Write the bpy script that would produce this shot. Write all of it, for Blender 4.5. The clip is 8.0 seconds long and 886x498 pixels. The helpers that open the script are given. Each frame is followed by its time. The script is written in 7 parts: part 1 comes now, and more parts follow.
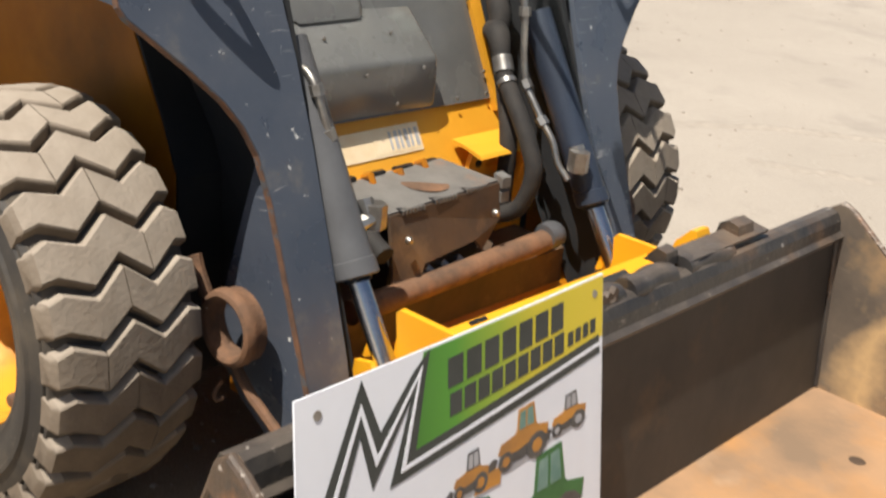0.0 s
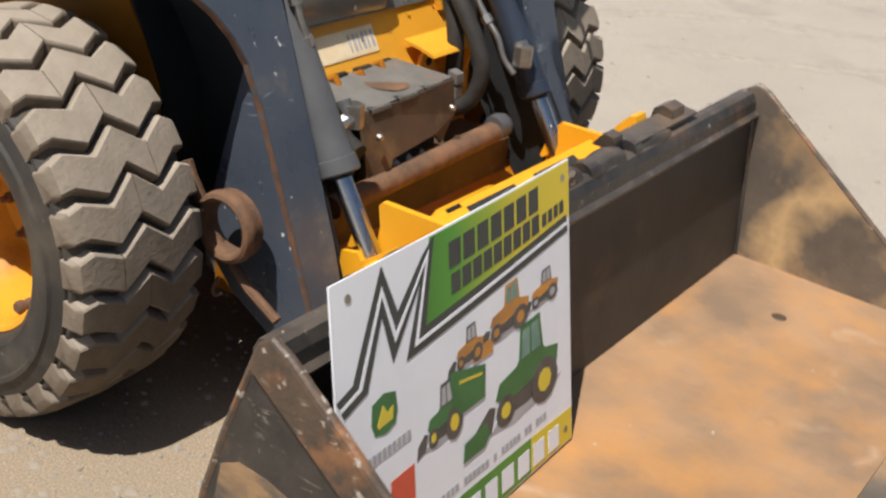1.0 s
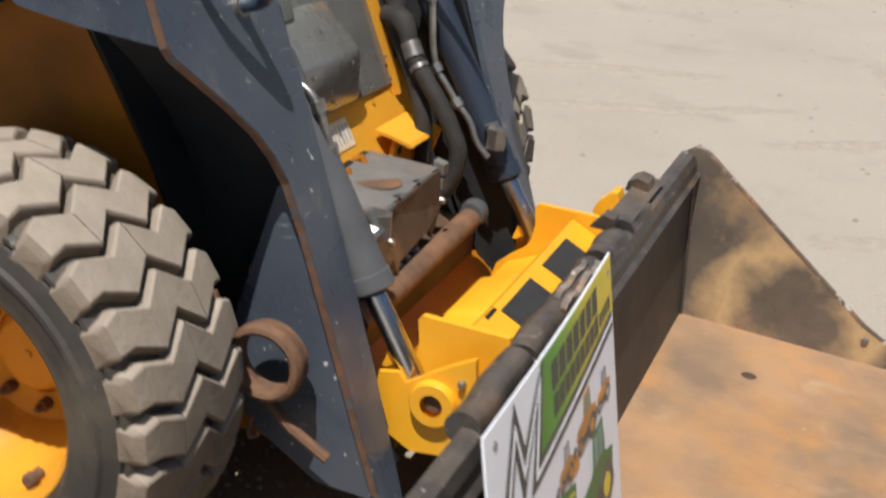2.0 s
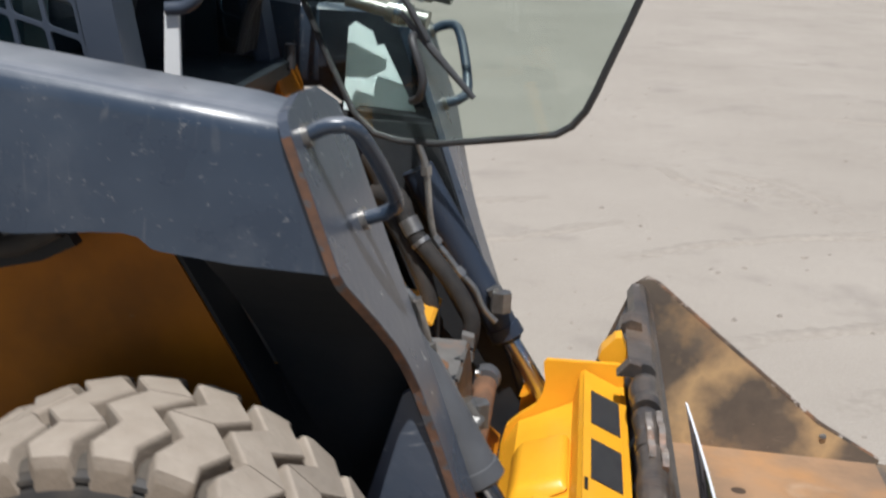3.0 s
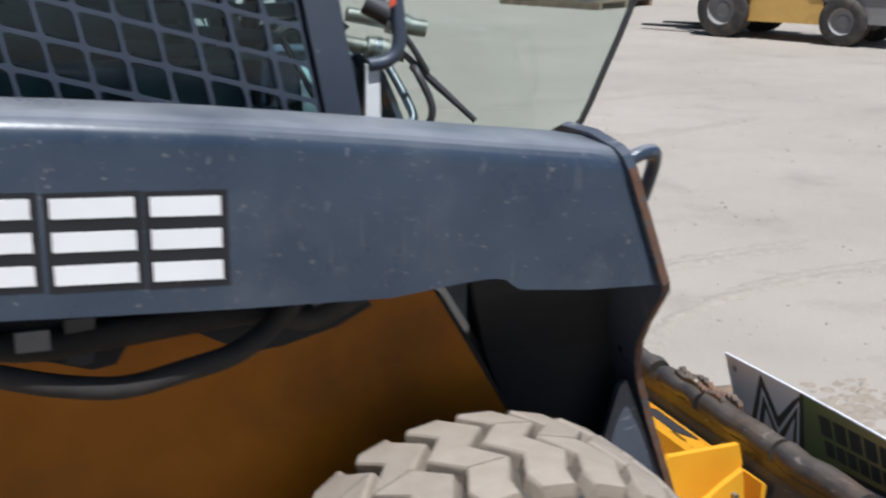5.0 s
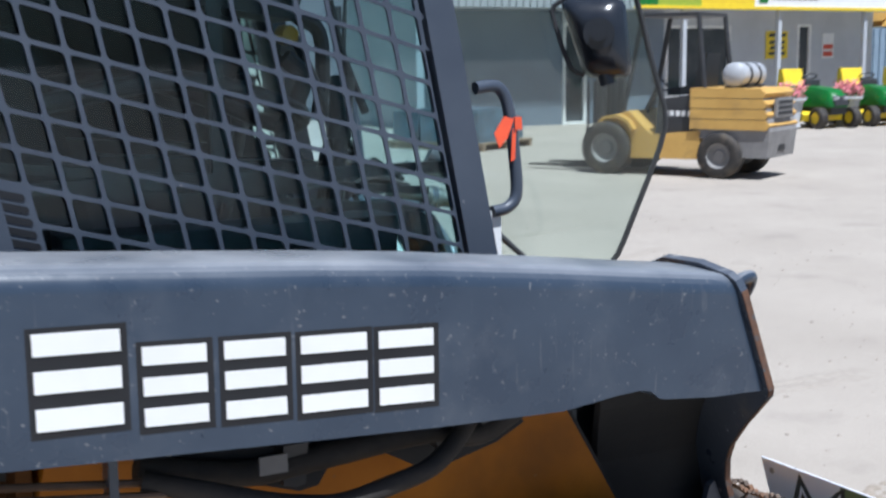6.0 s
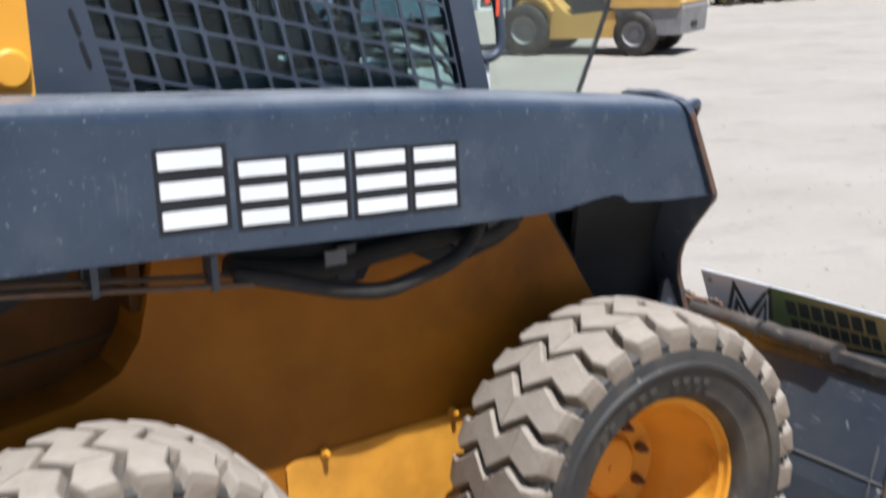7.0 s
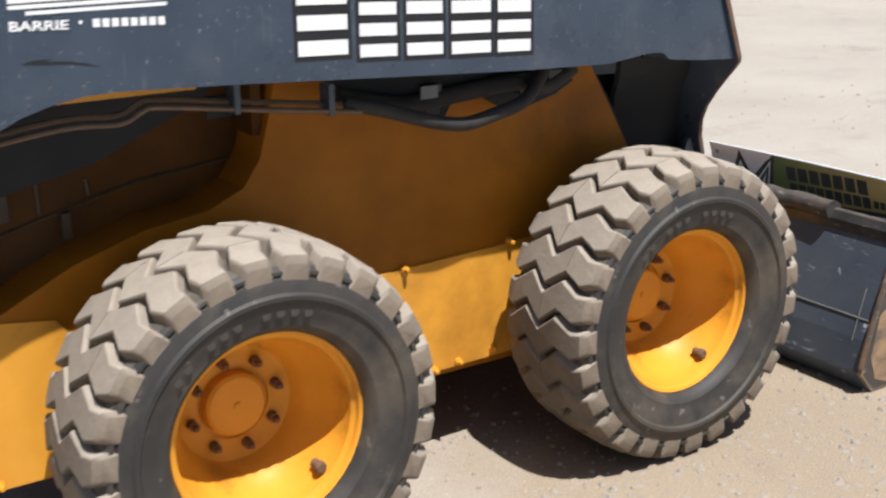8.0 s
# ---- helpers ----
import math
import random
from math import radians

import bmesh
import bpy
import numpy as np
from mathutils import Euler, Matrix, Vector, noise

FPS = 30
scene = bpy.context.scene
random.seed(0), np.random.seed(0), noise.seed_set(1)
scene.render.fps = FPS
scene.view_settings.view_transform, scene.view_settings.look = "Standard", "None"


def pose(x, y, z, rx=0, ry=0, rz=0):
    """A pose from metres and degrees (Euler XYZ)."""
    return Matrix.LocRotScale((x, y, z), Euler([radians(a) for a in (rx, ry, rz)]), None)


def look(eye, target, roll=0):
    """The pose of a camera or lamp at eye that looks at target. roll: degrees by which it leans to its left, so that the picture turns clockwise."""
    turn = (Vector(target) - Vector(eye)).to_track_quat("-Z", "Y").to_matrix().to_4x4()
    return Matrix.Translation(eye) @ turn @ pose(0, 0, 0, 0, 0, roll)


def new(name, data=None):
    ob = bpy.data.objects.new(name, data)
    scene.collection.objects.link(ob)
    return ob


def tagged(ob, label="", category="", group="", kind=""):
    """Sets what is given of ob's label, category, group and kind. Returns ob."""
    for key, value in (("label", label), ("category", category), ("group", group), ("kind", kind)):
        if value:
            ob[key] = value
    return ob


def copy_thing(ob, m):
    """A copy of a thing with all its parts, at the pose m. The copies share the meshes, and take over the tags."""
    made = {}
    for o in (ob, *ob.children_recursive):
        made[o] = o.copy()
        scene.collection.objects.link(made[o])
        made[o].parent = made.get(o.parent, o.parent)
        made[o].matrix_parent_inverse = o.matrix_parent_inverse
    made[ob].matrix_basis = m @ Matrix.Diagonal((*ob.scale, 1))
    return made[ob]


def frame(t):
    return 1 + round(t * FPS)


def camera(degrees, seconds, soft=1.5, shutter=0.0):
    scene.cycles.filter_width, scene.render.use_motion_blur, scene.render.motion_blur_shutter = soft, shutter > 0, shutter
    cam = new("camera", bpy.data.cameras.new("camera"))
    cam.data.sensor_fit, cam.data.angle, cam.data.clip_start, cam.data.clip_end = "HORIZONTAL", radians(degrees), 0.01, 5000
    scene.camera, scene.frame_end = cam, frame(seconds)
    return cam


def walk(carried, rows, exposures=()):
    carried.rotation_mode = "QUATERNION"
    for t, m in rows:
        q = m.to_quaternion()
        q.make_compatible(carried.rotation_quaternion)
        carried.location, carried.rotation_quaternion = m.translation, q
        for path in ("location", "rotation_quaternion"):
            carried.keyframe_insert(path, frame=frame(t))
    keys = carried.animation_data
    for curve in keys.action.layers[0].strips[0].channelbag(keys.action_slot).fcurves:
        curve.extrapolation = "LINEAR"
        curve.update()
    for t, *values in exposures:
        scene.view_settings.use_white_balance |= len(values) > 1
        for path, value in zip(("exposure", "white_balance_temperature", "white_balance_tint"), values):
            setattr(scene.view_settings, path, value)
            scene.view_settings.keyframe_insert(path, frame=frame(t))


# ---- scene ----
cam = camera(40.1, 8.0, soft=2.3, shutter=0.4)
PATH = [
    (0, (2.063, -1.941, 1.479), (0.851, -0.53, 0.745), 6.0),
    (0.5, (2.152, -2.084, 1.513), (1.004, -0.658, 0.707), 6.3),
    (1, (2.008, -2.227, 1.532), (1.017, -0.725, 0.659), 5.9),
    (1.2, (1.898, -2.26, 1.527), (0.983, -0.728, 0.625), 5.8),
    (2.3, (1.156, -2.403, 1.575), (0.646, -0.618, 0.83), 5.1),
    (2.5, (1.025, -2.443, 1.594), (0.592, -0.632, 0.864), 3.8),
    (3, (0.642, -2.459, 1.604), (0.443, -0.552, 1.037), 2.7),
    (3.5, (0.295, -2.524, 1.64), (0.333, -0.597, 1.106), 1.4),
    (4, (-0.05, -2.544, 1.625), (0.258, -0.658, 1.035), 0.2),
    (4.5, (-0.398, -2.519, 1.626), (0.168, -0.689, 1.051), 0.6),
    (5, (-0.739, -2.459, 1.648), (-0.035, -0.666, 1.113), 0.6),
    (5.2, (-0.874, -2.428, 1.668), (-0.129, -0.648, 1.141), 0.3),
    (6.3, (-1.462, -2.58, 1.699), (-0.473, -0.863, 1.43), -0.9),
    (6.5, (-1.568, -2.636, 1.704), (-0.54, -0.95, 1.389), -1.0),
    (7, (-1.738, -2.873, 1.657), (-0.719, -1.221, 1.173), -2.5),
    (7.5, (-1.965, -3.012, 1.623), (-0.922, -1.421, 1.005), -2.1),
    (8, (-2.236, -3.119, 1.556), (-1.173, -1.533, 0.962), -0.8),
]
EXPOSURES = [(0, 0.28, 6750, 10), (0.5, 0.10, 6600, 10), (1.2, 0.02, 6450, 10), (2.5, -0.1, 6200, 10), (3.0, -0.16, 5950, 10), (3.5, -0.22, 5800, 10), (4.5, -0.2, 5750, 10), (5.2, 0.02, 5650, 10), (5.8, 0.16, 5500, 10), (6.4, 0.30, 5350, 10), (7, 0.28, 5650, 10), (8, 0.31, 6000, 10)]
walk(cam, [(t, look(eye, target, roll)) for t, eye, target, roll in PATH], EXPOSURES)

# ---------------------------------------------------------------- light
SUN_DIR = Vector((0.0, -0.385, 0.923)).normalized()
world = bpy.data.worlds.new("world")
scene.world = world
world.use_nodes = True
wn = world.node_tree
sky = wn.nodes.new("ShaderNodeTexSky")
sky.sky_type = "NISHITA"
sky.sun_disc = False
sky.sun_elevation = math.asin(SUN_DIR.z)
sky.sun_rotation = math.atan2(SUN_DIR.x, SUN_DIR.y)
sky.dust_density = 1.5
wn.nodes["Background"].inputs["Strength"].default_value = 0.056
wn.links.new(sky.outputs[0], wn.nodes["Background"].inputs["Color"])
sun_data = bpy.data.lights.new("sun", "SUN")
sun_data.energy = 5.9
sun_data.angle = radians(0.55)
sun_data.color = (1.0, 0.95, 0.87)
sun = new("sun", sun_data)
sun.matrix_world = look(SUN_DIR * 30, (0, 0, 0))
scene.view_settings.exposure = 0.0


# ---------------------------------------------------------------- materials
def material(name, base, second=None, rough=0.5, metal=0.0, scale=8.0, detail=5.0, contrast=(0.35, 0.65),
             bump=0.1, bump_scale=60.0, fleck=None, fleck_amount=0.62, fleck_scale=40.0, stretch=(1, 1, 1),
             stain=None, stain_scale=2.5, stain_range=(0.55, 0.7), rough_var=0.12, coat=0.0, random=0.0, gloss=0.5):
    """Principled surface: broad stains, mid-size variation, fine flecks and a fine relief."""
    m = bpy.data.materials.new(name)
    m.use_nodes = True
    nt = m.node_tree
    bsdf = nt.nodes["Principled BSDF"]
    link = nt.links.new
    tc = nt.nodes.new("ShaderNodeTexCoord")
    mp = nt.nodes.new("ShaderNodeMapping")
    mp.inputs["Scale"].default_value = stretch
    link(tc.outputs["Object"], mp.inputs["Vector"])

    def noise_fac(sc, det, lo, hi, vec=mp.outputs[0]):
        nz = nt.nodes.new("ShaderNodeTexNoise")
        nz.inputs["Scale"].default_value = sc
        nz.inputs["Detail"].default_value = det
        nz.inputs["Roughness"].default_value = 0.6
        link(vec, nz.inputs["Vector"])
        rp = nt.nodes.new("ShaderNodeMapRange")
        rp.inputs["From Min"].default_value = lo
        rp.inputs["From Max"].default_value = hi
        link(nz.outputs["Fac"], rp.inputs["Value"])
        return nz.outputs["Fac"], rp.outputs["Result"]

    def mix(fac, a, b):
        mx = nt.nodes.new("ShaderNodeMix")
        mx.data_type = "RGBA"
        link(fac, mx.inputs["Factor"])
        for sock, v in ((mx.inputs["A"], a), (mx.inputs["B"], b)):
            if isinstance(v, tuple):
                sock.default_value = (*v, 1)
            else:
                link(v, sock)
        return mx.outputs["Result"]

    second = second or tuple(c * 0.8 for c in base)
    raw, f1 = noise_fac(scale, detail, *contrast)
    col = mix(f1, base, second)
    if stain:
        _, f2 = noise_fac(stain_scale, 6.0, *stain_range)
        col = mix(f2, col, stain)
    if fleck:
        _, f3 = noise_fac(fleck_scale, 3.0, fleck_amount, fleck_amount + 0.05)
        col = mix(f3, col, fleck)
    if random:
        oi = nt.nodes.new("ShaderNodeObjectInfo")
        hs = nt.nodes.new("ShaderNodeHueSaturation")
        mr = nt.nodes.new("ShaderNodeMapRange")
        mr.inputs["To Min"].default_value = 1 - random
        mr.inputs["To Max"].default_value = 1 + random
        link(oi.outputs["Random"], mr.inputs["Value"])
        link(mr.outputs[0], hs.inputs["Value"])
        link(col, hs.inputs["Color"])
        col = hs.outputs[0]
    link(col, bsdf.inputs["Base Color"])
    rr = nt.nodes.new("ShaderNodeMapRange")
    rr.inputs["To Min"].default_value = max(0.02, rough - rough_var)
    rr.inputs["To Max"].default_value = min(1.0, rough + rough_var)
    link(raw, rr.inputs["Value"])
    link(rr.outputs[0], bsdf.inputs["Roughness"])
    bsdf.inputs["Metallic"].default_value = metal
    bsdf.inputs["Specular IOR Level"].default_value = gloss
    bsdf.inputs["Coat Weight"].default_value = coat
    bsdf.inputs["Coat Roughness"].default_value = 0.15
    if bump:
        nb, _ = noise_fac(bump_scale, 4.0, 0, 1)
        bp = nt.nodes.new("ShaderNodeBump")
        bp.inputs["Strength"].default_value = bump
        bp.inputs["Distance"].default_value = 0.01
        link(nb, bp.inputs["Height"])
        link(bp.outputs[0], bsdf.inputs["Normal"])
    return m


def add_dust_and_top_light(m, dust, amount=0.6, start=0.55, scale=7.0):
    """A paler tone, in patches, on up-facing faces: settled dust and painted light from above."""
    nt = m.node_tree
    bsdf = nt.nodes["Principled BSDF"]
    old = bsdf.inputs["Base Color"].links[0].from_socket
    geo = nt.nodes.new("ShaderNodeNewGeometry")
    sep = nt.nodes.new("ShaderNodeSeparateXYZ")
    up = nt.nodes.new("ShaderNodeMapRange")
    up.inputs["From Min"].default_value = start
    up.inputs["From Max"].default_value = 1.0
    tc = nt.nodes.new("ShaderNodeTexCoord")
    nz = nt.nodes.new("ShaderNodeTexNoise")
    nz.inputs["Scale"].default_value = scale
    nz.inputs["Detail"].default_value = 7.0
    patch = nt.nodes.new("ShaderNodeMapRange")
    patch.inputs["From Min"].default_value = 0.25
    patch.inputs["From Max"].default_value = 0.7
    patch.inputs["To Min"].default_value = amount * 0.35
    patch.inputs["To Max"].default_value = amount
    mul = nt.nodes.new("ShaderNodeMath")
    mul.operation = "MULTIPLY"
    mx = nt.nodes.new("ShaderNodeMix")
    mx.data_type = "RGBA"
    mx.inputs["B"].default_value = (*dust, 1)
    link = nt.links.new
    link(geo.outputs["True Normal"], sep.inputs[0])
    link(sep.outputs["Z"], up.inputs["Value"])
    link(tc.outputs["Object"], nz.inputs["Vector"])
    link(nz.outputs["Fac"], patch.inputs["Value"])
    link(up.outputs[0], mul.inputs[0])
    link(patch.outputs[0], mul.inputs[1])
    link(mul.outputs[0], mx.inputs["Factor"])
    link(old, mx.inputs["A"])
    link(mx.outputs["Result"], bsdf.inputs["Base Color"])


def add_scratches(m, colour, scale=3.0, width=0.012, amount=0.55, stretch=(1.0, 1.0, 6.0)):
    """Thin bright scrapes: narrow level lines of a stretched noise, broken up by a second one."""
    nt = m.node_tree
    bsdf = nt.nodes["Principled BSDF"]
    old = bsdf.inputs["Base Color"].links[0].from_socket
    link = nt.links.new
    tc = nt.nodes.new("ShaderNodeTexCoord")
    mp = nt.nodes.new("ShaderNodeMapping")
    mp.inputs["Rotation"].default_value = (0.1, 0.25, 0.15)
    mp.inputs["Scale"].default_value = stretch
    nz = nt.nodes.new("ShaderNodeTexNoise")
    nz.inputs["Scale"].default_value = scale
    nz.inputs["Detail"].default_value = 2.0
    off = nt.nodes.new("ShaderNodeMath")
    off.operation = "SUBTRACT"
    off.inputs[1].default_value = 0.5
    ab = nt.nodes.new("ShaderNodeMath")
    ab.operation = "ABSOLUTE"
    line = nt.nodes.new("ShaderNodeMapRange")
    line.inputs["From Min"].default_value = width
    line.inputs["From Max"].default_value = 0.0
    brk = nt.nodes.new("ShaderNodeTexNoise")
    brk.inputs["Scale"].default_value = scale * 3.5
    brk.inputs["Detail"].default_value = 4.0
    gap = nt.nodes.new("ShaderNodeMapRange")
    gap.inputs["From Min"].default_value = 0.56
    gap.inputs["From Max"].default_value = 0.68
    gap.inputs["To Max"].default_value = amount
    mul = nt.nodes.new("ShaderNodeMath")
    mul.operation = "MULTIPLY"
    mx = nt.nodes.new("ShaderNodeMix")
    mx.data_type = "RGBA"
    mx.inputs["B"].default_value = (*colour, 1)
    link(tc.outputs["Object"], mp.inputs["Vector"])
    link(mp.outputs[0], nz.inputs["Vector"])
    link(nz.outputs["Fac"], off.inputs[0])
    link(off.outputs[0], ab.inputs[0])
    link(ab.outputs[0], line.inputs["Value"])
    link(tc.outputs["Object"], brk.inputs["Vector"])
    link(brk.outputs["Fac"], gap.inputs["Value"])
    link(line.outputs[0], mul.inputs[0])
    link(gap.outputs[0], mul.inputs[1])
    link(mul.outputs[0], mx.inputs["Factor"])
    link(old, mx.inputs["A"])
    link(mx.outputs["Result"], bsdf.inputs["Base Color"])


def glass_material(name, tint, rough=0.02, ior=1.45):
    m = bpy.data.materials.new(name)
    m.use_nodes = True
    b = m.node_tree.nodes["Principled BSDF"]
    b.inputs["Base Color"].default_value = (*tint, 1)
    b.inputs["Transmission Weight"].default_value = 1.0
    b.inputs["Roughness"].default_value = rough
    b.inputs["IOR"].default_value = ior
    return m


GREY = material("charcoal_paint", (0.027, 0.041, 0.066), (0.040, 0.056, 0.083), rough=0.30, scale=5, bump=0.05, bump_scale=25,
                fleck=(0.14, 0.147, 0.16), fleck_amount=0.652, fleck_scale=95, stain=(0.066, 0.080, 0.104), stain_scale=6,
                stain_range=(0.52, 0.78), rough_var=0.16)
CHIPPED = material("chipped_charcoal_paint", (0.060, 0.074, 0.102), (0.080, 0.092, 0.118), rough=0.30, scale=6, bump=0.08, bump_scale=40, fleck=(0.62, 0.62, 0.60), fleck_amount=0.675,
                   fleck_scale=45, stain=(0.16, 0.15, 0.14), stain_scale=6, stain_range=(0.58, 0.72))
# black steel; on the legs and under the arms it also carries their shade
GREY_DARK = material("black_steel_and_shade", (0.015, 0.017, 0.020), (0.024, 0.025, 0.027), rough=0.75, gloss=0.3, scale=9, bump=0.08)
CAB_GREY = material("cab_grey_paint", (0.044, 0.056, 0.080), (0.058, 0.071, 0.096), rough=0.45, scale=6, bump=0.03, fleck=(0.22, 0.22, 0.23), fleck_amount=0.72)
YELLOW = material("machine_yellow", (0.78, 0.37, 0.032), (0.69, 0.315, 0.026), rough=0.36, scale=4, bump=0.03, stain=(0.42, 0.2, 0.035),
                  stain_scale=5, stain_range=(0.6, 0.78), rough_var=0.1)
# darker yellow: dirt, and shade under the arms put into the colour
YELLOW_DIRTY_SHADED = material("dusty_shaded_yellow", (0.38, 0.136, 0.005), (0.30, 0.102, 0.005), rough=0.40, scale=6, bump=0.06, stain=(0.085, 0.042, 0.012),
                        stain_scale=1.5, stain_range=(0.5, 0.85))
# side yellow with stains, darkened for the shade the arm casts on it
YELLOW_SHADED = material("dusty_shaded_side_yellow", (0.345, 0.126, 0.007), (0.27, 0.096, 0.006), rough=0.45, gloss=0.15, scale=5, bump=0.05, stain=(0.13, 0.052, 0.010),
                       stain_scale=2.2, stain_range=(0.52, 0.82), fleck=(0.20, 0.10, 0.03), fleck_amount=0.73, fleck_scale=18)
# brighter copy of the side yellow, for the area the sun strikes
YELLOW_SUNLIT = material("sunlit_plate_yellow", (0.72, 0.335, 0.040), (0.62, 0.275, 0.030), rough=0.42, gloss=0.25, scale=5, bump=0.04, stain=(0.36, 0.15, 0.02),
                        stain_scale=3, stain_range=(0.58, 0.8), fleck=(0.24, 0.12, 0.03), fleck_amount=0.73, fleck_scale=18)
# recess yellow: grime, with the recess's shade put into the colour
YELLOW_GRIME_SHADE = material("grimy_shaded_yellow", (0.115, 0.044, 0.006), (0.065, 0.027, 0.006), rough=0.6, gloss=0.15, scale=5, bump=0.1, stain=(0.05, 0.032, 0.018),
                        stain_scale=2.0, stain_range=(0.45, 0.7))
WHEEL_YELLOW = material("wheel_yellow", (0.70, 0.315, 0.028), (0.62, 0.265, 0.022), rough=0.42, gloss=0.22, scale=6, bump=0.03, stain=(0.30, 0.12, 0.015), stain_scale=6,
                        stain_range=(0.6, 0.8), fleck=(0.10, 0.055, 0.02), fleck_amount=0.74, fleck_scale=26)
FADED = material("faded_label_film", (0.80, 0.66, 0.46), (0.76, 0.58, 0.36), rough=0.3, scale=22, bump=0)
# near-black brown for recess parts and hood: grime and shade in one colour
GRIME_SHADE = material("grime_and_shade", (0.040, 0.026, 0.014), (0.075, 0.042, 0.016), rough=0.55, scale=7, bump=0.15, stain=(0.16, 0.07, 0.012), stain_scale=5, stain_range=(0.58, 0.72))
LINE = material("browned_steel_line", (0.16, 0.10, 0.065), (0.10, 0.07, 0.05), rough=0.5, metal=0.4, scale=20, bump=0.05)
YELLOW_NEW = material("bright_coupler_yellow", (0.86, 0.42, 0.020), (0.80, 0.37, 0.018), rough=0.34, scale=5, bump=0.03, fleck=(0.22, 0.11, 0.03), fleck_amount=0.73, fleck_scale=22)
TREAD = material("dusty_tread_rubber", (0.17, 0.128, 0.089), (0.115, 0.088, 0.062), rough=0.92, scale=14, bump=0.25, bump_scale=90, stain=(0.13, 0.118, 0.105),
                 stain_scale=5, stain_range=(0.55, 0.75), rough_var=0.05, random=0.08)
GROOVE = material("tread_groove_rubber", (0.105, 0.088, 0.070), (0.065, 0.056, 0.046), rough=0.93, scale=16, bump=0.2, rough_var=0.04)
SIDEWALL = material("black_sidewall_rubber", (0.025, 0.023, 0.022), (0.048, 0.041, 0.034), rough=0.66, scale=10, bump=0.08, bump_scale=120, stain=(0.105, 0.084, 0.060),
                    stain_scale=5, stain_range=(0.48, 0.78), fleck=(0.13, 0.115, 0.095), fleck_amount=0.66, fleck_scale=28)
RUST = material("rusted_steel", (0.20, 0.10, 0.052), (0.10, 0.058, 0.036), rough=0.85, scale=18, bump=0.3, bump_scale=120, fleck=(0.32, 0.27, 0.22), fleck_amount=0.7)
RUST_EDGE = material("rusty_plate_edge", (0.17, 0.082, 0.045), (0.085, 0.05, 0.036), rough=0.8, scale=25, bump=0.25, fleck=(0.08, 0.08, 0.085), fleck_amount=0.58)
BROWN_STEEL = material("browned_steel_plate", (0.095, 0.055, 0.030), (0.065, 0.042, 0.028), rough=0.7, scale=9, bump=0.12, stain=(0.17, 0.10, 0.05), stain_scale=7)
WORN_PLATE = material("worn_grey_plate", (0.155, 0.148, 0.138), (0.105, 0.099, 0.093), rough=0.62, scale=10, bump=0.12, stain=(0.20, 0.12, 0.08), stain_scale=8, stain_range=(0.58, 0.7))
BUCKET_BLACK = material("worn_black_bucket_paint", (0.028, 0.027, 0.028), (0.055, 0.049, 0.044), rough=0.33, scale=12, bump=0.2, bump_scale=45, stain=(0.14, 0.085, 0.05),
                        stain_scale=4, stain_range=(0.56, 0.72), fleck=(0.34, 0.31, 0.28), fleck_amount=0.69, fleck_scale=35)
BUCKET_RIM = material("scraped_bucket_edge", (0.060, 0.048, 0.040), (0.115, 0.075, 0.050), rough=0.48, scale=16, bump=0.25, bump_scale=60, stain=(0.24, 0.115, 0.055),
                      stain_scale=9, stain_range=(0.52, 0.66), fleck=(0.42, 0.37, 0.32), fleck_amount=0.62, fleck_scale=30)
BUCKET_BACK = material("bucket_back_paint", (0.048, 0.060, 0.082), (0.070, 0.080, 0.098), rough=0.5, scale=6, bump=0.08, fleck=(0.45, 0.45, 0.45), fleck_amount=0.68, fleck_scale=16)
BUCKET_FLOOR = material("bucket_floor_rust", (0.38, 0.228, 0.126), (0.21, 0.142, 0.092), rough=0.62, scale=2.2, detail=8, contrast=(0.38, 0.62), bump=0.10, bump_scale=35, stain=(0.50, 0.235, 0.068),
                        stain_scale=2.6, stain_range=(0.46, 0.76), fleck=(0.45, 0.38, 0.30), fleck_amount=0.72, fleck_scale=24)
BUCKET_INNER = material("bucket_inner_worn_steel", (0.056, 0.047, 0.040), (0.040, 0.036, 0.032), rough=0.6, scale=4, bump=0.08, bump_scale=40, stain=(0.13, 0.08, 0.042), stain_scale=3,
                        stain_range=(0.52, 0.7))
BUCKET_SIDE = material("bucket_side_worn_steel", (0.17, 0.132, 0.098), (0.095, 0.078, 0.064), rough=0.6, scale=5, bump=0.1, bump_scale=40, stain=(0.46, 0.29, 0.14), stain_scale=2.0,
                       stain_range=(0.5, 0.64), fleck=(0.42, 0.36, 0.30), fleck_amount=0.7)
BARE_RUST = material("bare_rusty_steel", (0.36, 0.225, 0.12), (0.22, 0.15, 0.095), rough=0.6, scale=9, bump=0.12, bump_scale=40, stain=(0.12, 0.095, 0.075), stain_scale=7, stain_range=(0.5, 0.64), stretch=(1, 1, 2.2))
CHROME = material("chrome_rod", (0.62, 0.63, 0.66), (0.55, 0.56, 0.6), rough=0.24, metal=1.0, bump=0, rough_var=0.05)
STEEL = material("bare_steel_tube", (0.42, 0.41, 0.39), (0.25, 0.23, 0.21), rough=0.38, metal=0.85, scale=20, bump=0.05)
CYLINDER = material("cylinder_grey_paint", (0.112, 0.114, 0.120), (0.082, 0.083, 0.088), rough=0.42, scale=7, bump=0.03, fleck=(0.3, 0.3, 0.3), fleck_amount=0.72)
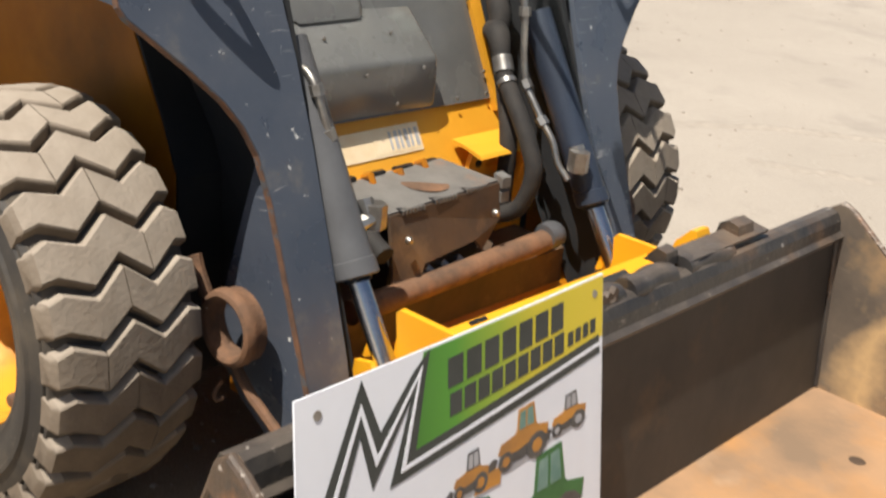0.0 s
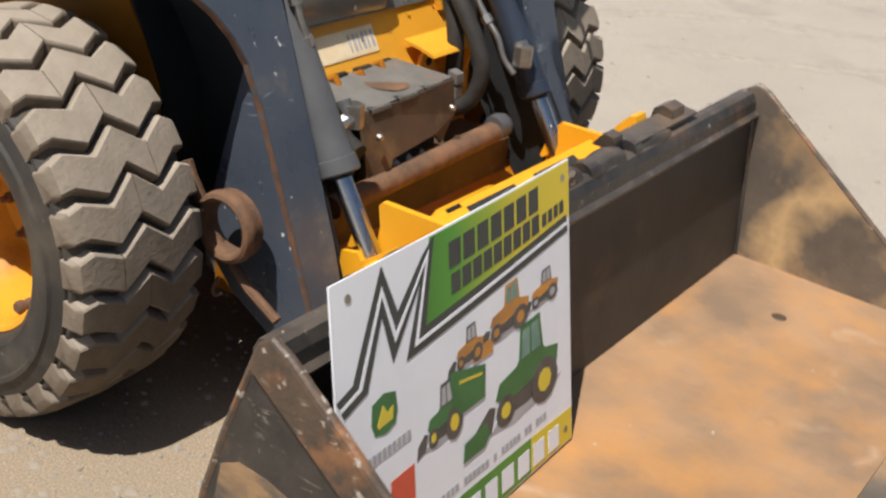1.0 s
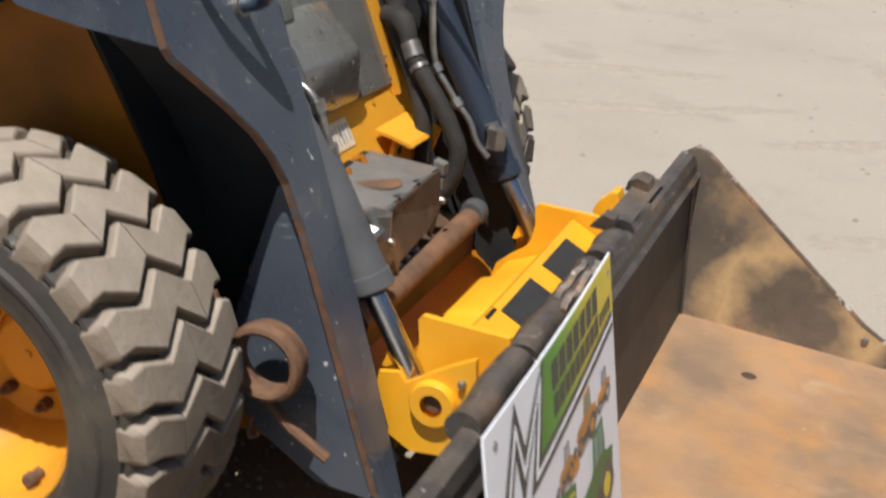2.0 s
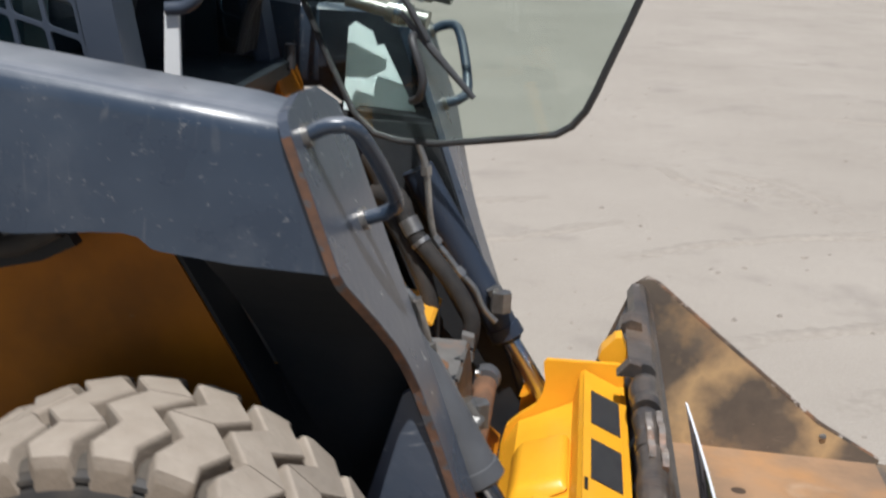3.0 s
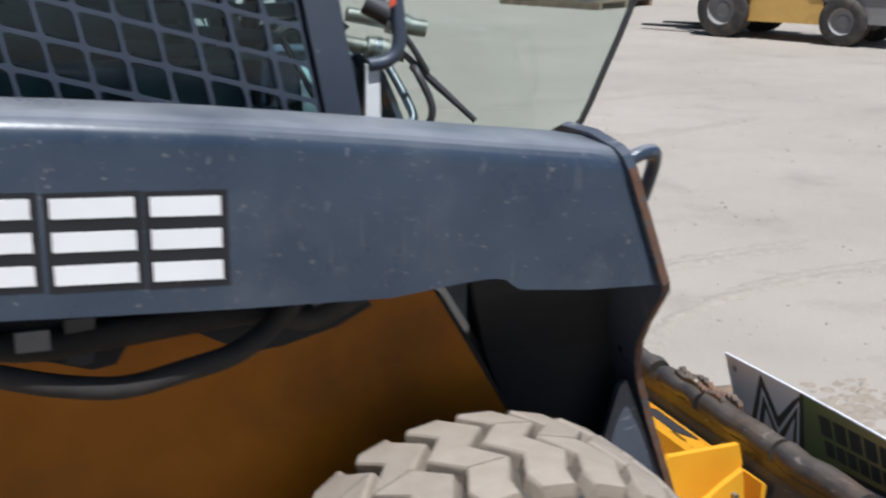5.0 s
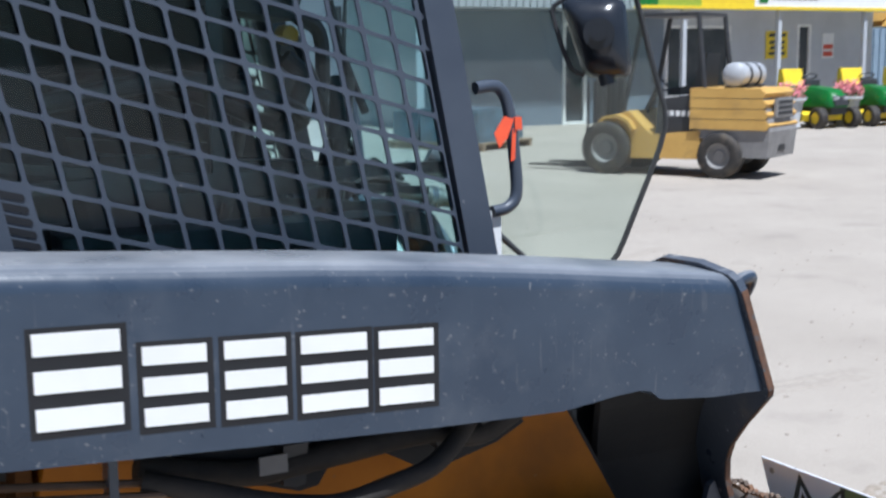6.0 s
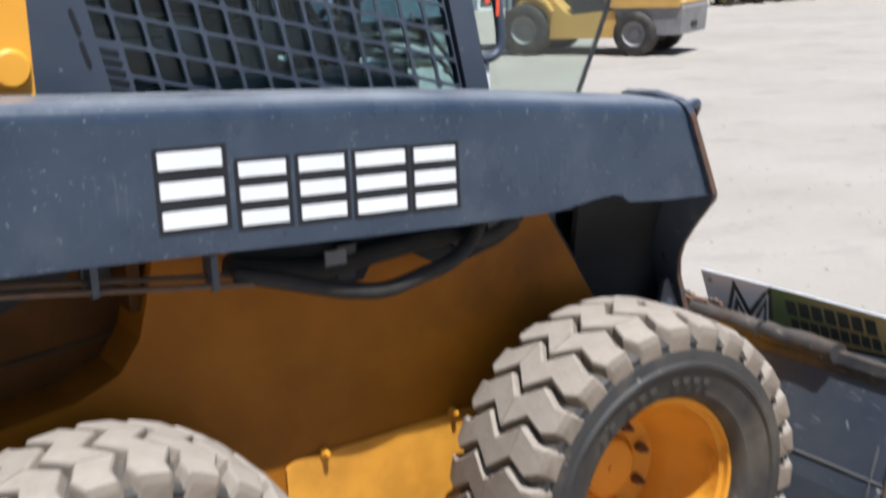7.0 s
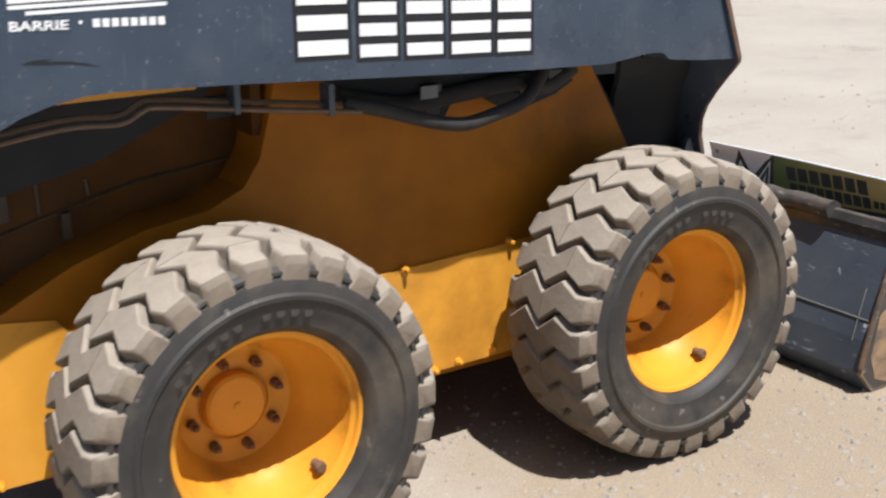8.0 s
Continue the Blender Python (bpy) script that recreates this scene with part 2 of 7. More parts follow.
# navy copy of the cylinder paint: the far cylinder's shaded flank as colour
CYLINDER_SHADED = material("cylinder_shaded_navy", (0.027, 0.036, 0.056), (0.022, 0.029, 0.045), rough=0.4, scale=7, bump=0.03)
HOSE = material("black_hose_rubber", (0.013, 0.012, 0.012), (0.030, 0.026, 0.023), rough=0.8, scale=25, bump=0.15, bump_scale=200)
PLASTIC = material("black_plastic", (0.028, 0.029, 0.032), (0.04, 0.041, 0.044), rough=0.5, scale=12, bump=0.08, bump_scale=180)
COVER = material("satin_black_cover", (0.115, 0.117, 0.116), (0.145, 0.145, 0.14), rough=0.26, coat=0.6, scale=6, bump=0.05, bump_scale=30, fleck=(0.20, 0.19, 0.17), fleck_amount=0.71)
PAD = material("black_grip_pad", (0.022, 0.022, 0.024), (0.032, 0.032, 0.033), rough=0.9, scale=40, bump=0.4, bump_scale=300)
WHITE = material("white_paint", (0.80, 0.80, 0.79), (0.74, 0.74, 0.73), rough=0.5, scale=6, bump=0.01)
SIGN_WHITE = material("sign_white_board", (0.80, 0.82, 0.88), (0.75, 0.77, 0.83), rough=0.42, scale=5, bump=0.02, fleck=(0.45, 0.42, 0.40), fleck_amount=0.75, fleck_scale=30)
INK = material("sign_dark_ink", (0.028, 0.035, 0.034), (0.045, 0.052, 0.05), rough=0.45, scale=14, bump=0)
SIGN_GREEN = material("sign_green_ink", (0.060, 0.22, 0.035), (0.13, 0.30, 0.035), rough=0.42, scale=7, bump=0)
SIGN_LIME = material("sign_lime_ink", (0.26, 0.38, 0.035), (0.36, 0.42, 0.04), rough=0.42, scale=7, bump=0)
SIGN_YELLOW = material("sign_yellow_ink", (0.70, 0.53, 0.035), (0.62, 0.50, 0.05), rough=0.42, scale=7, bump=0)
def header_material(name, stops):
    """Printing that fades from green to yellow along the board."""
    m = material(name, (0.1, 0.3, 0.03), rough=0.42, scale=7, bump=0)
    nt = m.node_tree
    uv = nt.nodes.new("ShaderNodeUVMap")
    sep = nt.nodes.new("ShaderNodeSeparateXYZ")
    ramp = nt.nodes.new("ShaderNodeValToRGB")
    while len(ramp.color_ramp.elements) < len(stops):
        ramp.color_ramp.elements.new(0.5)
    for e, (p, c) in zip(ramp.color_ramp.elements, stops):
        e.position, e.color = p, (*c, 1)
    nt.links.new(uv.outputs[0], sep.inputs[0])
    nt.links.new(sep.outputs["X"], ramp.inputs[0])
    nt.links.new(ramp.outputs[0], nt.nodes["Principled BSDF"].inputs["Base Color"])
    return m


SIGN_HEADER = header_material("sign_header_print", [(0.30, (0.045, 0.19, 0.02)), (0.44, (0.085, 0.30, 0.03)), (0.58, (0.30, 0.42, 0.035)), (0.72, (0.64, 0.54, 0.035)), (1.0, (0.74, 0.57, 0.04))])
# header print for the board's back, dulled for its shade and sheen
SIGN_HEADER_SHADED = header_material("shaded_header_print", [(0.30, (0.12, 0.185, 0.075)), (0.44, (0.165, 0.22, 0.085)), (0.58, (0.28, 0.26, 0.10)), (0.72, (0.41, 0.31, 0.12)), (1.0, (0.45, 0.34, 0.13))])
SIGN_ORANGE = material("sign_orange_ink", (0.60, 0.26, 0.035), (0.36, 0.17, 0.05), rough=0.42, scale=9, bump=0)
SIGN_DEEP = material("sign_deep_green_ink", (0.022, 0.115, 0.034), (0.045, 0.17, 0.05), rough=0.42, scale=14, bump=0)
SIGN_DARK = material("sign_charcoal_ink", (0.045, 0.045, 0.05), (0.10, 0.095, 0.09), rough=0.42, scale=24, bump=0)
SIGN_TEAL = material("sign_teal_ink", (0.10, 0.22, 0.19), (0.20, 0.32, 0.28), rough=0.42, scale=18, bump=0)
SIGN_RED = material("sign_red_ink", (0.62, 0.09, 0.045), (0.55, 0.08, 0.04), rough=0.45, scale=9, bump=0)
SIGN_SHADE = material("sign_grey_ink", (0.34, 0.34, 0.36), (0.42, 0.42, 0.44), rough=0.45, scale=9, bump=0)
DECAL_DARK = material("decal_black", (0.007, 0.008, 0.011), (0.011, 0.012, 0.015), rough=0.5, scale=9, bump=0)
RUBBER_SEAL = material("black_rubber_seal", (0.026, 0.027, 0.028), (0.04, 0.041, 0.042), rough=0.55, scale=20, bump=0.05)
ORANGE_TAPE = material("orange_ribbon", (0.78, 0.10, 0.03), (0.68, 0.08, 0.03), rough=0.6, scale=12, bump=0.05)
SEAT_CLOTH = material("black_seat_vinyl", (0.012, 0.015, 0.018), (0.018, 0.021, 0.025), rough=0.6, gloss=0.4, scale=12, bump=0.1)
CAB_LINING = material("dark_cab_lining", (0.007, 0.012, 0.015), (0.012, 0.018, 0.022), rough=0.6, gloss=0.4, scale=9, bump=0.06)
GLASS_DARK = glass_material("dark_tinted_glass", (0.56, 0.79, 0.86), ior=1.33)
# pale colour that imitates a bright reflection on the far arm
GLARE_PALE = material("pale_glare_paint", (0.74, 0.80, 0.80), (0.62, 0.70, 0.70), rough=0.25, scale=14, bump=0.02)
LAMP_BLACK = material("glossy_black_plastic", (0.016, 0.019, 0.026), (0.026, 0.030, 0.038), rough=0.22, scale=9, bump=0.02)
GLASS = glass_material("tinted_glass", (0.70, 0.80, 0.76))


def ground_material():
    m = material("sandy_gravel_lot", (0.40, 0.354, 0.302), (0.335, 0.294, 0.248), rough=0.95, scale=0.55, detail=8, contrast=(0.3, 0.7), bump=0.35, bump_scale=38,
                 stain=(0.285, 0.25, 0.215), stain_scale=1.7, stain_range=(0.56, 0.74), fleck=(0.50, 0.465, 0.42), fleck_amount=0.64, fleck_scale=85, rough_var=0.03)
    nt = m.node_tree
    bsdf = nt.nodes["Principled BSDF"]
    old = bsdf.inputs["Base Color"].links[0].from_socket
    tc = nt.nodes.new("ShaderNodeTexCoord")
    nz = nt.nodes.new("ShaderNodeTexNoise")
    nz.inputs["Scale"].default_value = 230.0
    nz.inputs["Detail"].default_value = 3.0
    mr = nt.nodes.new("ShaderNodeMapRange")
    mr.inputs["From Min"].default_value = 0.35
    mr.inputs["From Max"].default_value = 0.65
    mr.inputs["To Min"].default_value = 0.72
    mr.inputs["To Max"].default_value = 1.2
    hs = nt.nodes.new("ShaderNodeHueSaturation")
    nt.links.new(tc.outputs["Object"], nz.inputs["Vector"])
    nt.links.new(nz.outputs["Fac"], mr.inputs["Value"])
    nt.links.new(mr.outputs[0], hs.inputs["Value"])
    nt.links.new(old, hs.inputs["Color"])
    # brown soil spilled round the bucket corner and the front tyre, with a ragged rim
    mp = nt.nodes.new("ShaderNodeMapping")
    mp.inputs["Location"].default_value = (-0.30, 1.1, 0.0)
    far = nt.nodes.new("ShaderNodeVectorMath")
    far.operation = "LENGTH"
    rag = nt.nodes.new("ShaderNodeTexNoise")
    rag.inputs["Scale"].default_value = 4.0
    rag.inputs["Detail"].default_value = 9.0
    rag.inputs["Roughness"].default_value = 0.65
    add = nt.nodes.new("ShaderNodeMath")
    add.operation = "MULTIPLY_ADD"
    add.inputs[1].default_value = 1.6
    spill = nt.nodes.new("ShaderNodeMapRange")
    spill.inputs["From Min"].default_value = 1.4
    spill.inputs["From Max"].default_value = 2.3
    spill.inputs["To Min"].default_value = 0.8
    spill.inputs["To Max"].default_value = 0.0
    mx = nt.nodes.new("ShaderNodeMix")
    mx.data_type = "RGBA"
    mx.blend_type = "MULTIPLY"
    mx.inputs["B"].default_value = (0.80, 0.69, 0.54, 1)
    nt.links.new(tc.outputs["Object"], mp.inputs["Vector"])
    nt.links.new(mp.outputs[0], far.inputs[0])
    nt.links.new(tc.outputs["Object"], rag.inputs["Vector"])
    nt.links.new(rag.outputs["Fac"], add.inputs[0])
    nt.links.new(far.outputs["Value"], add.inputs[2])
    nt.links.new(add.outputs[0], spill.inputs["Value"])
    nt.links.new(spill.outputs[0], mx.inputs["Factor"])
    nt.links.new(hs.outputs[0], mx.inputs["A"])
    nt.links.new(mx.outputs["Result"], bsdf.inputs["Base Color"])
    return m


def add_smear(m, colour, centre, radius, width, amount):
    """A ragged arc of dried sand at one place on a plate; the arc lies in x and z."""
    nt = m.node_tree
    bsdf = nt.nodes["Principled BSDF"]
    old = bsdf.inputs["Base Color"].links[0].from_socket
    link = nt.links.new
    tc = nt.nodes.new("ShaderNodeTexCoord")
    mp = nt.nodes.new("ShaderNodeMapping")
    mp.inputs["Location"].default_value = (-centre[0], 0, -centre[1])
    mp.inputs["Scale"].default_value = (1, 0, 1)
    far = nt.nodes.new("ShaderNodeVectorMath")
    far.operation = "LENGTH"
    nz = nt.nodes.new("ShaderNodeTexNoise")
    nz.inputs["Scale"].default_value = 9.0
    nz.inputs["Detail"].default_value = 8.0
    rag = nt.nodes.new("ShaderNodeMath")
    rag.operation = "MULTIPLY_ADD"
    rag.inputs[1].default_value = 0.22
    off = nt.nodes.new("ShaderNodeMath")
    off.operation = "SUBTRACT"
    off.inputs[1].default_value = radius + 0.11
    ab = nt.nodes.new("ShaderNodeMath")
    ab.operation = "ABSOLUTE"
    rng = nt.nodes.new("ShaderNodeMapRange")
    rng.inputs["From Min"].default_value = width
    rng.inputs["From Max"].default_value = 0.0
    rng.inputs["To Max"].default_value = amount
    mx = nt.nodes.new("ShaderNodeMix")
    mx.data_type = "RGBA"
    mx.inputs["B"].default_value = (*colour, 1)
    link(tc.outputs["Object"], mp.inputs["Vector"])
    link(mp.outputs[0], far.inputs[0])
    link(tc.outputs["Object"], nz.inputs["Vector"])
    link(nz.outputs["Fac"], rag.inputs[0])
    link(far.outputs["Value"], rag.inputs[2])
    link(rag.outputs[0], off.inputs[0])
    link(off.outputs[0], ab.inputs[0])
    link(ab.outputs[0], rng.inputs["Value"])
    link(rng.outputs[0], mx.inputs["Factor"])
    link(old, mx.inputs["A"])
    link(mx.outputs["Result"], bsdf.inputs["Base Color"])


GROUND = ground_material()
# up-facing arms, plates, lugs and edges get paler: dust with top light painted in
add_dust_and_top_light(GREY, (0.34, 0.35, 0.37), 0.78)
add_dust_and_top_light(CHIPPED, (0.26, 0.26, 0.27), 0.22, 0.3)
add_dust_and_top_light(TREAD, (0.39, 0.335, 0.275), 0.95, -0.3, 9.0)
add_dust_and_top_light(BUCKET_BLACK, (0.24, 0.19, 0.15), 0.35, 0.5, 12.0)
add_scratches(GREY, (0.15, 0.155, 0.165), 3.0, 0.02, 0.4, (7.0, 1.0, 0.6))
add_scratches(CHIPPED, (0.40, 0.40, 0.40), 4.0, 0.014, 0.6)
add_scratches(BUCKET_BACK, (0.42, 0.42, 0.43), 5.0, 0.018, 0.7)
add_scratches(BUCKET_BLACK, (0.36, 0.30, 0.25), 6.0, 0.02, 0.6)
add_scratches(BUCKET_RIM, (0.45, 0.36, 0.29), 6.0, 0.03, 0.75)
add_scratches(BUCKET_FLOOR, (0.52, 0.38, 0.26), 2.0, 0.03, 0.45)
add_smear(BUCKET_SIDE, (0.60, 0.40, 0.20), (1.24, 0.11), 0.205, 0.085, 0.85)
add_scratches(BUCKET_SIDE, (0.30, 0.24, 0.18), 3.0, 0.03, 0.35)


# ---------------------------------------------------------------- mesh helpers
def stretch_to_view(p):
    """Shifts the machine's points to fit the camera's view: the nose stretched forward and set a little lower."""
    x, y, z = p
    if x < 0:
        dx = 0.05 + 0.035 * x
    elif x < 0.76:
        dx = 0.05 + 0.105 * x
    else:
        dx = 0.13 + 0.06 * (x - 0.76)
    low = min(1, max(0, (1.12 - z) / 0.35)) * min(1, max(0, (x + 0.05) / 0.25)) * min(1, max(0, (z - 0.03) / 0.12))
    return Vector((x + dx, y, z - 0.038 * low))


def part(name, bm, mat, parent=None, label="", smooth=False, bevel=0.0, local=None, warp=None):
    """Link a bmesh as one mesh object under its thing or part."""
    root = parent
    while root and root.parent:
        root = root.parent
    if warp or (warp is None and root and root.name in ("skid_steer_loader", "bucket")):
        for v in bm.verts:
            v.co = stretch_to_view(v.co)
    if bevel:
        bmesh.ops.bevel(bm, geom=[e for e in bm.edges if e.is_manifold and e.calc_face_angle(0) > 0.5], offset=bevel, segments=2,
                        profile=0.5, affect="EDGES", clamp_overlap=True)
    bmesh.ops.recalc_face_normals(bm, faces=bm.faces)
    me = bpy.data.meshes.new(name)
    bm.to_mesh(me)
    bm.free()
    return link_mesh(name, me, mat, parent, label, smooth, local)


def link_mesh(name, me, mat, parent=None, label="", smooth=False, local=None):
    if mat and not me.materials:
        me.materials.append(mat)
    if smooth:
        me.polygons.foreach_set("use_smooth", [True] * len(me.polygons))
        me.set_sharp_from_angle(angle=radians(38))
    ob = new(name, me)
    if parent:
        ob.parent = parent
    if local is not None:
        ob.matrix_basis = local
    if label:
        ob["label"] = label
    return ob


def box(bm, x0, x1, y0, y1, z0, z1):
    vs = [bm.verts.new(p) for p in ((x0, y0, z0), (x1, y0, z0), (x1, y1, z0), (x0, y1, z0), (x0, y0, z1), (x1, y0, z1), (x1, y1, z1), (x0, y1, z1))]
    for f in ((0, 3, 2, 1), (4, 5, 6, 7), (0, 1, 5, 4), (1, 2, 6, 5), (2, 3, 7, 6), (3, 0, 4, 7)):
        bm.faces.new([vs[i] for i in f])
    return bm


def a_box(*v):
    return box(bmesh.new(), *v)


def prism(bm, poly, axis, a, b):
    """A polygon extruded along an axis from a to b. For y the polygon is (x, z), for x (y, z), for z (x, y)."""
    def put(p, d):
        u, v = p
        return {"y": (u, d, v), "x": (d, u, v), "z": (u, v, d)}[axis]
    lo = [bm.verts.new(put(p, a)) for p in poly]
    hi = [bm.verts.new(put(p, b)) for p in poly]
    n = len(poly)
    bm.faces.new(lo)
    bm.faces.new(hi[::-1])
    for i in range(n):
        bm.faces.new((lo[i], hi[i], hi[(i + 1) % n], lo[(i + 1) % n]))
    return bm


def a_prism(poly, axis, a, b):
    return prism(bmesh.new(), poly, axis, a, b)


def slab(bm, corners, thickness):
    """A plate over a planar outline in space, with a thickness along its normal."""
    pts = [Vector(c) for c in corners]
    n = Vector((0, 0, 0))
    for i in range(len(pts)):
        n += pts[i].cross(pts[(i + 1) % len(pts)])
    n.normalize()
    lo = [bm.verts.new(p) for p in pts]
    hi = [bm.verts.new(p + n * thickness) for p in pts]
    k = len(pts)
    bm.faces.new(lo[::-1])
    bm.faces.new(hi)
    for i in range(k):
        bm.faces.new((lo[i], lo[(i + 1) % k], hi[(i + 1) % k], hi[i]))
    return bm


def smooth_path(pts, steps=6):
    """Catmull-Rom through the points."""
    p = [Vector(q) for q in pts]
    p = [p[0] * 2 - p[1]] + p + [p[-1] * 2 - p[-2]]
    out = []
    for i in range(1, len(p) - 2):
        for s in range(steps):
            t = s / steps
            a, b, c, d = p[i - 1], p[i], p[i + 1], p[i + 2]
            out.append(0.5 * (2 * b + (c - a) * t + (2 * a - 5 * b + 4 * c - d) * t * t + (3 * b - a - 3 * c + d) * t ** 3))
    out.append(p[-2])
    return out


def tube(bm, pts, r, n=10, smooth=0, closed=False):
    """A round tube along points; r may be one radius or one for each point."""
    p = smooth_path(pts, smooth) if smooth else [Vector(q) for q in pts]
    m = len(p)
    rs = r if isinstance(r, (list, tuple)) else [r] * m
    rings = []
    ref = None
    for i in range(m):
        if closed:
            d = p[(i + 1) % m] - p[i - 1]
        else:
            d = p[min(i + 1, m - 1)] - p[max(i - 1, 0)]
        d.normalize()
        if ref is None:
            ref = d.orthogonal().normalized()
        ref = (ref - d * ref.dot(d)).normalized()
        q = d.cross(ref)
        rings.append([bm.verts.new(p[i] + (ref * math.cos(2 * math.pi * k / n) + q * math.sin(2 * math.pi * k / n)) * rs[i]) for k in range(n)])
    for i in range(m if closed else m - 1):
        a, b = rings[i], rings[(i + 1) % m]
        for k in range(n):
            bm.faces.new((a[k], a[(k + 1) % n], b[(k + 1) % n], b[k]))
    if not closed:
        bm.faces.new(rings[0][::-1])
        bm.faces.new(rings[-1])
    return bm


def a_tube(pts, r, n=10, smooth=0, closed=False):
    return tube(bmesh.new(), pts, r, n, smooth, closed)


def revolve(bm, profile, n=48, axis="y", centre=(0, 0, 0)):
    """Turn a profile of (radius, place along the axis) round an axis; closed when the first and last radius are 0."""
    cx, cy, cz = centre
    rings = []
    for r, d in profile:
        ring = []
        for k in range(n if r > 1e-6 else 1):
            a = 2 * math.pi * k / n
            u, v = r * math.cos(a), r * math.sin(a)
            ring.append(bm.verts.new({"y": (cx + u, cy + d, cz + v), "x": (cx + d, cy + u, cz + v), "z": (cx + u, cy + v, cz + d)}[axis]))
        rings.append(ring)
    for a, b in zip(rings, rings[1:]):
        for k in range(n):
            if len(a) > 1 and len(b) > 1:
                bm.faces.new((a[k], b[k], b[(k + 1) % n], a[(k + 1) % n]))
            elif len(a) > 1:
                bm.faces.new((a[k], b[0], a[(k + 1) % n]))
            elif len(b) > 1:
                bm.faces.new((a[0], b[k], b[(k + 1) % n]))
    return bm


def a_revolve(profile, n=48, axis="y", centre=(0, 0, 0)):
    return revolve(bmesh.new(), profile, n, axis, centre)


def loft(bm, rings):
    """Skin over rings of equal count, with both ends capped."""
    vs = [[bm.verts.new(p) for p in r] for r in rings]
    n = len(vs[0])
    for a, b in zip(vs, vs[1:]):
        for k in range(n):
            bm.faces.new((a[k], a[(k + 1) % n], b[(k + 1) % n], b[k]))
    bm.faces.new(vs[0][::-1])
    bm.faces.new(vs[-1])
    return bm


def round_rect(w, h, r, n=4, centre=(0, 0)):
    """An outline of a rectangle with round corners, counter-clockwise."""
    out = []
    for cx, cy, a0 in ((w / 2 - r, h / 2 - r, 0), (-w / 2 + r, h / 2 - r, 90), (-w / 2 + r, -h / 2 + r, 180), (w / 2 - r, -h / 2 + r, 270)):
        for k in range(n + 1):
            a = radians(a0 + 90 * k / n)
            out.append((centre[0] + cx + r * math.cos(a), centre[1] + cy + r * math.sin(a)))
    return out


def thing(name, label, category, group="", kind="", at=(0, 0, 0)):
    ob = new(name)
    ob.location = at
    ob.empty_display_size = 0.1
    return tagged(ob, label, category, group, kind)


# ---------------------------------------------------------------- ground
bm = bmesh.new()
R0 = 700.0
coords = [-R0, -120, -40, -14, -6, -3, -1.5, 0, 1.5, 3, 6, 14, 40, 120, R0]
grid = [[bm.verts.new((x, y, 0)) for y in coords] for x in coords]
for i in range(len(coords) - 1):
    for j in range(len(coords) - 1):
        bm.faces.new((grid[i][j], grid[i + 1][j], grid[i + 1][j + 1], grid[i][j + 1]))
ground = part("ground", bm, GROUND)
tagged(ground, "pale sandy gravel yard packed hard by traffic", "ground", kind="structure")

# ---------------------------------------------------------------- skid steer loader
loader = thing("skid_steer_loader", "yellow and charcoal skid steer loader standing on a gravel yard", "loader")

WHEEL_R, TREAD_BASE = 0.421, 0.384


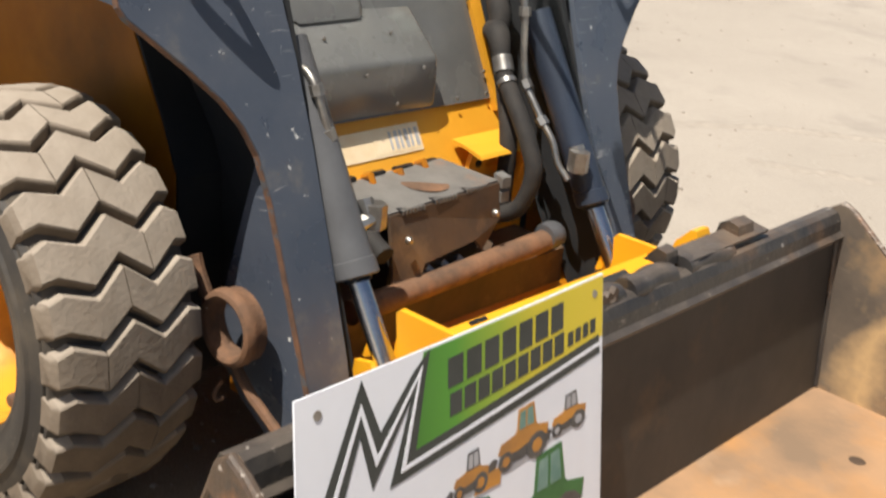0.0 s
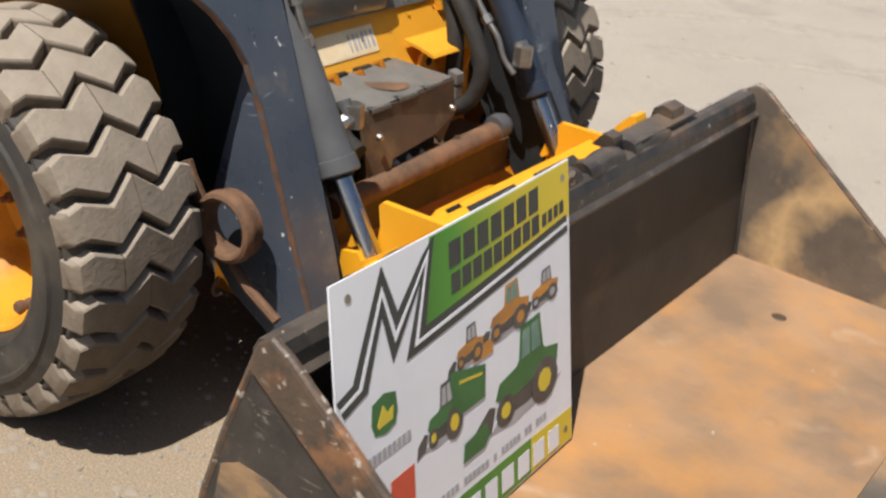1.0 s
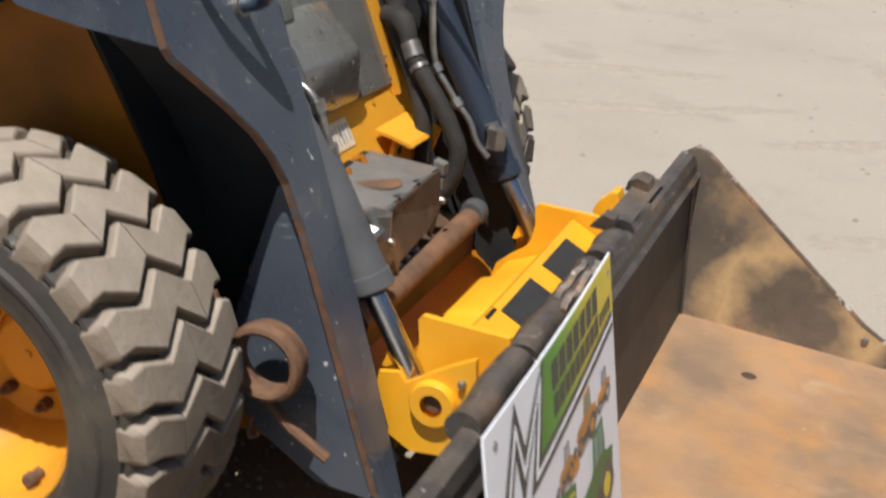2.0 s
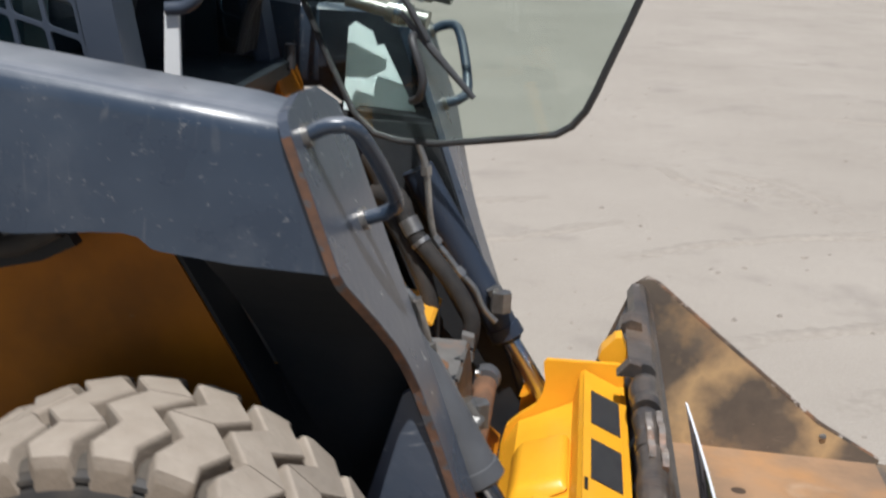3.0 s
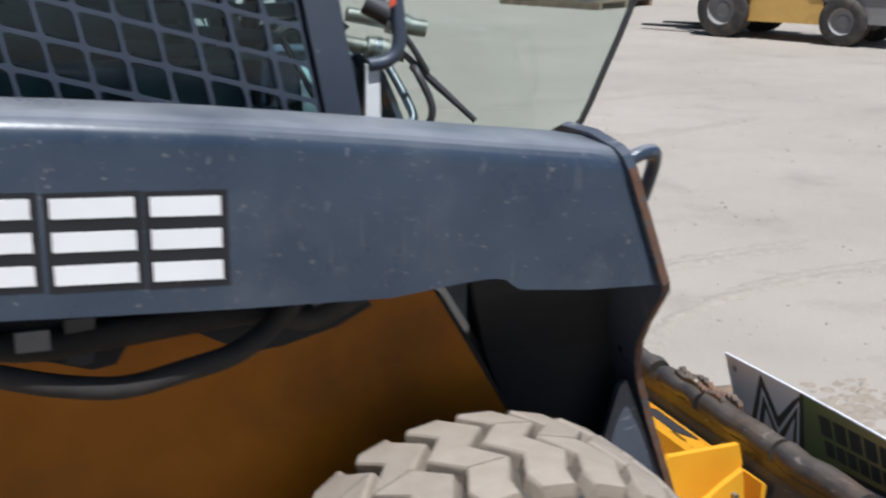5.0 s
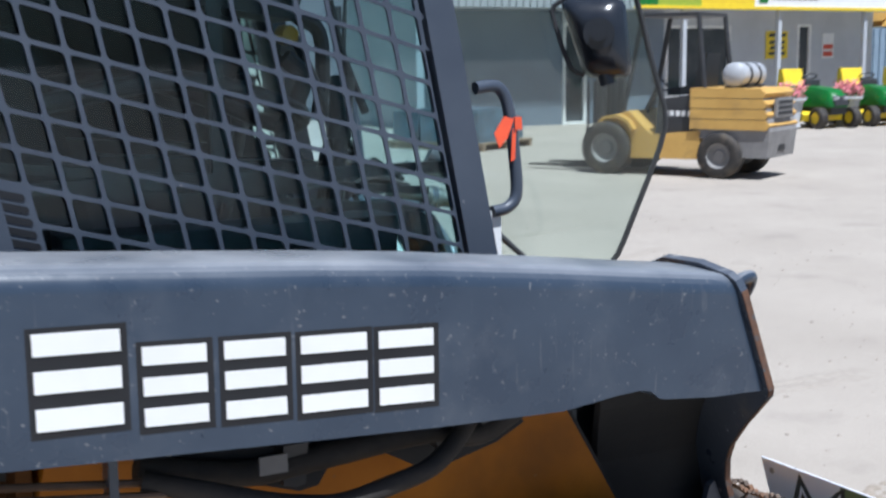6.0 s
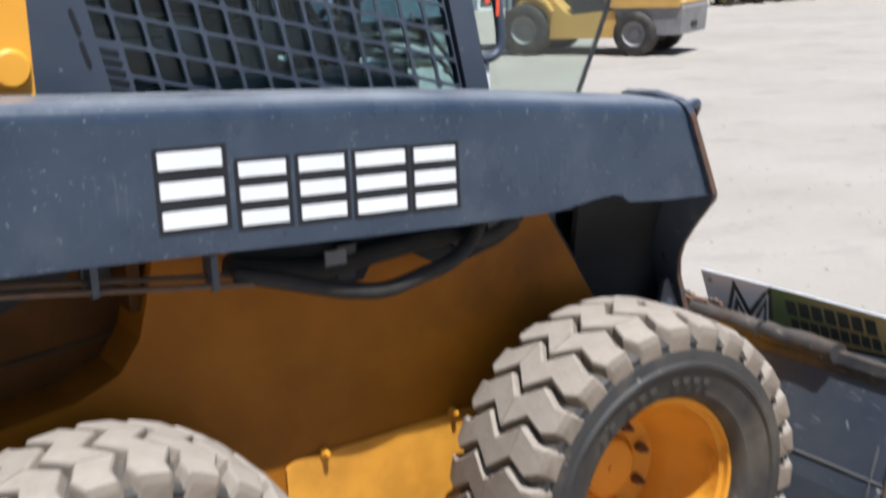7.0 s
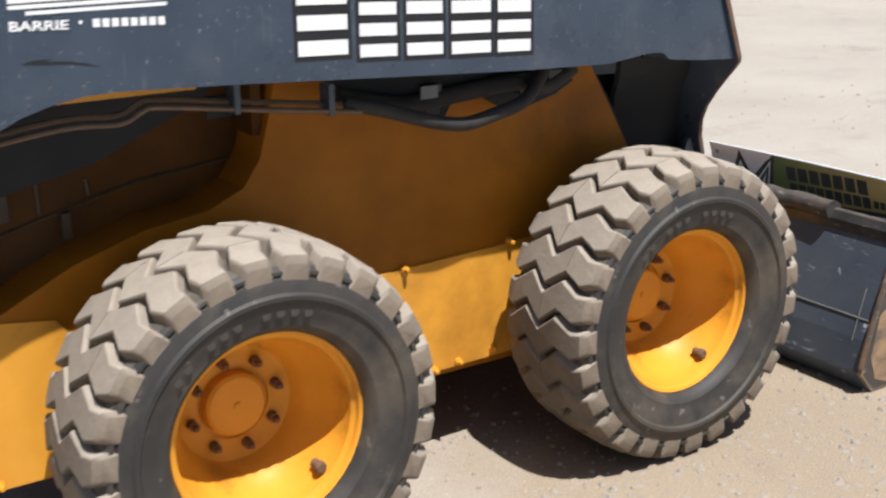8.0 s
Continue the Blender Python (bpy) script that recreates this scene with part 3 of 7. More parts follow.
def wheel_meshes():
    """The meshes of one wheel, axis along y, outer side towards -y."""
    def keep(name, bm, mat, smooth=True):
        bmesh.ops.recalc_face_normals(bm, faces=bm.faces)
        me = bpy.data.meshes.new(name)
        bm.to_mesh(me)
        bm.free()
        me.materials.append(mat)
        if smooth:
            me.polygons.foreach_set("use_smooth", [True] * len(me.polygons))
            me.set_sharp_from_angle(angle=radians(32))
        return me

    rim = bmesh.new()
    revolve(rim, [(0.0, 0.086), (0.088, 0.086), (0.088, 0.079), (0.124, 0.077), (0.139, 0.070), (0.150, 0.048), (0.160, 0.024), (0.174, 0.008), (0.184, -0.012),
                  (0.196, -0.034), (0.203, -0.060), (0.207, -0.068), (0.208, -0.094), (0.217, -0.101), (0.220, -0.112), (0.227, -0.116), (0.232, -0.109), (0.232, -0.100), (0.222, -0.08),
                  (0.216, 0.0), (0.22, 0.08), (0.232, 0.12), (0.224, 0.125), (0.204, 0.118), (0.19, 0.110), (0.0, 0.110)], 64)
    tyre = bmesh.new()
    side = [(0.226, -0.104), (0.231, -0.122), (0.239, -0.138), (0.251, -0.146), (0.255, -0.1455), (0.276, -0.155), (0.300, -0.161), (0.307, -0.1615), (0.312, -0.168), (0.321, -0.1685), (0.327, -0.162),
            (0.344, -0.158), (0.354, -0.154), (0.3565, -0.148), (0.360, -0.148), (0.363, -0.153), (0.370, -0.152), (0.378, -0.143), (TREAD_BASE, -0.128)]
    revolve(tyre, side + [(TREAD_BASE + 0.004, 0.0)] + [(r, -y) for r, y in side[::-1]], 72)
    cap = a_revolve([(0.0, 0.052), (0.007, 0.052), (0.009, 0.056), (0.066, 0.055), (0.074, 0.061), (0.078, 0.080), (0.078, 0.094), (0.0, 0.094)], 40)
    nut = bmesh.new()
    ring = [(0.0125 * math.cos(math.pi * k / 3), 0.0125 * math.sin(math.pi * k / 3)) for k in range(6)]
    prism(nut, ring, "y", 0.056, 0.080)
    revolve(nut, [(0.0, 0.040), (0.006, 0.040), (0.0075, 0.044), (0.0075, 0.060), (0.0, 0.060)], 8)
    valve = bmesh.new()
    revolve(valve, [(0, -0.036), (0.011, -0.036), (0.0145, -0.031), (0.0145, -0.02), (0.010, -0.016), (0.012, -0.008), (0.012, 0.0), (0, 0.0)], 14)
    # zigzag lugs across the tread, worn a little differently; wrapped round the rim, with a sipe through each
    lugs = []
    for kind in range(4):
        rng = random.Random(90 + kind)
        lug = bmesh.new()
        rows = [(-0.155, 0.011, 0.025, 0.386), (-0.149, 0.010, 0.030, 0.403), (-0.122, 0.001, 0.035, 0.414), (-0.062, 0.027, 0.0375, 0.4195), (-0.002, -0.020, 0.0375, WHEEL_R), (0.056, 0.025, 0.0375, 0.4195),
                (0.118, -0.016, 0.035, 0.414), (0.149, -0.008, 0.030, 0.403), (0.155, -0.007, 0.025, 0.386)]
        rows = [(y, q + rng.uniform(-0.0015, 0.0015), h + rng.uniform(-0.0015, 0.001), r + rng.uniform(-0.0016, 0.0008)) for y, q, h, r in rows]
        cut = (3, 4, 5, 4)[kind]
        y0, q0, h0, r0 = rows[cut]
        for group in (rows[:cut] + [(y0 - 0.0012, q0, h0, r0)], [(y0 + 0.0012, q0, h0, r0)] + rows[cut + 1:]):
            rings = []
            for y, q, h, rt in group:
                ring = []
                for ds, r in ((-h - 0.010, rt - 0.036), (-h - 0.0025, rt - 0.0075), (-h - 0.0005, rt - 0.003), (-h + 0.004, rt), (h - 0.004, rt), (h + 0.0005, rt - 0.003), (h + 0.0025, rt - 0.0075), (h + 0.010, rt - 0.036)):
                    ang = (q + ds) / WHEEL_R
                    ring.append((r * math.sin(ang), y, r * math.cos(ang)))
                rings.append(ring)
            loft(lug, rings)
        lugs.append(keep("tread_lug", lug, TREAD))
    mark = a_prism(round_rect(0.019, 0.022, 0.006, 3), "y", -0.1626, -0.1600)
    return dict(rim=keep("rim", rim, WHEEL_YELLOW), tyre=keep("tyre", tyre, SIDEWALL), cap=keep("hub_cap", cap, WHEEL_YELLOW), nut=keep("lug_nut", nut, RUST),
                valve=keep("valve_stem", valve, RUST), lugs=lugs, mark=keep("sidewall_mark", mark, SIDEWALL),
                band=keep("tread_band", a_revolve([(0.379, -0.143), (0.386, -0.132), (0.391, -0.112), (0.394, 0.0), (0.391, 0.112), (0.386, 0.132), (0.379, 0.143)], 72), GROOVE))


WM = wheel_meshes()
LUGS = 27


def wheel(x, y, z, turn, spin, valve_at):
    base = pose(x, y, z, 0, 0, turn)
    w = link_mesh("wheel", WM["rim"], None, loader, "yellow steel wheel with a deep dish", local=base)
    link_mesh("tyre", WM["tyre"], None, w, "black rubber tyre with a dusty zigzag tread")
    link_mesh("tread_band", WM["band"], None, w)
    link_mesh("hub_cap", WM["cap"], None, w)
    for k in range(8):
        a = 2 * math.pi * (k + 0.3) / 8
        link_mesh("lug_nut", WM["nut"], None, w, local=pose(0.107 * math.cos(a), 0, 0.107 * math.sin(a)))
    a = radians(valve_at)
    link_mesh("valve_stem", WM["valve"], None, w, local=pose(0.192 * math.cos(a), -0.05, 0.192 * math.sin(a)))
    for k in range(LUGS):
        link_mesh("tread_lug", WM["lugs"][(k * 7 + int(10 * spin)) % 4], None, w, local=pose(0, 0, 0, 0, 360 * (k + spin) / LUGS, 0))
    # raised characters on the sidewall, too worn to read
    for k in range(11):
        ang = radians(66 + spin * 12 + k * 6.6)
        if k in (4, 8):
            continue
        link_mesh("sidewall_mark", WM["mark"], None, w, local=pose(0.284 * math.cos(ang), 0.0046, 0.284 * math.sin(ang), 0, 90 - math.degrees(ang), 0))
    return w


wheel(0.008, -0.825, 0.418, 0, 0.2, -56)
wheel(-1.226, -0.825, 0.410, 0, 0.6, -46)
wheel(0.008, 0.825, 0.418, 180, 0.4, 20)
wheel(-1.226, 0.825, 0.410, 180, 0.9, 70)

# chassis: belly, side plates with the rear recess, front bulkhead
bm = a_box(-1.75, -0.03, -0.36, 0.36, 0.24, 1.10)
chassis = part("chassis", bm, YELLOW_DIRTY_SHADED, loader, "dusty yellow welded chassis with shade in its colour", bevel=0.01)
FRONT_EDGE = [(-0.115, 1.16), (-0.075, 1.033), (-0.007, 0.919), (0.069, 0.789), (0.11, 0.70), (0.12, 0.26)]
SIDE_Y = 0.575
RECESS = [(-1.00, 1.16), (-1.025, 1.03), (-1.055, 0.92), (-1.10, 0.855), (-1.19, 0.815), (-1.34, 0.795), (-1.50, 0.745), (-1.66, 0.665), (-1.86, 0.60)]
for s in (-1, 1):
    bm = bmesh.new()
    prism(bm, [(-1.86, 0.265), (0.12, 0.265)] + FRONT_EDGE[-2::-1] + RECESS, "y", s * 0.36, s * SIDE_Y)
    part("side_plate", bm, YELLOW_SHADED, chassis, bevel=0.006)
    edge = [(-0.058, 1.003)] + FRONT_EDGE[2:]
    # dark strip laid over the plate's front edge in place of its shade
    guard = [(x + 0.002, z) for x, z in edge] + [(x + 0.010, z) for x, z in edge[::-1]]
    part("edge_guard", a_prism(guard, "y", s * 0.457, s * (SIDE_Y - 0.003)), GREY_DARK, chassis)
    lip = [(x + 0.002, z) for x, z in edge] + [(x + 0.052, z - 0.012) for x, z in edge[::-1]]
    if s < 0:
        part("edge_lip", a_prism(lip, "y", s * 0.37, s * 0.458), WORN_PLATE, chassis, "dusty grey lip along the front edge", bevel=0.004)
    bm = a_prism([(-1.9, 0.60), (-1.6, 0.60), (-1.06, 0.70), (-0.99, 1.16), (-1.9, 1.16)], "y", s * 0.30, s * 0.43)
    part("recess_panel", bm, YELLOW_GRIME_SHADE, chassis, "grimy yellow panel in the side recess, shade in its colour")
    # welded seams and small brackets in the recess
    for pts in ([(-1.05, 0.90), (-1.30, 0.875), (-1.60, 0.80), (-1.86, 0.70)], [(-1.52, 0.83), (-1.525, 0.95)], [(-1.41, 0.86), (-1.415, 0.90)]):
        part("weld_seam", a_tube([(x, s * 0.431, z) for x, z in pts], 0.006, 6), GRIME_SHADE, chassis, smooth=True)
    for x, z in ((-1.36, 0.985), (-1.60, 0.86), (-1.47, 0.80)):
        part("bracket", a_box(x - 0.010, x + 0.010, s * 0.43, s * 0.45, z - 0.03, z + 0.03), GRIME_SHADE, chassis, bevel=0.003)
    # lower cover plate with its bolts; sunlight is painted into its colour
    cy = SIDE_Y + 0.008
    bm = a_prism([(-0.775, 0.262), (-0.775, 0.560), (-0.755, 0.572), (-0.27, 0.585), (-0.25, 0.29), (-0.28, 0.268)], "y", s * SIDE_Y, s * cy)
    part("lower_cover", bm, YELLOW_SUNLIT, chassis, "yellow plate with sunlight in its colour", bevel=0.002)
    # made-up plate: the sunlit area behind the rear wheel, in the brighter yellow
    part("rear_cover", a_prism([(-1.862, 0.266), (-1.862, 0.590), (-1.66, 0.648), (-1.55, 0.63), (-1.47, 0.52), (-1.45, 0.266)], "y", s * SIDE_Y, s * (SIDE_Y + 0.006)), YELLOW_SUNLIT, chassis, "yellow plate with sunlight in its colour", bevel=0.002)
    for x, z in ((-0.684, 0.575), (-0.355, 0.588), (-0.524, 0.277), (-0.411, 0.288), (-0.60, 0.270), (-1.706, 0.278)):
        part("bolt", a_revolve([(0, s * (cy + 0.022)), (0.005, s * (cy + 0.021)), (0.0065, s * (cy + 0.017)), (0.0065, s * (cy + 0.009)), (0.011, s * (cy + 0.007)), (0.011, s * (cy - 0.007)), (0, s * (cy - 0.007))], 10,
                               centre=(x, 0, z)), WHEEL_YELLOW, chassis, smooth=True)
    # plate behind the arm, its black standing for the arm's shade
    part("rear_inner_plate", a_prism([(-1.90, 0.86), (-1.60, 0.925), (-1.43, 0.962), (-1.30, 1.02), (-1.18, 1.07), (-1.15, 1.11), (-1.9, 1.11)], "y", s * 0.55, s * 0.566), GREY_DARK, chassis, "inner plate behind the lift arm, painted black for its shade", bevel=0.003)
    part("clamp_post", a_box(-1.06, -1.035, s * 0.43, s * 0.55, 0.97, 1.09), YELLOW_GRIME_SHADE, chassis, bevel=0.004)
    # dark plate added to close the bright gap behind the right leg
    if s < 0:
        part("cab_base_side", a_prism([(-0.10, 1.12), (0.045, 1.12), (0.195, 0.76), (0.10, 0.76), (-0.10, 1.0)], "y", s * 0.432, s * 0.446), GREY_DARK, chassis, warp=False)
    # rear upright that carries the arm pivots
    bm = a_prism([(-1.20, 1.10), (-1.19, 1.85), (-1.98, 1.85), (-2.02, 0.60), (-1.9, 0.60), (-1.9, 1.10)], "y", s * 0.50, s * 0.58)
    part("rear_upright", bm, YELLOW, chassis, "yellow rear upright of the arm pivots", bevel=0.01)
    part("pivot_boss", a_revolve([(0, s * 0.60), (0.03, s * 0.60), (0.036, s * 0.594), (0.038, s * 0.57), (0, s * 0.57)], 20, centre=(-1.235, 0, 1.475)), YELLOW, chassis, smooth=True)
# made-up decks under the arms that keep sun out of the recesses
for s in (-1, 1):
    part("fender_deck", a_box(-1.95, -0.98, s * 0.44 - 0.10, s * 0.44 + 0.19, 1.112, 1.128), GREY_DARK, chassis, bevel=0.002)
part("engine_hood", a_box(-2.05, -1.24, -0.385, 0.385, 0.55, 1.62), GRIME_SHADE, chassis, bevel=0.02)

# front bulkhead, leaning back
bulkhead = part("bulkhead", a_prism([(0.285, 0.28), (0.285, 0.59), (0.182, 0.772), (0.12, 0.772), (0.12, 0.28)], "y", -0.46, 0.42), YELLOW, loader, "yellow front bulkhead under the cab", bevel=0.004, warp=False)
# dark sheet over the yellow side face, added in place of its shade
part("end_plate", a_prism([(0.284, 0.28), (0.284, 0.588), (0.181, 0.771), (0.122, 0.771), (0.122, 0.28)], "y", -0.465, -0.460), GREY_DARK, bulkhead, "dark sheet in place of shade on the bulkhead side", warp=False)
bp = lambda y, s, d=0.0: Vector((0.182 + 0.496 * s + 0.868 * d, y, 0.772 - 0.868 * s + 0.496 * d))


def on_bulkhead(name, y0, y1, s0, s1, d0, d1, mat, label="", bevel=0.0):
    bm = bmesh.new()
    loft(bm, [[bp(y0, s0, d), bp(y1, s0, d), bp(y1, s1, d), bp(y0, s1, d)] for d in (d0, d1)])
    return part(name, bm, mat, bulkhead, label, bevel=bevel, warp=False)


on_bulkhead("warning_label", -0.25, 0.065, 0.068, 0.135, 0.0005, 0.002, FADED, "faded white warning label")
for k in range(3):
    on_bulkhead("label_panel", -0.085 + k * 0.05, -0.042 + k * 0.05, 0.075, 0.128, 0.0021, 0.0028, FADED)
for k in range(6):
    on_bulkhead("label_bar", -0.035 + k * 0.0165, -0.028 + k * 0.0165 + 0.003 * (k % 2), 0.080, 0.123, 0.0029, 0.0034, SIGN_SHADE)
for y, s in ((-0.23, 0.17), (-0.14, 0.168), (-0.05, 0.175), (0.03, 0.165)):
    part("stud", a_tube([bp(y, s, -0.01), bp(y, s, 0.024), bp(y, s + 0.028, 0.024)], 0.009, 8), YELLOW_DIRTY_SHADED, bulkhead, smooth=True, warp=False)
bm = bmesh.new()
prism(bm, [(0.255, 0.668), (0.30, 0.662), (0.345, 0.651), (0.353, 0.643), (0.347, 0.641), (0.30, 0.654), (0.26, 0.660)], "y", 0.155, 0.335)
bracket = part("lock_bracket", bm, YELLOW, bulkhead, bevel=0.003, warp=False)
tab = [(0.205 + 0.030 * math.cos(radians(a)), 0.610 + 0.034 * math.sin(radians(a))) for a in range(0, 181, 20)] + [(0.172, 0.55), (0.245, 0.55)]
part("lock_tab", a_prism(tab, "x", 0.288, 0.300), YELLOW, bulkhead, bevel=0.002, warp=False)
part("tab_eye", a_revolve([(0, 0.3025), (0.011, 0.3025), (0.011, 0.300), (0, 0.2995)], 12, axis="x", centre=(0, 0.207, 0.612)), DECAL_DARK, bulkhead, warp=False)
part("side_gusset", a_prism([(0.24, 0.66), (0.355, 0.645), (0.33, 0.56), (0.28, 0.54)], "y", 0.322, 0.334), YELLOW, bulkhead, bevel=0.002, warp=False)

# black foot-well cover with a raised faceted middle
bm = bmesh.new()
slab(bm, [(0.216, -0.43, 0.744), (0.212, 0.338, 0.735), (0.06, 0.332, 1.12), (0.06, -0.43, 1.12)], -0.012)
cover = part("footwell_cover", bm, COVER, loader, "satin black sheet cover below the cab door", bevel=0.002, warp=False)
bm = bmesh.new()
hull = [(0.232, -0.31, 0.752), (0.232, 0.105, 0.746), (0.226, 0.112, 0.862), (0.226, -0.285, 0.868), (0.095, 0.085, 0.985), (0.095, -0.30, 0.99), (0.19, -0.34, 0.760), (0.19, 0.142, 0.752), (0.06, 0.11, 1.02), (0.06, -0.32, 1.02)]
bmesh.ops.convex_hull(bm, input=[bm.verts.new(p) for p in hull])
bmesh.ops.dissolve_limit(bm, angle_limit=radians(4), verts=bm.verts, edges=bm.edges)
part("raised_panel", bm, COVER, cover, bevel=0.010, smooth=True, warp=False)
bm = bmesh.new()
hull = [(0.150, -0.25, 0.945), (0.150, -0.06, 0.945), (0.10, -0.04, 1.03), (0.10, -0.27, 1.03), (0.05, -0.02, 1.05), (0.05, -0.30, 1.05), (0.08, -0.02, 0.98), (0.08, -0.30, 0.98)]
bmesh.ops.convex_hull(bm, input=[bm.verts.new(p) for p in hull])
part("upper_panel", bm, COVER, cover, bevel=0.012, smooth=True, warp=False)
for x, y, z in ((0.2345, -0.25, 0.775), (0.2345, -0.02, 0.77), (0.219, 0.20, 0.752), (0.216, 0.31, 0.750), (0.196, 0.315, 0.80), (0.231, -0.12, 0.845), (0.231, 0.06, 0.845), (0.175, -0.20, 0.922), (0.175, 0.0, 0.918), (0.13, 0.30, 0.965)):
    part("cover_screw", a_revolve([(0, 0.003), (0.004, 0.0025), (0.0055, 0.0), (0, -0.004)], 8, axis="x", centre=(x, y, z)), STEEL, cover, smooth=True, warp=False)
for s in (-1, 1):
    bm = bmesh.new()
    slab(bm, [(0.236, s * 0.336, 0.710), (0.236, s * 0.358, 0.710), (0.181, s * 0.352, 0.850), (0.082, s * 0.330, 1.10), (0.082, s * 0.290, 1.10)], -0.022 * s)
    part("front_post", bm, YELLOW, loader, "slanted yellow frame post", bevel=0.004, warp=False)

# valve housing
bm = bmesh.new()
slab(bm, [(0.345, -0.225, 0.648), (0.352, 0.115, 0.665), (0.20, 0.10, 0.672), (0.185, -0.30, 0.655)], -0.008)
valve_box = part("valve_guard", bm, WORN_PLATE, loader, "worn folded steel guard over the valve block", bevel=0.002)
part("rust_spot", a_revolve([(0, 0.0012), (0.052, 0.0010), (0.055, 0.0), (0, 0.0)], 20, axis="z", centre=(0.275, -0.04, 0.6615)), RUST, valve_box)
bm = bmesh.new()
slab(bm, [(0.350, -0.225, 0.644), (0.357, 0.115, 0.660), (0.366, 0.118, 0.575), (0.372, 0.06, 0.515), (0.374, 0.03, 0.545), (0.380, -0.14, 0.53), (0.386, -0.165, 0.47), (0.388, -0.232, 0.45)], 0.008)
part("front_plate", bm, BROWN_STEEL, valve_box, bevel=0.002)
for y in (-0.16, -0.06, 0.04):
    z = 0.656 + y * 0.05
    part("hinge_slot", a_box(0.335, 0.353, y - 0.035, y + 0.035, z - 0.004, z + 0.003), DECAL_DARK, valve_box)
    for k in range(7):
        part("slot_tooth", a_box(0.346, 0.356, y - 0.033 + k * 0.0105, y - 0.028 + k * 0.0105, z - 0.005, z + 0.0045), WORN_PLATE, valve_box)
for y in (-0.20, -0.11, -0.02, 0.06):
    part("rear_slot", a_box(0.192, 0.202, y - 0.03, y + 0.03, 0.664, 0.672), DECAL_DARK, valve_box, bevel=0.001)
for y, z in ((-0.195, 0.595), (0.085, 0.60)):
    part("guard_bolt", a_revolve([(0, 0.012), (0.006, 0.011), (0.009, 0.006), (0.009, 0), (0, 0)], 10, axis="x", centre=(0.374, y, z)), STEEL, valve_box, smooth=True)
part("valve_block", a_box(0.20, 0.335, -0.20, 0.09, 0.46, 0.63), GREY_DARK, valve_box, bevel=0.008)
for y in (-0.12, -0.07, -0.02):
    part("valve_spool", a_tube([(0.33, y, 0.50), (0.362, y + 0.01, 0.505), (0.372, y + 0.02, 0.49)], 0.012, 8), STEEL, valve_box, smooth=True)
bm = a_tube([(0.30, -0.235, 0.60), (0.33, -0.25, 0.585), (0.37, -0.255, 0.57)], 0.022, 10)
part("elbow_fitting", bm, HOSE, valve_box, smooth=True)
bm = bmesh.new()
tube(bm, [(0.385, -0.36, 0.475), (0.385, 0.0, 0.485), (0.385, 0.27, 0.495)], 0.026, 16)
tube_bar = part("cross_tube", bm, RUST, loader, "rusty steel cross tube between the arms", smooth=True)
part("grease_cap", a_revolve([(0, 0.33), (0.018, 0.328), (0.03, 0.315), (0.034, 0.295), (0.03, 0.27), (0, 0.268)], 16, centre=(0.385, 0, 0.505)), CYLINDER, tube_bar, smooth=True)
part("lower_cross_member", a_prism([(0.16, 0.22), (0.40, 0.22), (0.42, 0.30), (0.30, 0.40), (0.16, 0.40)], "y", -0.46, 0.46), YELLOW_DIRTY_SHADED, loader, "stained yellow cross member", bevel=0.01)
part("belly_plate", a_box(0.10, 0.36, -0.40, 0.40, 0.30, 0.44), BROWN_STEEL, loader, bevel=0.01)

# ---------------------------------------------------------------- lift arms
UP = Vector((0, 0, 1))
PX = lambda z: 0.323 + 0.37 * (1.05 - z)           # front flange plane
ARM_STATIONS = [(0.205, 1.058, 1.283), (0.10, 1.067, 1.297), (0.0, 1.076, 1.310), (-0.012, 1.079, 1.311), (-0.032, 1.095, 1.314), (-0.055, 1.099, 1.317), (-0.10, 1.097, 1.323),
                (-0.215, 1.085, 1.338), (-0.45, 1.094, 1.366), (-0.66, 1.106, 1.386), (-1.22, 1.141, 1.430), (-1.45, 1.152, 1.450), (-1.51, 1.150, 1.456), (-1.57, 1.140, 1.461),
                (-1.63, 1.122, 1.467), (-1.69, 1.093, 1.473), (-1.80, 1.02, 1.483), (-2.06, 0.93, 1.505)]


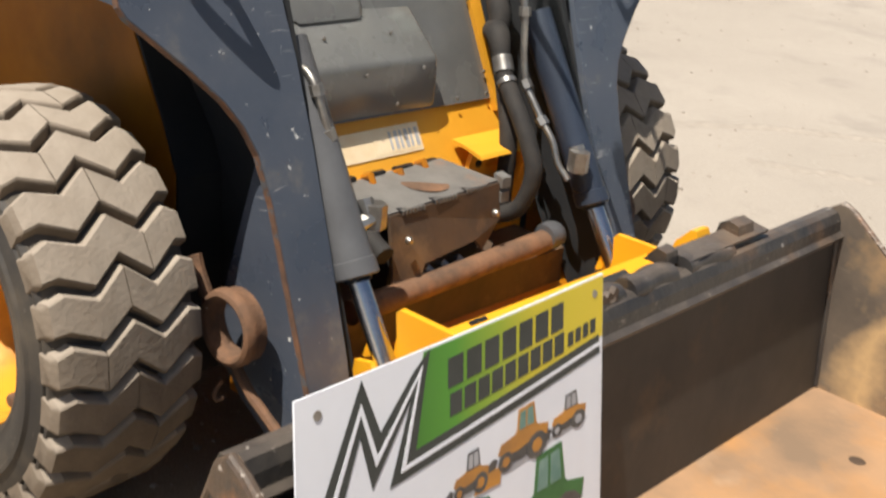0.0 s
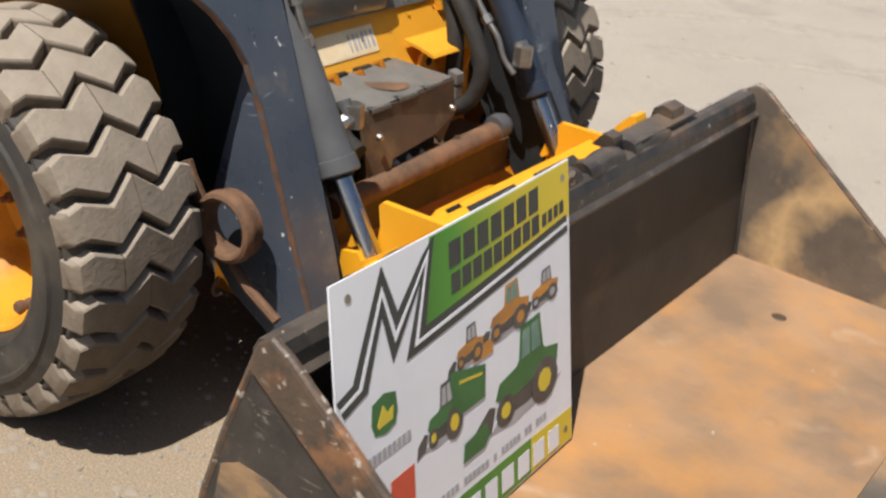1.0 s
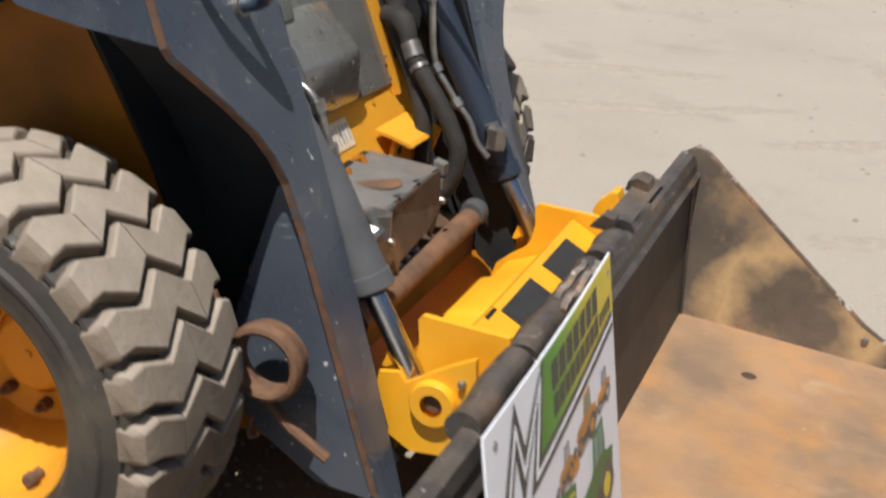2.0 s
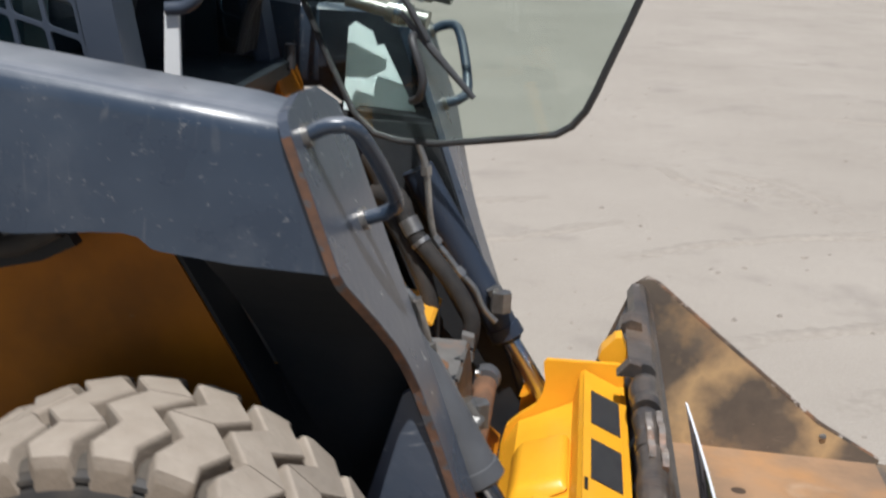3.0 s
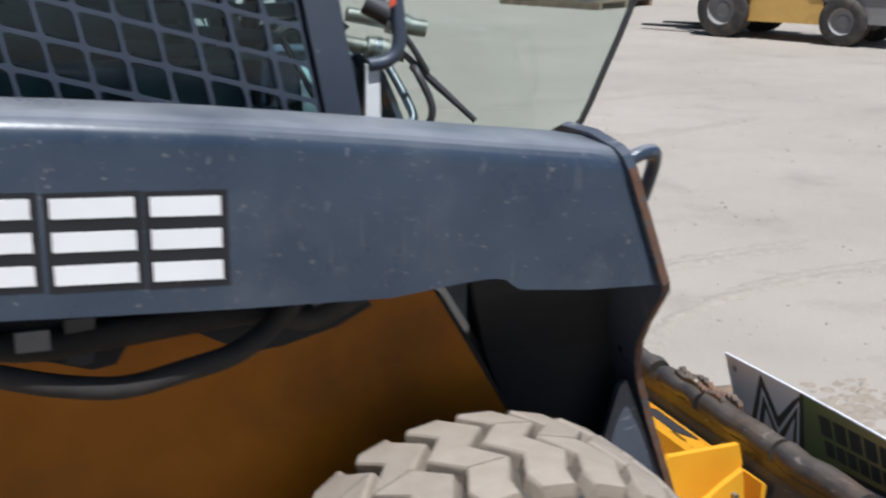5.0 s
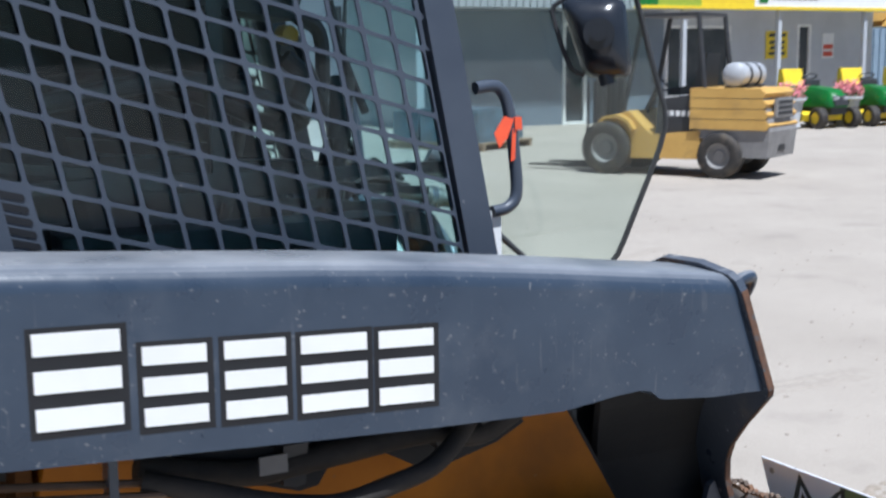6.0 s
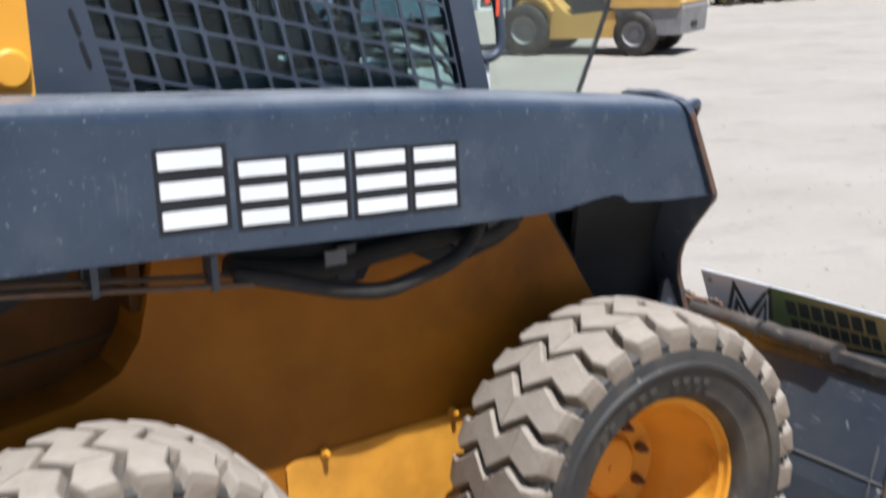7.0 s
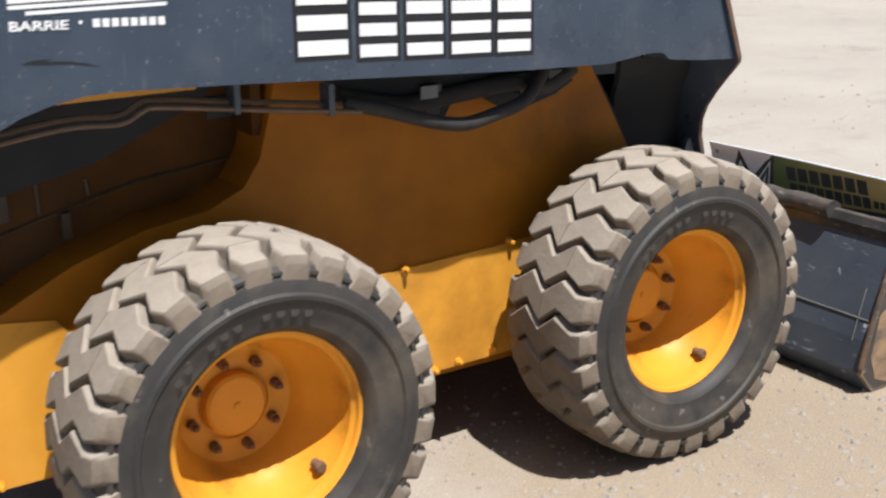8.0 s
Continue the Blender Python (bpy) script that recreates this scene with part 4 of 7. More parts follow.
def lift_arm(s):
    rings = []
    for i, (x, zb, zt) in enumerate(ARM_STATIONS):
        ring = [(x, s * 0.805, zb)]
        for k in range(7):
            a = radians(15 * k)
            ring.append((x, s * (0.765 + 0.04 * math.cos(a)), zt - 0.04 + 0.04 * math.sin(a)))
        ring += [(x, s * 0.66, zt + 0.002), (x, s * 0.638, zt - 0.004), (x, s * 0.625, zt - 0.02), (x, s * 0.625, zb + 0.02), (x, s * 0.64, zb)]
        if i == 0:
            ring = [((PX(z) - 0.05) / 1.105 - 0.006, y - s * 0.020 if abs(y) > 0.7 else y, z) for _, y, z in ring]
        rings.append(ring)
    arm = part("lift_arm", loft(bmesh.new(), rings), GREY, loader, "charcoal boxed lift arm with scratches and dust", smooth=True)

    def plane(y, z, d=0.0):
        return (PX(z) + d * 0.938, s * y, z + d * 0.347)
    outline = [(0.690, 1.303), (0.772, 1.291), (0.790, 1.281), (0.797, 1.260), (0.797, 1.058), (0.787, 1.040), (0.683, 0.950), (0.622, 0.890), (0.588, 0.842), (0.567, 0.790), (0.556, 0.70), (0.553, 0.45), (0.55, 0.20),
               (0.52, 0.13), (0.47, 0.13), (0.447, 0.40), (0.440, 0.60), (0.437, 0.80), (0.440, 0.95), (0.447, 1.03), (0.452, 1.18), (0.472, 1.258), (0.58, 1.298)]
    bm = bmesh.new()
    slab(bm, [plane(y, z) for y, z in outline], 0.016 if s > 0 else -0.016)
    flange = part("front_flange", bm, CHIPPED, arm, "charcoal front plate, chipped, with rusty edges", bevel=0.002, warp=False)
    # flame-cut rusty edge along the outer side
    edge = [(0.7980, 1.260), (0.7975, 1.058), (0.788, 1.039), (0.684, 0.949), (0.623, 0.889), (0.589, 0.841), (0.568, 0.789), (0.557, 0.70), (0.554, 0.45), (0.551, 0.20)]
    bm = bmesh.new()
    for (ya, za), (yb, zb) in zip(edge, edge[1:]):
        p = [plane(ya, za, -0.0155), plane(yb, zb, -0.0155), plane(yb, zb, -0.001), plane(ya, za, -0.001)]
        q = [(x, y + s * 0.002, z) for x, y, z in p]
        for f in ((0, 1, 2, 3),):
            lo = [bm.verts.new(v) for v in p]
            hi = [bm.verts.new(v) for v in q]
            bm.faces.new(lo)
            bm.faces.new(hi[::-1])
            for i in range(4):
                bm.faces.new((lo[i], hi[i], hi[(i + 1) % 4], lo[(i + 1) % 4]))
    part("rusty_edge", bm, RUST_EDGE, arm, warp=False)
    # dark inner web of the drop leg, shade painted in as black, and lit gusset behind the tyre
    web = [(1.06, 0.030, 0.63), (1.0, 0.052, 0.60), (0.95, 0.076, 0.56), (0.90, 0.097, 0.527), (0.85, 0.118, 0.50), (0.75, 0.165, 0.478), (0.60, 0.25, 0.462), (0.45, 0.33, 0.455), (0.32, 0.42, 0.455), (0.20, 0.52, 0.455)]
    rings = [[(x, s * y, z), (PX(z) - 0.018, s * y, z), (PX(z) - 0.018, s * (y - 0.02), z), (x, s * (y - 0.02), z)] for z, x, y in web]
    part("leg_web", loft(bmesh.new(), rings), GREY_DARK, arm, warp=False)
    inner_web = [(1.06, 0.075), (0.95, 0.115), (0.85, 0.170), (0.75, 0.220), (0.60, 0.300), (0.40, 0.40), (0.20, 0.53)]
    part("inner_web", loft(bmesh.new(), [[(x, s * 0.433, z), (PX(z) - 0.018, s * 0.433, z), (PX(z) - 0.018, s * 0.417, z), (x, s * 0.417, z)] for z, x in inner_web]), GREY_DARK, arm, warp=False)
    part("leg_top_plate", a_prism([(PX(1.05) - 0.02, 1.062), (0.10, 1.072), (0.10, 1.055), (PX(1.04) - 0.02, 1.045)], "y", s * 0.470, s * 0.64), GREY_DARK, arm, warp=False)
    gus = [(0.398, 0.778), (0.384, 0.768), (0.326, 0.560), (0.29, 0.44), (0.27, 0.36), (0.36, 0.26), (0.50, 0.18), (0.65, 0.18), (0.535, 0.45)]
    part("gusset", a_prism(gus, "y", s * 0.528, s * 0.544), CHIPPED, arm, "charcoal gusset plate on the leg", bevel=0.002, warp=False)
    # rusty pipe stub used as a tie-down, with a worn inner wall
    pipe = [(0.056, 0.588), (0.056, 0.625), (0.059, 0.634), (0.066, 0.638), (0.074, 0.634), (0.078, 0.625), (0.078, 0.612), (0.074, 0.606), (0.074, 0.588), (0.056, 0.588)]
    part("tie_down_ring", a_revolve([(r, s * d) for r, d in pipe], 36, centre=(0.417, 0, 0.455)), RUST, arm, "rusty pipe ring welded to the leg", smooth=True, warp=False)
    part("edge_rod", a_tube([(0.292, s * 0.612, 0.560), (0.305, s * 0.612, 0.53), (0.347, s * 0.612, 0.474), (0.36, s * 0.600, 0.43), (0.404, s * 0.600, 0.376), (0.470, s * 0.600, 0.32), (0.547, s * 0.600, 0.28)], [0.015, 0.015, 0.014, 0.008, 0.011, 0.011, 0.011], 8), RUST, arm, smooth=True, warp=False)
    part("hook", a_tube([(0.395, s * 0.615, 0.33), (0.398, s * 0.635, 0.312), (0.405, s * 0.635, 0.30), (0.412, s * 0.625, 0.305)], 0.005, 8, smooth=3), RUST, arm, smooth=True, warp=False)
    # grab handle on the flange
    ha, hb = Vector(plane(0.735, 1.248)), Vector(plane(0.578, 1.085))
    n = Vector((0.938, 0, 0.347))
    pts = [ha, ha + n * 0.045 + Vector((0, 0, 0.003)), ha * 0.86 + hb * 0.14 + n * 0.075, hb * 0.86 + ha * 0.14 + n * 0.07, hb + n * 0.045, hb]
    part("grab_handle", a_tube(pts, 0.0125, 12, smooth=5), GREY, arm, smooth=True, warp=False)
    for p in (ha, hb):
        part("handle_boss", a_tube([p - n * 0.002, p + n * 0.010], 0.019, 14), STEEL, arm, smooth=True, warp=False)
    return arm


right_arm = lift_arm(-1)
left_arm = lift_arm(1)
# dark inner plate of the far arm, and a pale plate standing in for glare
inner = part("inner_plate", a_prism([(-0.02, 1.30), (0.17, 1.30), (0.27, 1.03), (0.36, 0.83), (0.14, 0.86), (0.085, 0.98), (0.04, 1.07), (-0.02, 1.11)], "y", 0.606, 0.614), LAMP_BLACK, left_arm, "glossy dark inner plate", bevel=0.002, warp=False)
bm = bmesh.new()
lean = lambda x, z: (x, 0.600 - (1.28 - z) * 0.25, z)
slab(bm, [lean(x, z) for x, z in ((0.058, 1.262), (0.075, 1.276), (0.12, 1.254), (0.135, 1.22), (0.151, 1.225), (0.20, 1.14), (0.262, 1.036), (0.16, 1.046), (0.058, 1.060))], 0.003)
part("bright_patch", bm, GLARE_PALE, left_arm, "pale plate standing in for a bright reflection", warp=False)
# white plain block decals with dark backing on the arm
for x0, x1, z0, z1 in ((-1.043, -0.926, 1.184, 1.324), (-0.897, -0.805, 1.169, 1.288), (-0.779, -0.686, 1.162, 1.282), (-0.662, -0.555, 1.154, 1.275), (-0.535, -0.441, 1.147, 1.268)):
    h = z1 - z0
    x0, x1 = x0 - 0.018, x1 - 0.018
    edge = bmesh.new()
    slab(edge, [(x0 - 0.008, -0.8056, z0 - 0.011), (x1 + 0.010, -0.8056, z0 - 0.016), (x1 + 0.010, -0.8056, z1 + 0.003), (x0 - 0.008, -0.8056, z1 + 0.008)], -0.0012)
    part("decal_backing", edge, DECAL_DARK, right_arm)
    for a, b in ((0.0, 0.23), (0.385, 0.615), (0.77, 1.0)):
        bm = bmesh.new()
        slab(bm, [(x0, -0.8074, z0 + h * a), (x1, -0.8074, z0 + h * a - 0.005), (x1, -0.8074, z0 + h * b - 0.005), (x0, -0.8074, z0 + h * b)], -0.0012)
        part("decal_bar", bm, WHITE, right_arm, "plain white decal bar")
bars_ = [(-1.62, -1.555, 1.365, 1.395), (-1.545, -1.33, 1.388, 1.408), (-1.545, -1.33, 1.362, 1.382), (-1.63, -1.33, 1.335, 1.343), (-1.63, -1.33, 1.324, 1.331), (-1.60, -1.335, 1.312, 1.319)]
bars_ += [(-1.506, -1.500, 1.289, 1.295)]
bars_ += [(-1.480 + 0.018 * k, -1.467 + 0.018 * k, 1.2805 - 0.0008 * k, 1.2965 - 0.0008 * k) for k in range(8)]
for x0, x1, z0, z1 in bars_:
    bm = bmesh.new()
    slab(bm, [(x0, -0.8058, z0), (x1, -0.8058, z0), (x1, -0.8058, z1), (x0, -0.8058, z1)], -0.001)
    part("dealer_decal_bar", bm, WHITE, right_arm)
word = bpy.data.curves.new("word", "FONT")
word.body, word.size, word.extrude, word.offset = "BARRIE", 0.0245, 0.0004, 0.0006
holder = new("word", word)
flat = bpy.data.meshes.new_from_object(holder.evaluated_get(bpy.context.evaluated_depsgraph_get()))
bpy.data.objects.remove(holder)
wide = max(v.co.x for v in flat.vertices)
flat.transform(Matrix.Translation((-1.641, -0.8062, 1.2855)) @ Matrix.Rotation(radians(2.4), 4, "Y") @ Matrix.Rotation(radians(90), 4, "X") @ Matrix.Diagonal((0.112 / wide, 1, 1, 1)))
link_mesh("lettering", flat, WHITE, right_arm, "white town name")
bm = bmesh.new()
slab(bm, [(-1.62, -0.8052, 1.222), (-1.59, -0.8052, 1.218), (-1.53, -0.8052, 1.214), (-1.47, -0.8052, 1.203), (-1.50, -0.8052, 1.214), (-1.535, -0.8052, 1.221), (-1.575, -0.8052, 1.224), (-1.56, -0.8052, 1.228), (-1.60, -0.8052, 1.228)], -0.0006)
part("scuff_mark", bm, DECAL_DARK, right_arm)

# hydraulic lines under the arm
for dy, dz in ((0.0, 0.0), (-0.022, -0.014)):
    part("steel_line", a_tube([(-1.80, -0.67 + dy, 1.050 + dz), (-1.54, -0.69 + dy, 1.088 + dz), (-1.42, -0.70 + dy, 1.086 + dz), (-1.37, -0.70 + dy, 1.106 + dz), (-1.33, -0.70 + dy, 1.110 + dz), (-1.10, -0.70 + dy, 1.078 + dz), (-0.85, -0.70 + dy, 1.044 + dz)],
                              0.0065, 8, smooth=4), LINE, loader, "brown steel hydraulic line", smooth=True, warp=False)
for x, z in ((-1.16, 1.082), (-0.93, 1.052)):
    part("line_clip", a_box(x - 0.007, x + 0.007, -0.730, -0.685, z - 0.020, z + 0.05), GREY, loader, bevel=0.003, warp=False)
part("hose", a_tube([(-0.88, -0.70, 1.050), (-0.80, -0.73, 1.030), (-0.72, -0.74, 1.004), (-0.65, -0.74, 0.983), (-0.565, -0.74, 0.970), (-0.473, -0.74, 0.985), (-0.40, -0.735, 1.000), (-0.34, -0.71, 1.025), (-0.28, -0.68, 1.07)], 0.0175, 12, smooth=5), HOSE, loader, "sagging black hydraulic hose", smooth=True, warp=False)
part("hose", a_tube([(-0.88, -0.66, 1.06), (-0.70, -0.66, 1.020), (-0.55, -0.66, 1.028), (-0.36, -0.66, 1.04), (-0.26, -0.66, 1.02), (-0.17, -0.66, 1.06)], 0.022, 12, smooth=5), HOSE, loader, smooth=True, warp=False)
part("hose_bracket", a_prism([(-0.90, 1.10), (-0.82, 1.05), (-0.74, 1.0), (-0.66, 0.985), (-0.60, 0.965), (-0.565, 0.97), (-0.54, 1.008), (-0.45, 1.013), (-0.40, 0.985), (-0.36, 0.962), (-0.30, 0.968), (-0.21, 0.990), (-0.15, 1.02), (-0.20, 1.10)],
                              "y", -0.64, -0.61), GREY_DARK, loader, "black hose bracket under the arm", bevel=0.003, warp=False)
for x, z in ((-0.62, 0.985), (-0.33, 1.002), (-0.24, 1.015)):
    part("hose_clamp", a_prism([(x - 0.020, z + 0.006), (x + 0.004, z), (x + 0.020, z + 0.004), (x + 0.026, 1.06), (x - 0.018, 1.06)], "y", -0.672, -0.64), PLASTIC, loader, bevel=0.006, warp=False)
part("line_tag", a_box(-0.735, -0.69, -0.762, -0.757, 1.048, 1.078), CYLINDER, loader, bevel=0.002)


def tilt_cylinder(s):
    y = s * 0.392
    r = 0.043 if s < 0 else 0.037
    top, gland, pin = Vector((0.201, y, 0.97)), Vector((0.425, y, 0.578)), Vector((0.558, y, 0.352))
    d = (gland - top).normalized()
    barrel = part("tilt_cylinder", a_tube([top, gland - d * 0.035, gland - d * 0.034, gland - d * 0.004, gland], [r, r, r + 0.003, r + 0.003, r - 0.001], 24), CYLINDER if s < 0 else CYLINDER_SHADED, loader,
                  "grey painted hydraulic tilt cylinder", smooth=True)
    part("rod", a_tube([gland - d * 0.02, pin], 0.0215, 20), CHROME, barrel, "chrome piston rod", smooth=True)
    part("wiper_seal", a_tube([gland, gland + d * 0.008], 0.028, 18), DECAL_DARK, barrel, smooth=True)
    f = gland - d * 0.10 + Vector((0.03, -s * 0.045, 0.02))
    part("port_fitting", a_tube([gland - d * 0.09, f, f - d * 0.04], 0.018, 8), STEEL, barrel, smooth=True)
    part("port_nut", a_tube([f + Vector((0, -s * 0.012, -0.02)), f + Vector((0, -s * 0.012, 0.03))], 0.024, 6), STEEL, barrel)
    if s < 0:
        pts = [(0.255, -0.385, 0.945), (0.311, -0.403, 0.922), (0.354, -0.403, 0.914), (0.384, -0.403, 0.885), (0.397, -0.398, 0.846), (0.409, -0.388, 0.80), (0.42, -0.37, 0.74)]
    else:
        pts = [(0.285, 0.312, 1.03), (0.305, 0.31, 0.97), (0.318, 0.31, 0.865), (0.335, 0.31, 0.801), (0.363, 0.31, 0.766), (0.396, 0.31, 0.726), (0.433, 0.31, 0.688), (0.458, 0.31, 0.639), (0.489, 0.315, 0.606)]
    part("steel_pipe", a_tube(pts, 0.0085, 10, smooth=5), STEEL, barrel, smooth=True, warp=False)
    for k in (1, 3, 5):
        p, q = Vector(pts[k]), Vector(pts[k + 1] if k + 1 < len(pts) else pts[k - 1])
        e = (q - p).normalized()
        part("pipe_nut", a_tube([p - e * 0.011, p + e * 0.011], 0.0145, 6), STEEL, barrel, warp=False)
    part("rod_eye", a_revolve([(0.0, y - 0.028), (0.036, y - 0.028), (0.036, y + 0.028), (0, y + 0.028)], 20, centre=tuple((pin.x, 0, pin.z))), CYLINDER, barrel, smooth=True)
    return barrel


tilt_cylinder(-1)
tilt_cylinder(1)
# left-hand hoses between cab and valve
part("hose", a_tube([(0.262, 0.292, 0.862), (0.290, 0.280, 0.818), (0.327, 0.268, 0.778), (0.372, 0.258, 0.730), (0.412, 0.252, 0.675), (0.437, 0.247, 0.615), (0.415, 0.235, 0.53), (0.35, 0.21, 0.49)], 0.0215, 12, smooth=6), HOSE, loader, "thick black hydraulic hose", smooth=True, warp=False)
part("hose", a_tube([(0.17, 0.36, 0.90), (0.225, 0.335, 0.84), (0.285, 0.30, 0.76), (0.33, 0.275, 0.66), (0.34, 0.265, 0.50)], 0.022, 12, smooth=6), HOSE, loader, smooth=True, warp=False)
for p, q in (((0.268, 0.290, 0.854), (0.288, 0.281, 0.823)), ((0.300, 0.2765, 0.807), (0.307, 0.274, 0.799))):
    part("hose_ferrule", a_tube([p, q], 0.0245, 14), STEEL, loader, smooth=True, warp=False)
part("swivel_elbow", a_tube([(0.264, 0.292, 0.860), (0.253, 0.297, 0.882), (0.236, 0.308, 0.898), (0.212, 0.326, 0.902), (0.18, 0.35, 0.895)], [0.021, 0.025, 0.028, 0.029, 0.026], 14), HOSE, loader, smooth=True, warp=False)
part("pivot_elbow", a_tube([(0.205, 0.345, 0.905), (0.195, 0.355, 0.935), (0.175, 0.365, 0.965), (0.15, 0.375, 0.985)], [0.024, 0.029, 0.030, 0.027], 14), HOSE, loader, smooth=True, warp=False)
for dz in (0.0, -0.034):
    part("hose_clip", a_prism([(0.425, 0.640 + dz), (0.452, 0.634 + dz), (0.454, 0.610 + dz), (0.427, 0.614 + dz)], "y", 0.115, 0.145), WORN_PLATE, loader, bevel=0.003, warp=False)

# ---------------------------------------------------------------- quick coupler
pz = lambda x: 0.480 - 0.46 * (x - 0.728)
coupler = part("coupler", a_prism([(0.712, pz(0.712)), (0.806, pz(0.806)), (0.800, pz(0.806) - 0.014), (0.712, pz(0.712) - 0.014)], "y", -0.35, 0.352), YELLOW_NEW, loader, "bright yellow quick coupler frame", bevel=0.003, warp=False)
cpart = lambda name, bm, mat=YELLOW_NEW, label="", **kw: part(name, bm, mat, coupler, label, warp=False, **kw)
cpart("rear_face", a_prism([(0.711, pz(0.712)), (0.698, 0.408), (0.690, 0.400), (0.702, pz(0.712) - 0.010)], "y", -0.35, 0.352), bevel=0.002)
cpart("lower_shelf", a_prism([(0.700, 0.405), (0.690, 0.398), (0.560, 0.335), (0.530, 0.28), (0.53, 0.20), (0.546, 0.20), (0.546, 0.276), (0.572, 0.322), (0.700, 0.390)], "y", -0.35, 0.352), bevel=0.003)
cpart("face_rim", a_prism([(0.802, 0.449), (0.816, 0.443), (0.812, 0.38), (0.80, 0.38)], "y", -0.46, 0.46), bevel=0.002)
for y0, y1 in ((-0.216, -0.030), (0.055, 0.236)):
    bm = a_prism([(0.729, pz(0.729) - 0.002), (0.796, pz(0.796) - 0.002), (0.7975, pz(0.796) + 0.003), (0.7305, pz(0.729) + 0.003)], "y", y0, y1)
    cpart("grip_pad", bm, PAD, "black grip pad")
bm = bmesh.new()
hull = [(0.692, -0.13, 0.402), (0.692, 0.14, 0.402), (0.552, -0.13, 0.332), (0.552, 0.14, 0.332), (0.672, -0.105, 0.424), (0.672, 0.115, 0.424), (0.572, -0.105, 0.388), (0.572, 0.115, 0.388)]
bmesh.ops.convex_hull(bm, input=[bm.verts.new(p) for p in hull])
bmesh.ops.dissolve_limit(bm, angle_limit=radians(4), verts=bm.verts, edges=bm.edges)
cpart("raised_rib", bm, bevel=0.012, smooth=True)
for s in (-1, 1):
    fin = [(0.612, 0.492), (0.620, 0.502), (0.80, 0.504), (0.812, 0.46), (0.80, 0.38), (0.60, 0.25), (0.515, 0.20), (0.517, 0.26), (0.530, 0.318), (0.562, 0.350), (0.598, 0.378), (0.614, 0.408), (0.619, 0.445)]
    y = -0.362 if s < 0 else 0.366
    cpart("fin", a_prism(fin, "y", y - 0.008, y + 0.008), bevel=0.002)
    ear = [(0.600, 0.27), (0.604, 0.34), (0.626, 0.390), (0.665, 0.418), (0.72, 0.456), (0.762, 0.480), (0.772, 0.40), (0.76, 0.29), (0.71, 0.255), (0.65, 0.245)]
    cpart("pin_ear", a_prism(ear, "y", s * 0.428, s * 0.443), bevel=0.002)
    cpart("pin_boss", a_revolve([(0.023, s * 0.462), (0.044, s * 0.462), (0.048, s * 0.456), (0.048, s * 0.43), (0, s * 0.43)], 24, centre=(0.690, 0, 0.368)), smooth=True)
    cpart("pin", a_revolve([(0, s * 0.450), (0.019, s * 0.450), (0.0215, s * 0.446), (0.0215, s * 0.31), (0, s * 0.31)], 18, centre=(0.690, 0, 0.368)), RUST, smooth=True)
    cpart("ear_bolt", a_revolve([(0, s * 0.456), (0.006, s * 0.455), (0.008, s * 0.450), (0.008, s * 0.44), (0, s * 0.44)], 10, centre=(0.742, 0, 0.425)), STEEL, smooth=True)
    # twisted latch tab behind the bucket's top bar
    if s > 0:
        cpart("stop_wedge", a_prism([(0.745, 0.500), (0.752, 0.522), (0.785, 0.558), (0.800, 0.560), (0.835, 0.475), (0.812, 0.450), (0.78, 0.478)], "y", s * 0.40, s * 0.455), bevel=0.006)
    cpart("lower_hook", a_prism([(0.562, 0.388), (0.604, 0.398), (0.642, 0.350), (0.61, 0.22), (0.545, 0.22)], "y", s * 0.412, s * 0.424), bevel=0.004)
    cpart("hook_brace", a_prism([(0.575, 0.45), (0.600, 0.44), (0.62, 0.425), (0.566, 0.386), (0.556, 0.386)], "y", s * 0.385, s * 0.397), bevel=0.002)
cpart("face_slot", a_prism([(0.716, pz(0.716) + 0.001), (0.724, pz(0.724) + 0.001), (0.724, pz(0.724) + 0.003), (0.716, pz(0.716) + 0.003)], "y", -0.275, -0.225), DECAL_DARK)

# ---------------------------------------------------------------- cab
LEAN_X = -0.188
px = lambda x, z: x + LEAN_X * (z - 1.33)
cab = part("cab", a_prism([(-0.12, 1.12), (-0.10, 1.19), (-1.15, 1.19), (-1.15, 1.12)], "y", -0.48, 0.48), CAB_LINING, loader, "charcoal cab with perforated side screens", bevel=0.004)
# roof stays out of view; its front edge reaches forward to shade the opening
part("cab_roof", a_box(-1.20, -0.12, -0.50, 0.50, 1.98, 2.05), CAB_GREY, cab, bevel=0.02)
part("cab_rear_wall", a_prism([(-0.48, 1.19), (0.48, 1.19), (0.48, 1.50), (0.30, 1.50), (0.30, 1.90), (-0.30, 1.90), (-0.30, 1.50), (-0.48, 1.50)], "x", -1.15, -1.12), CAB_LINING, cab)
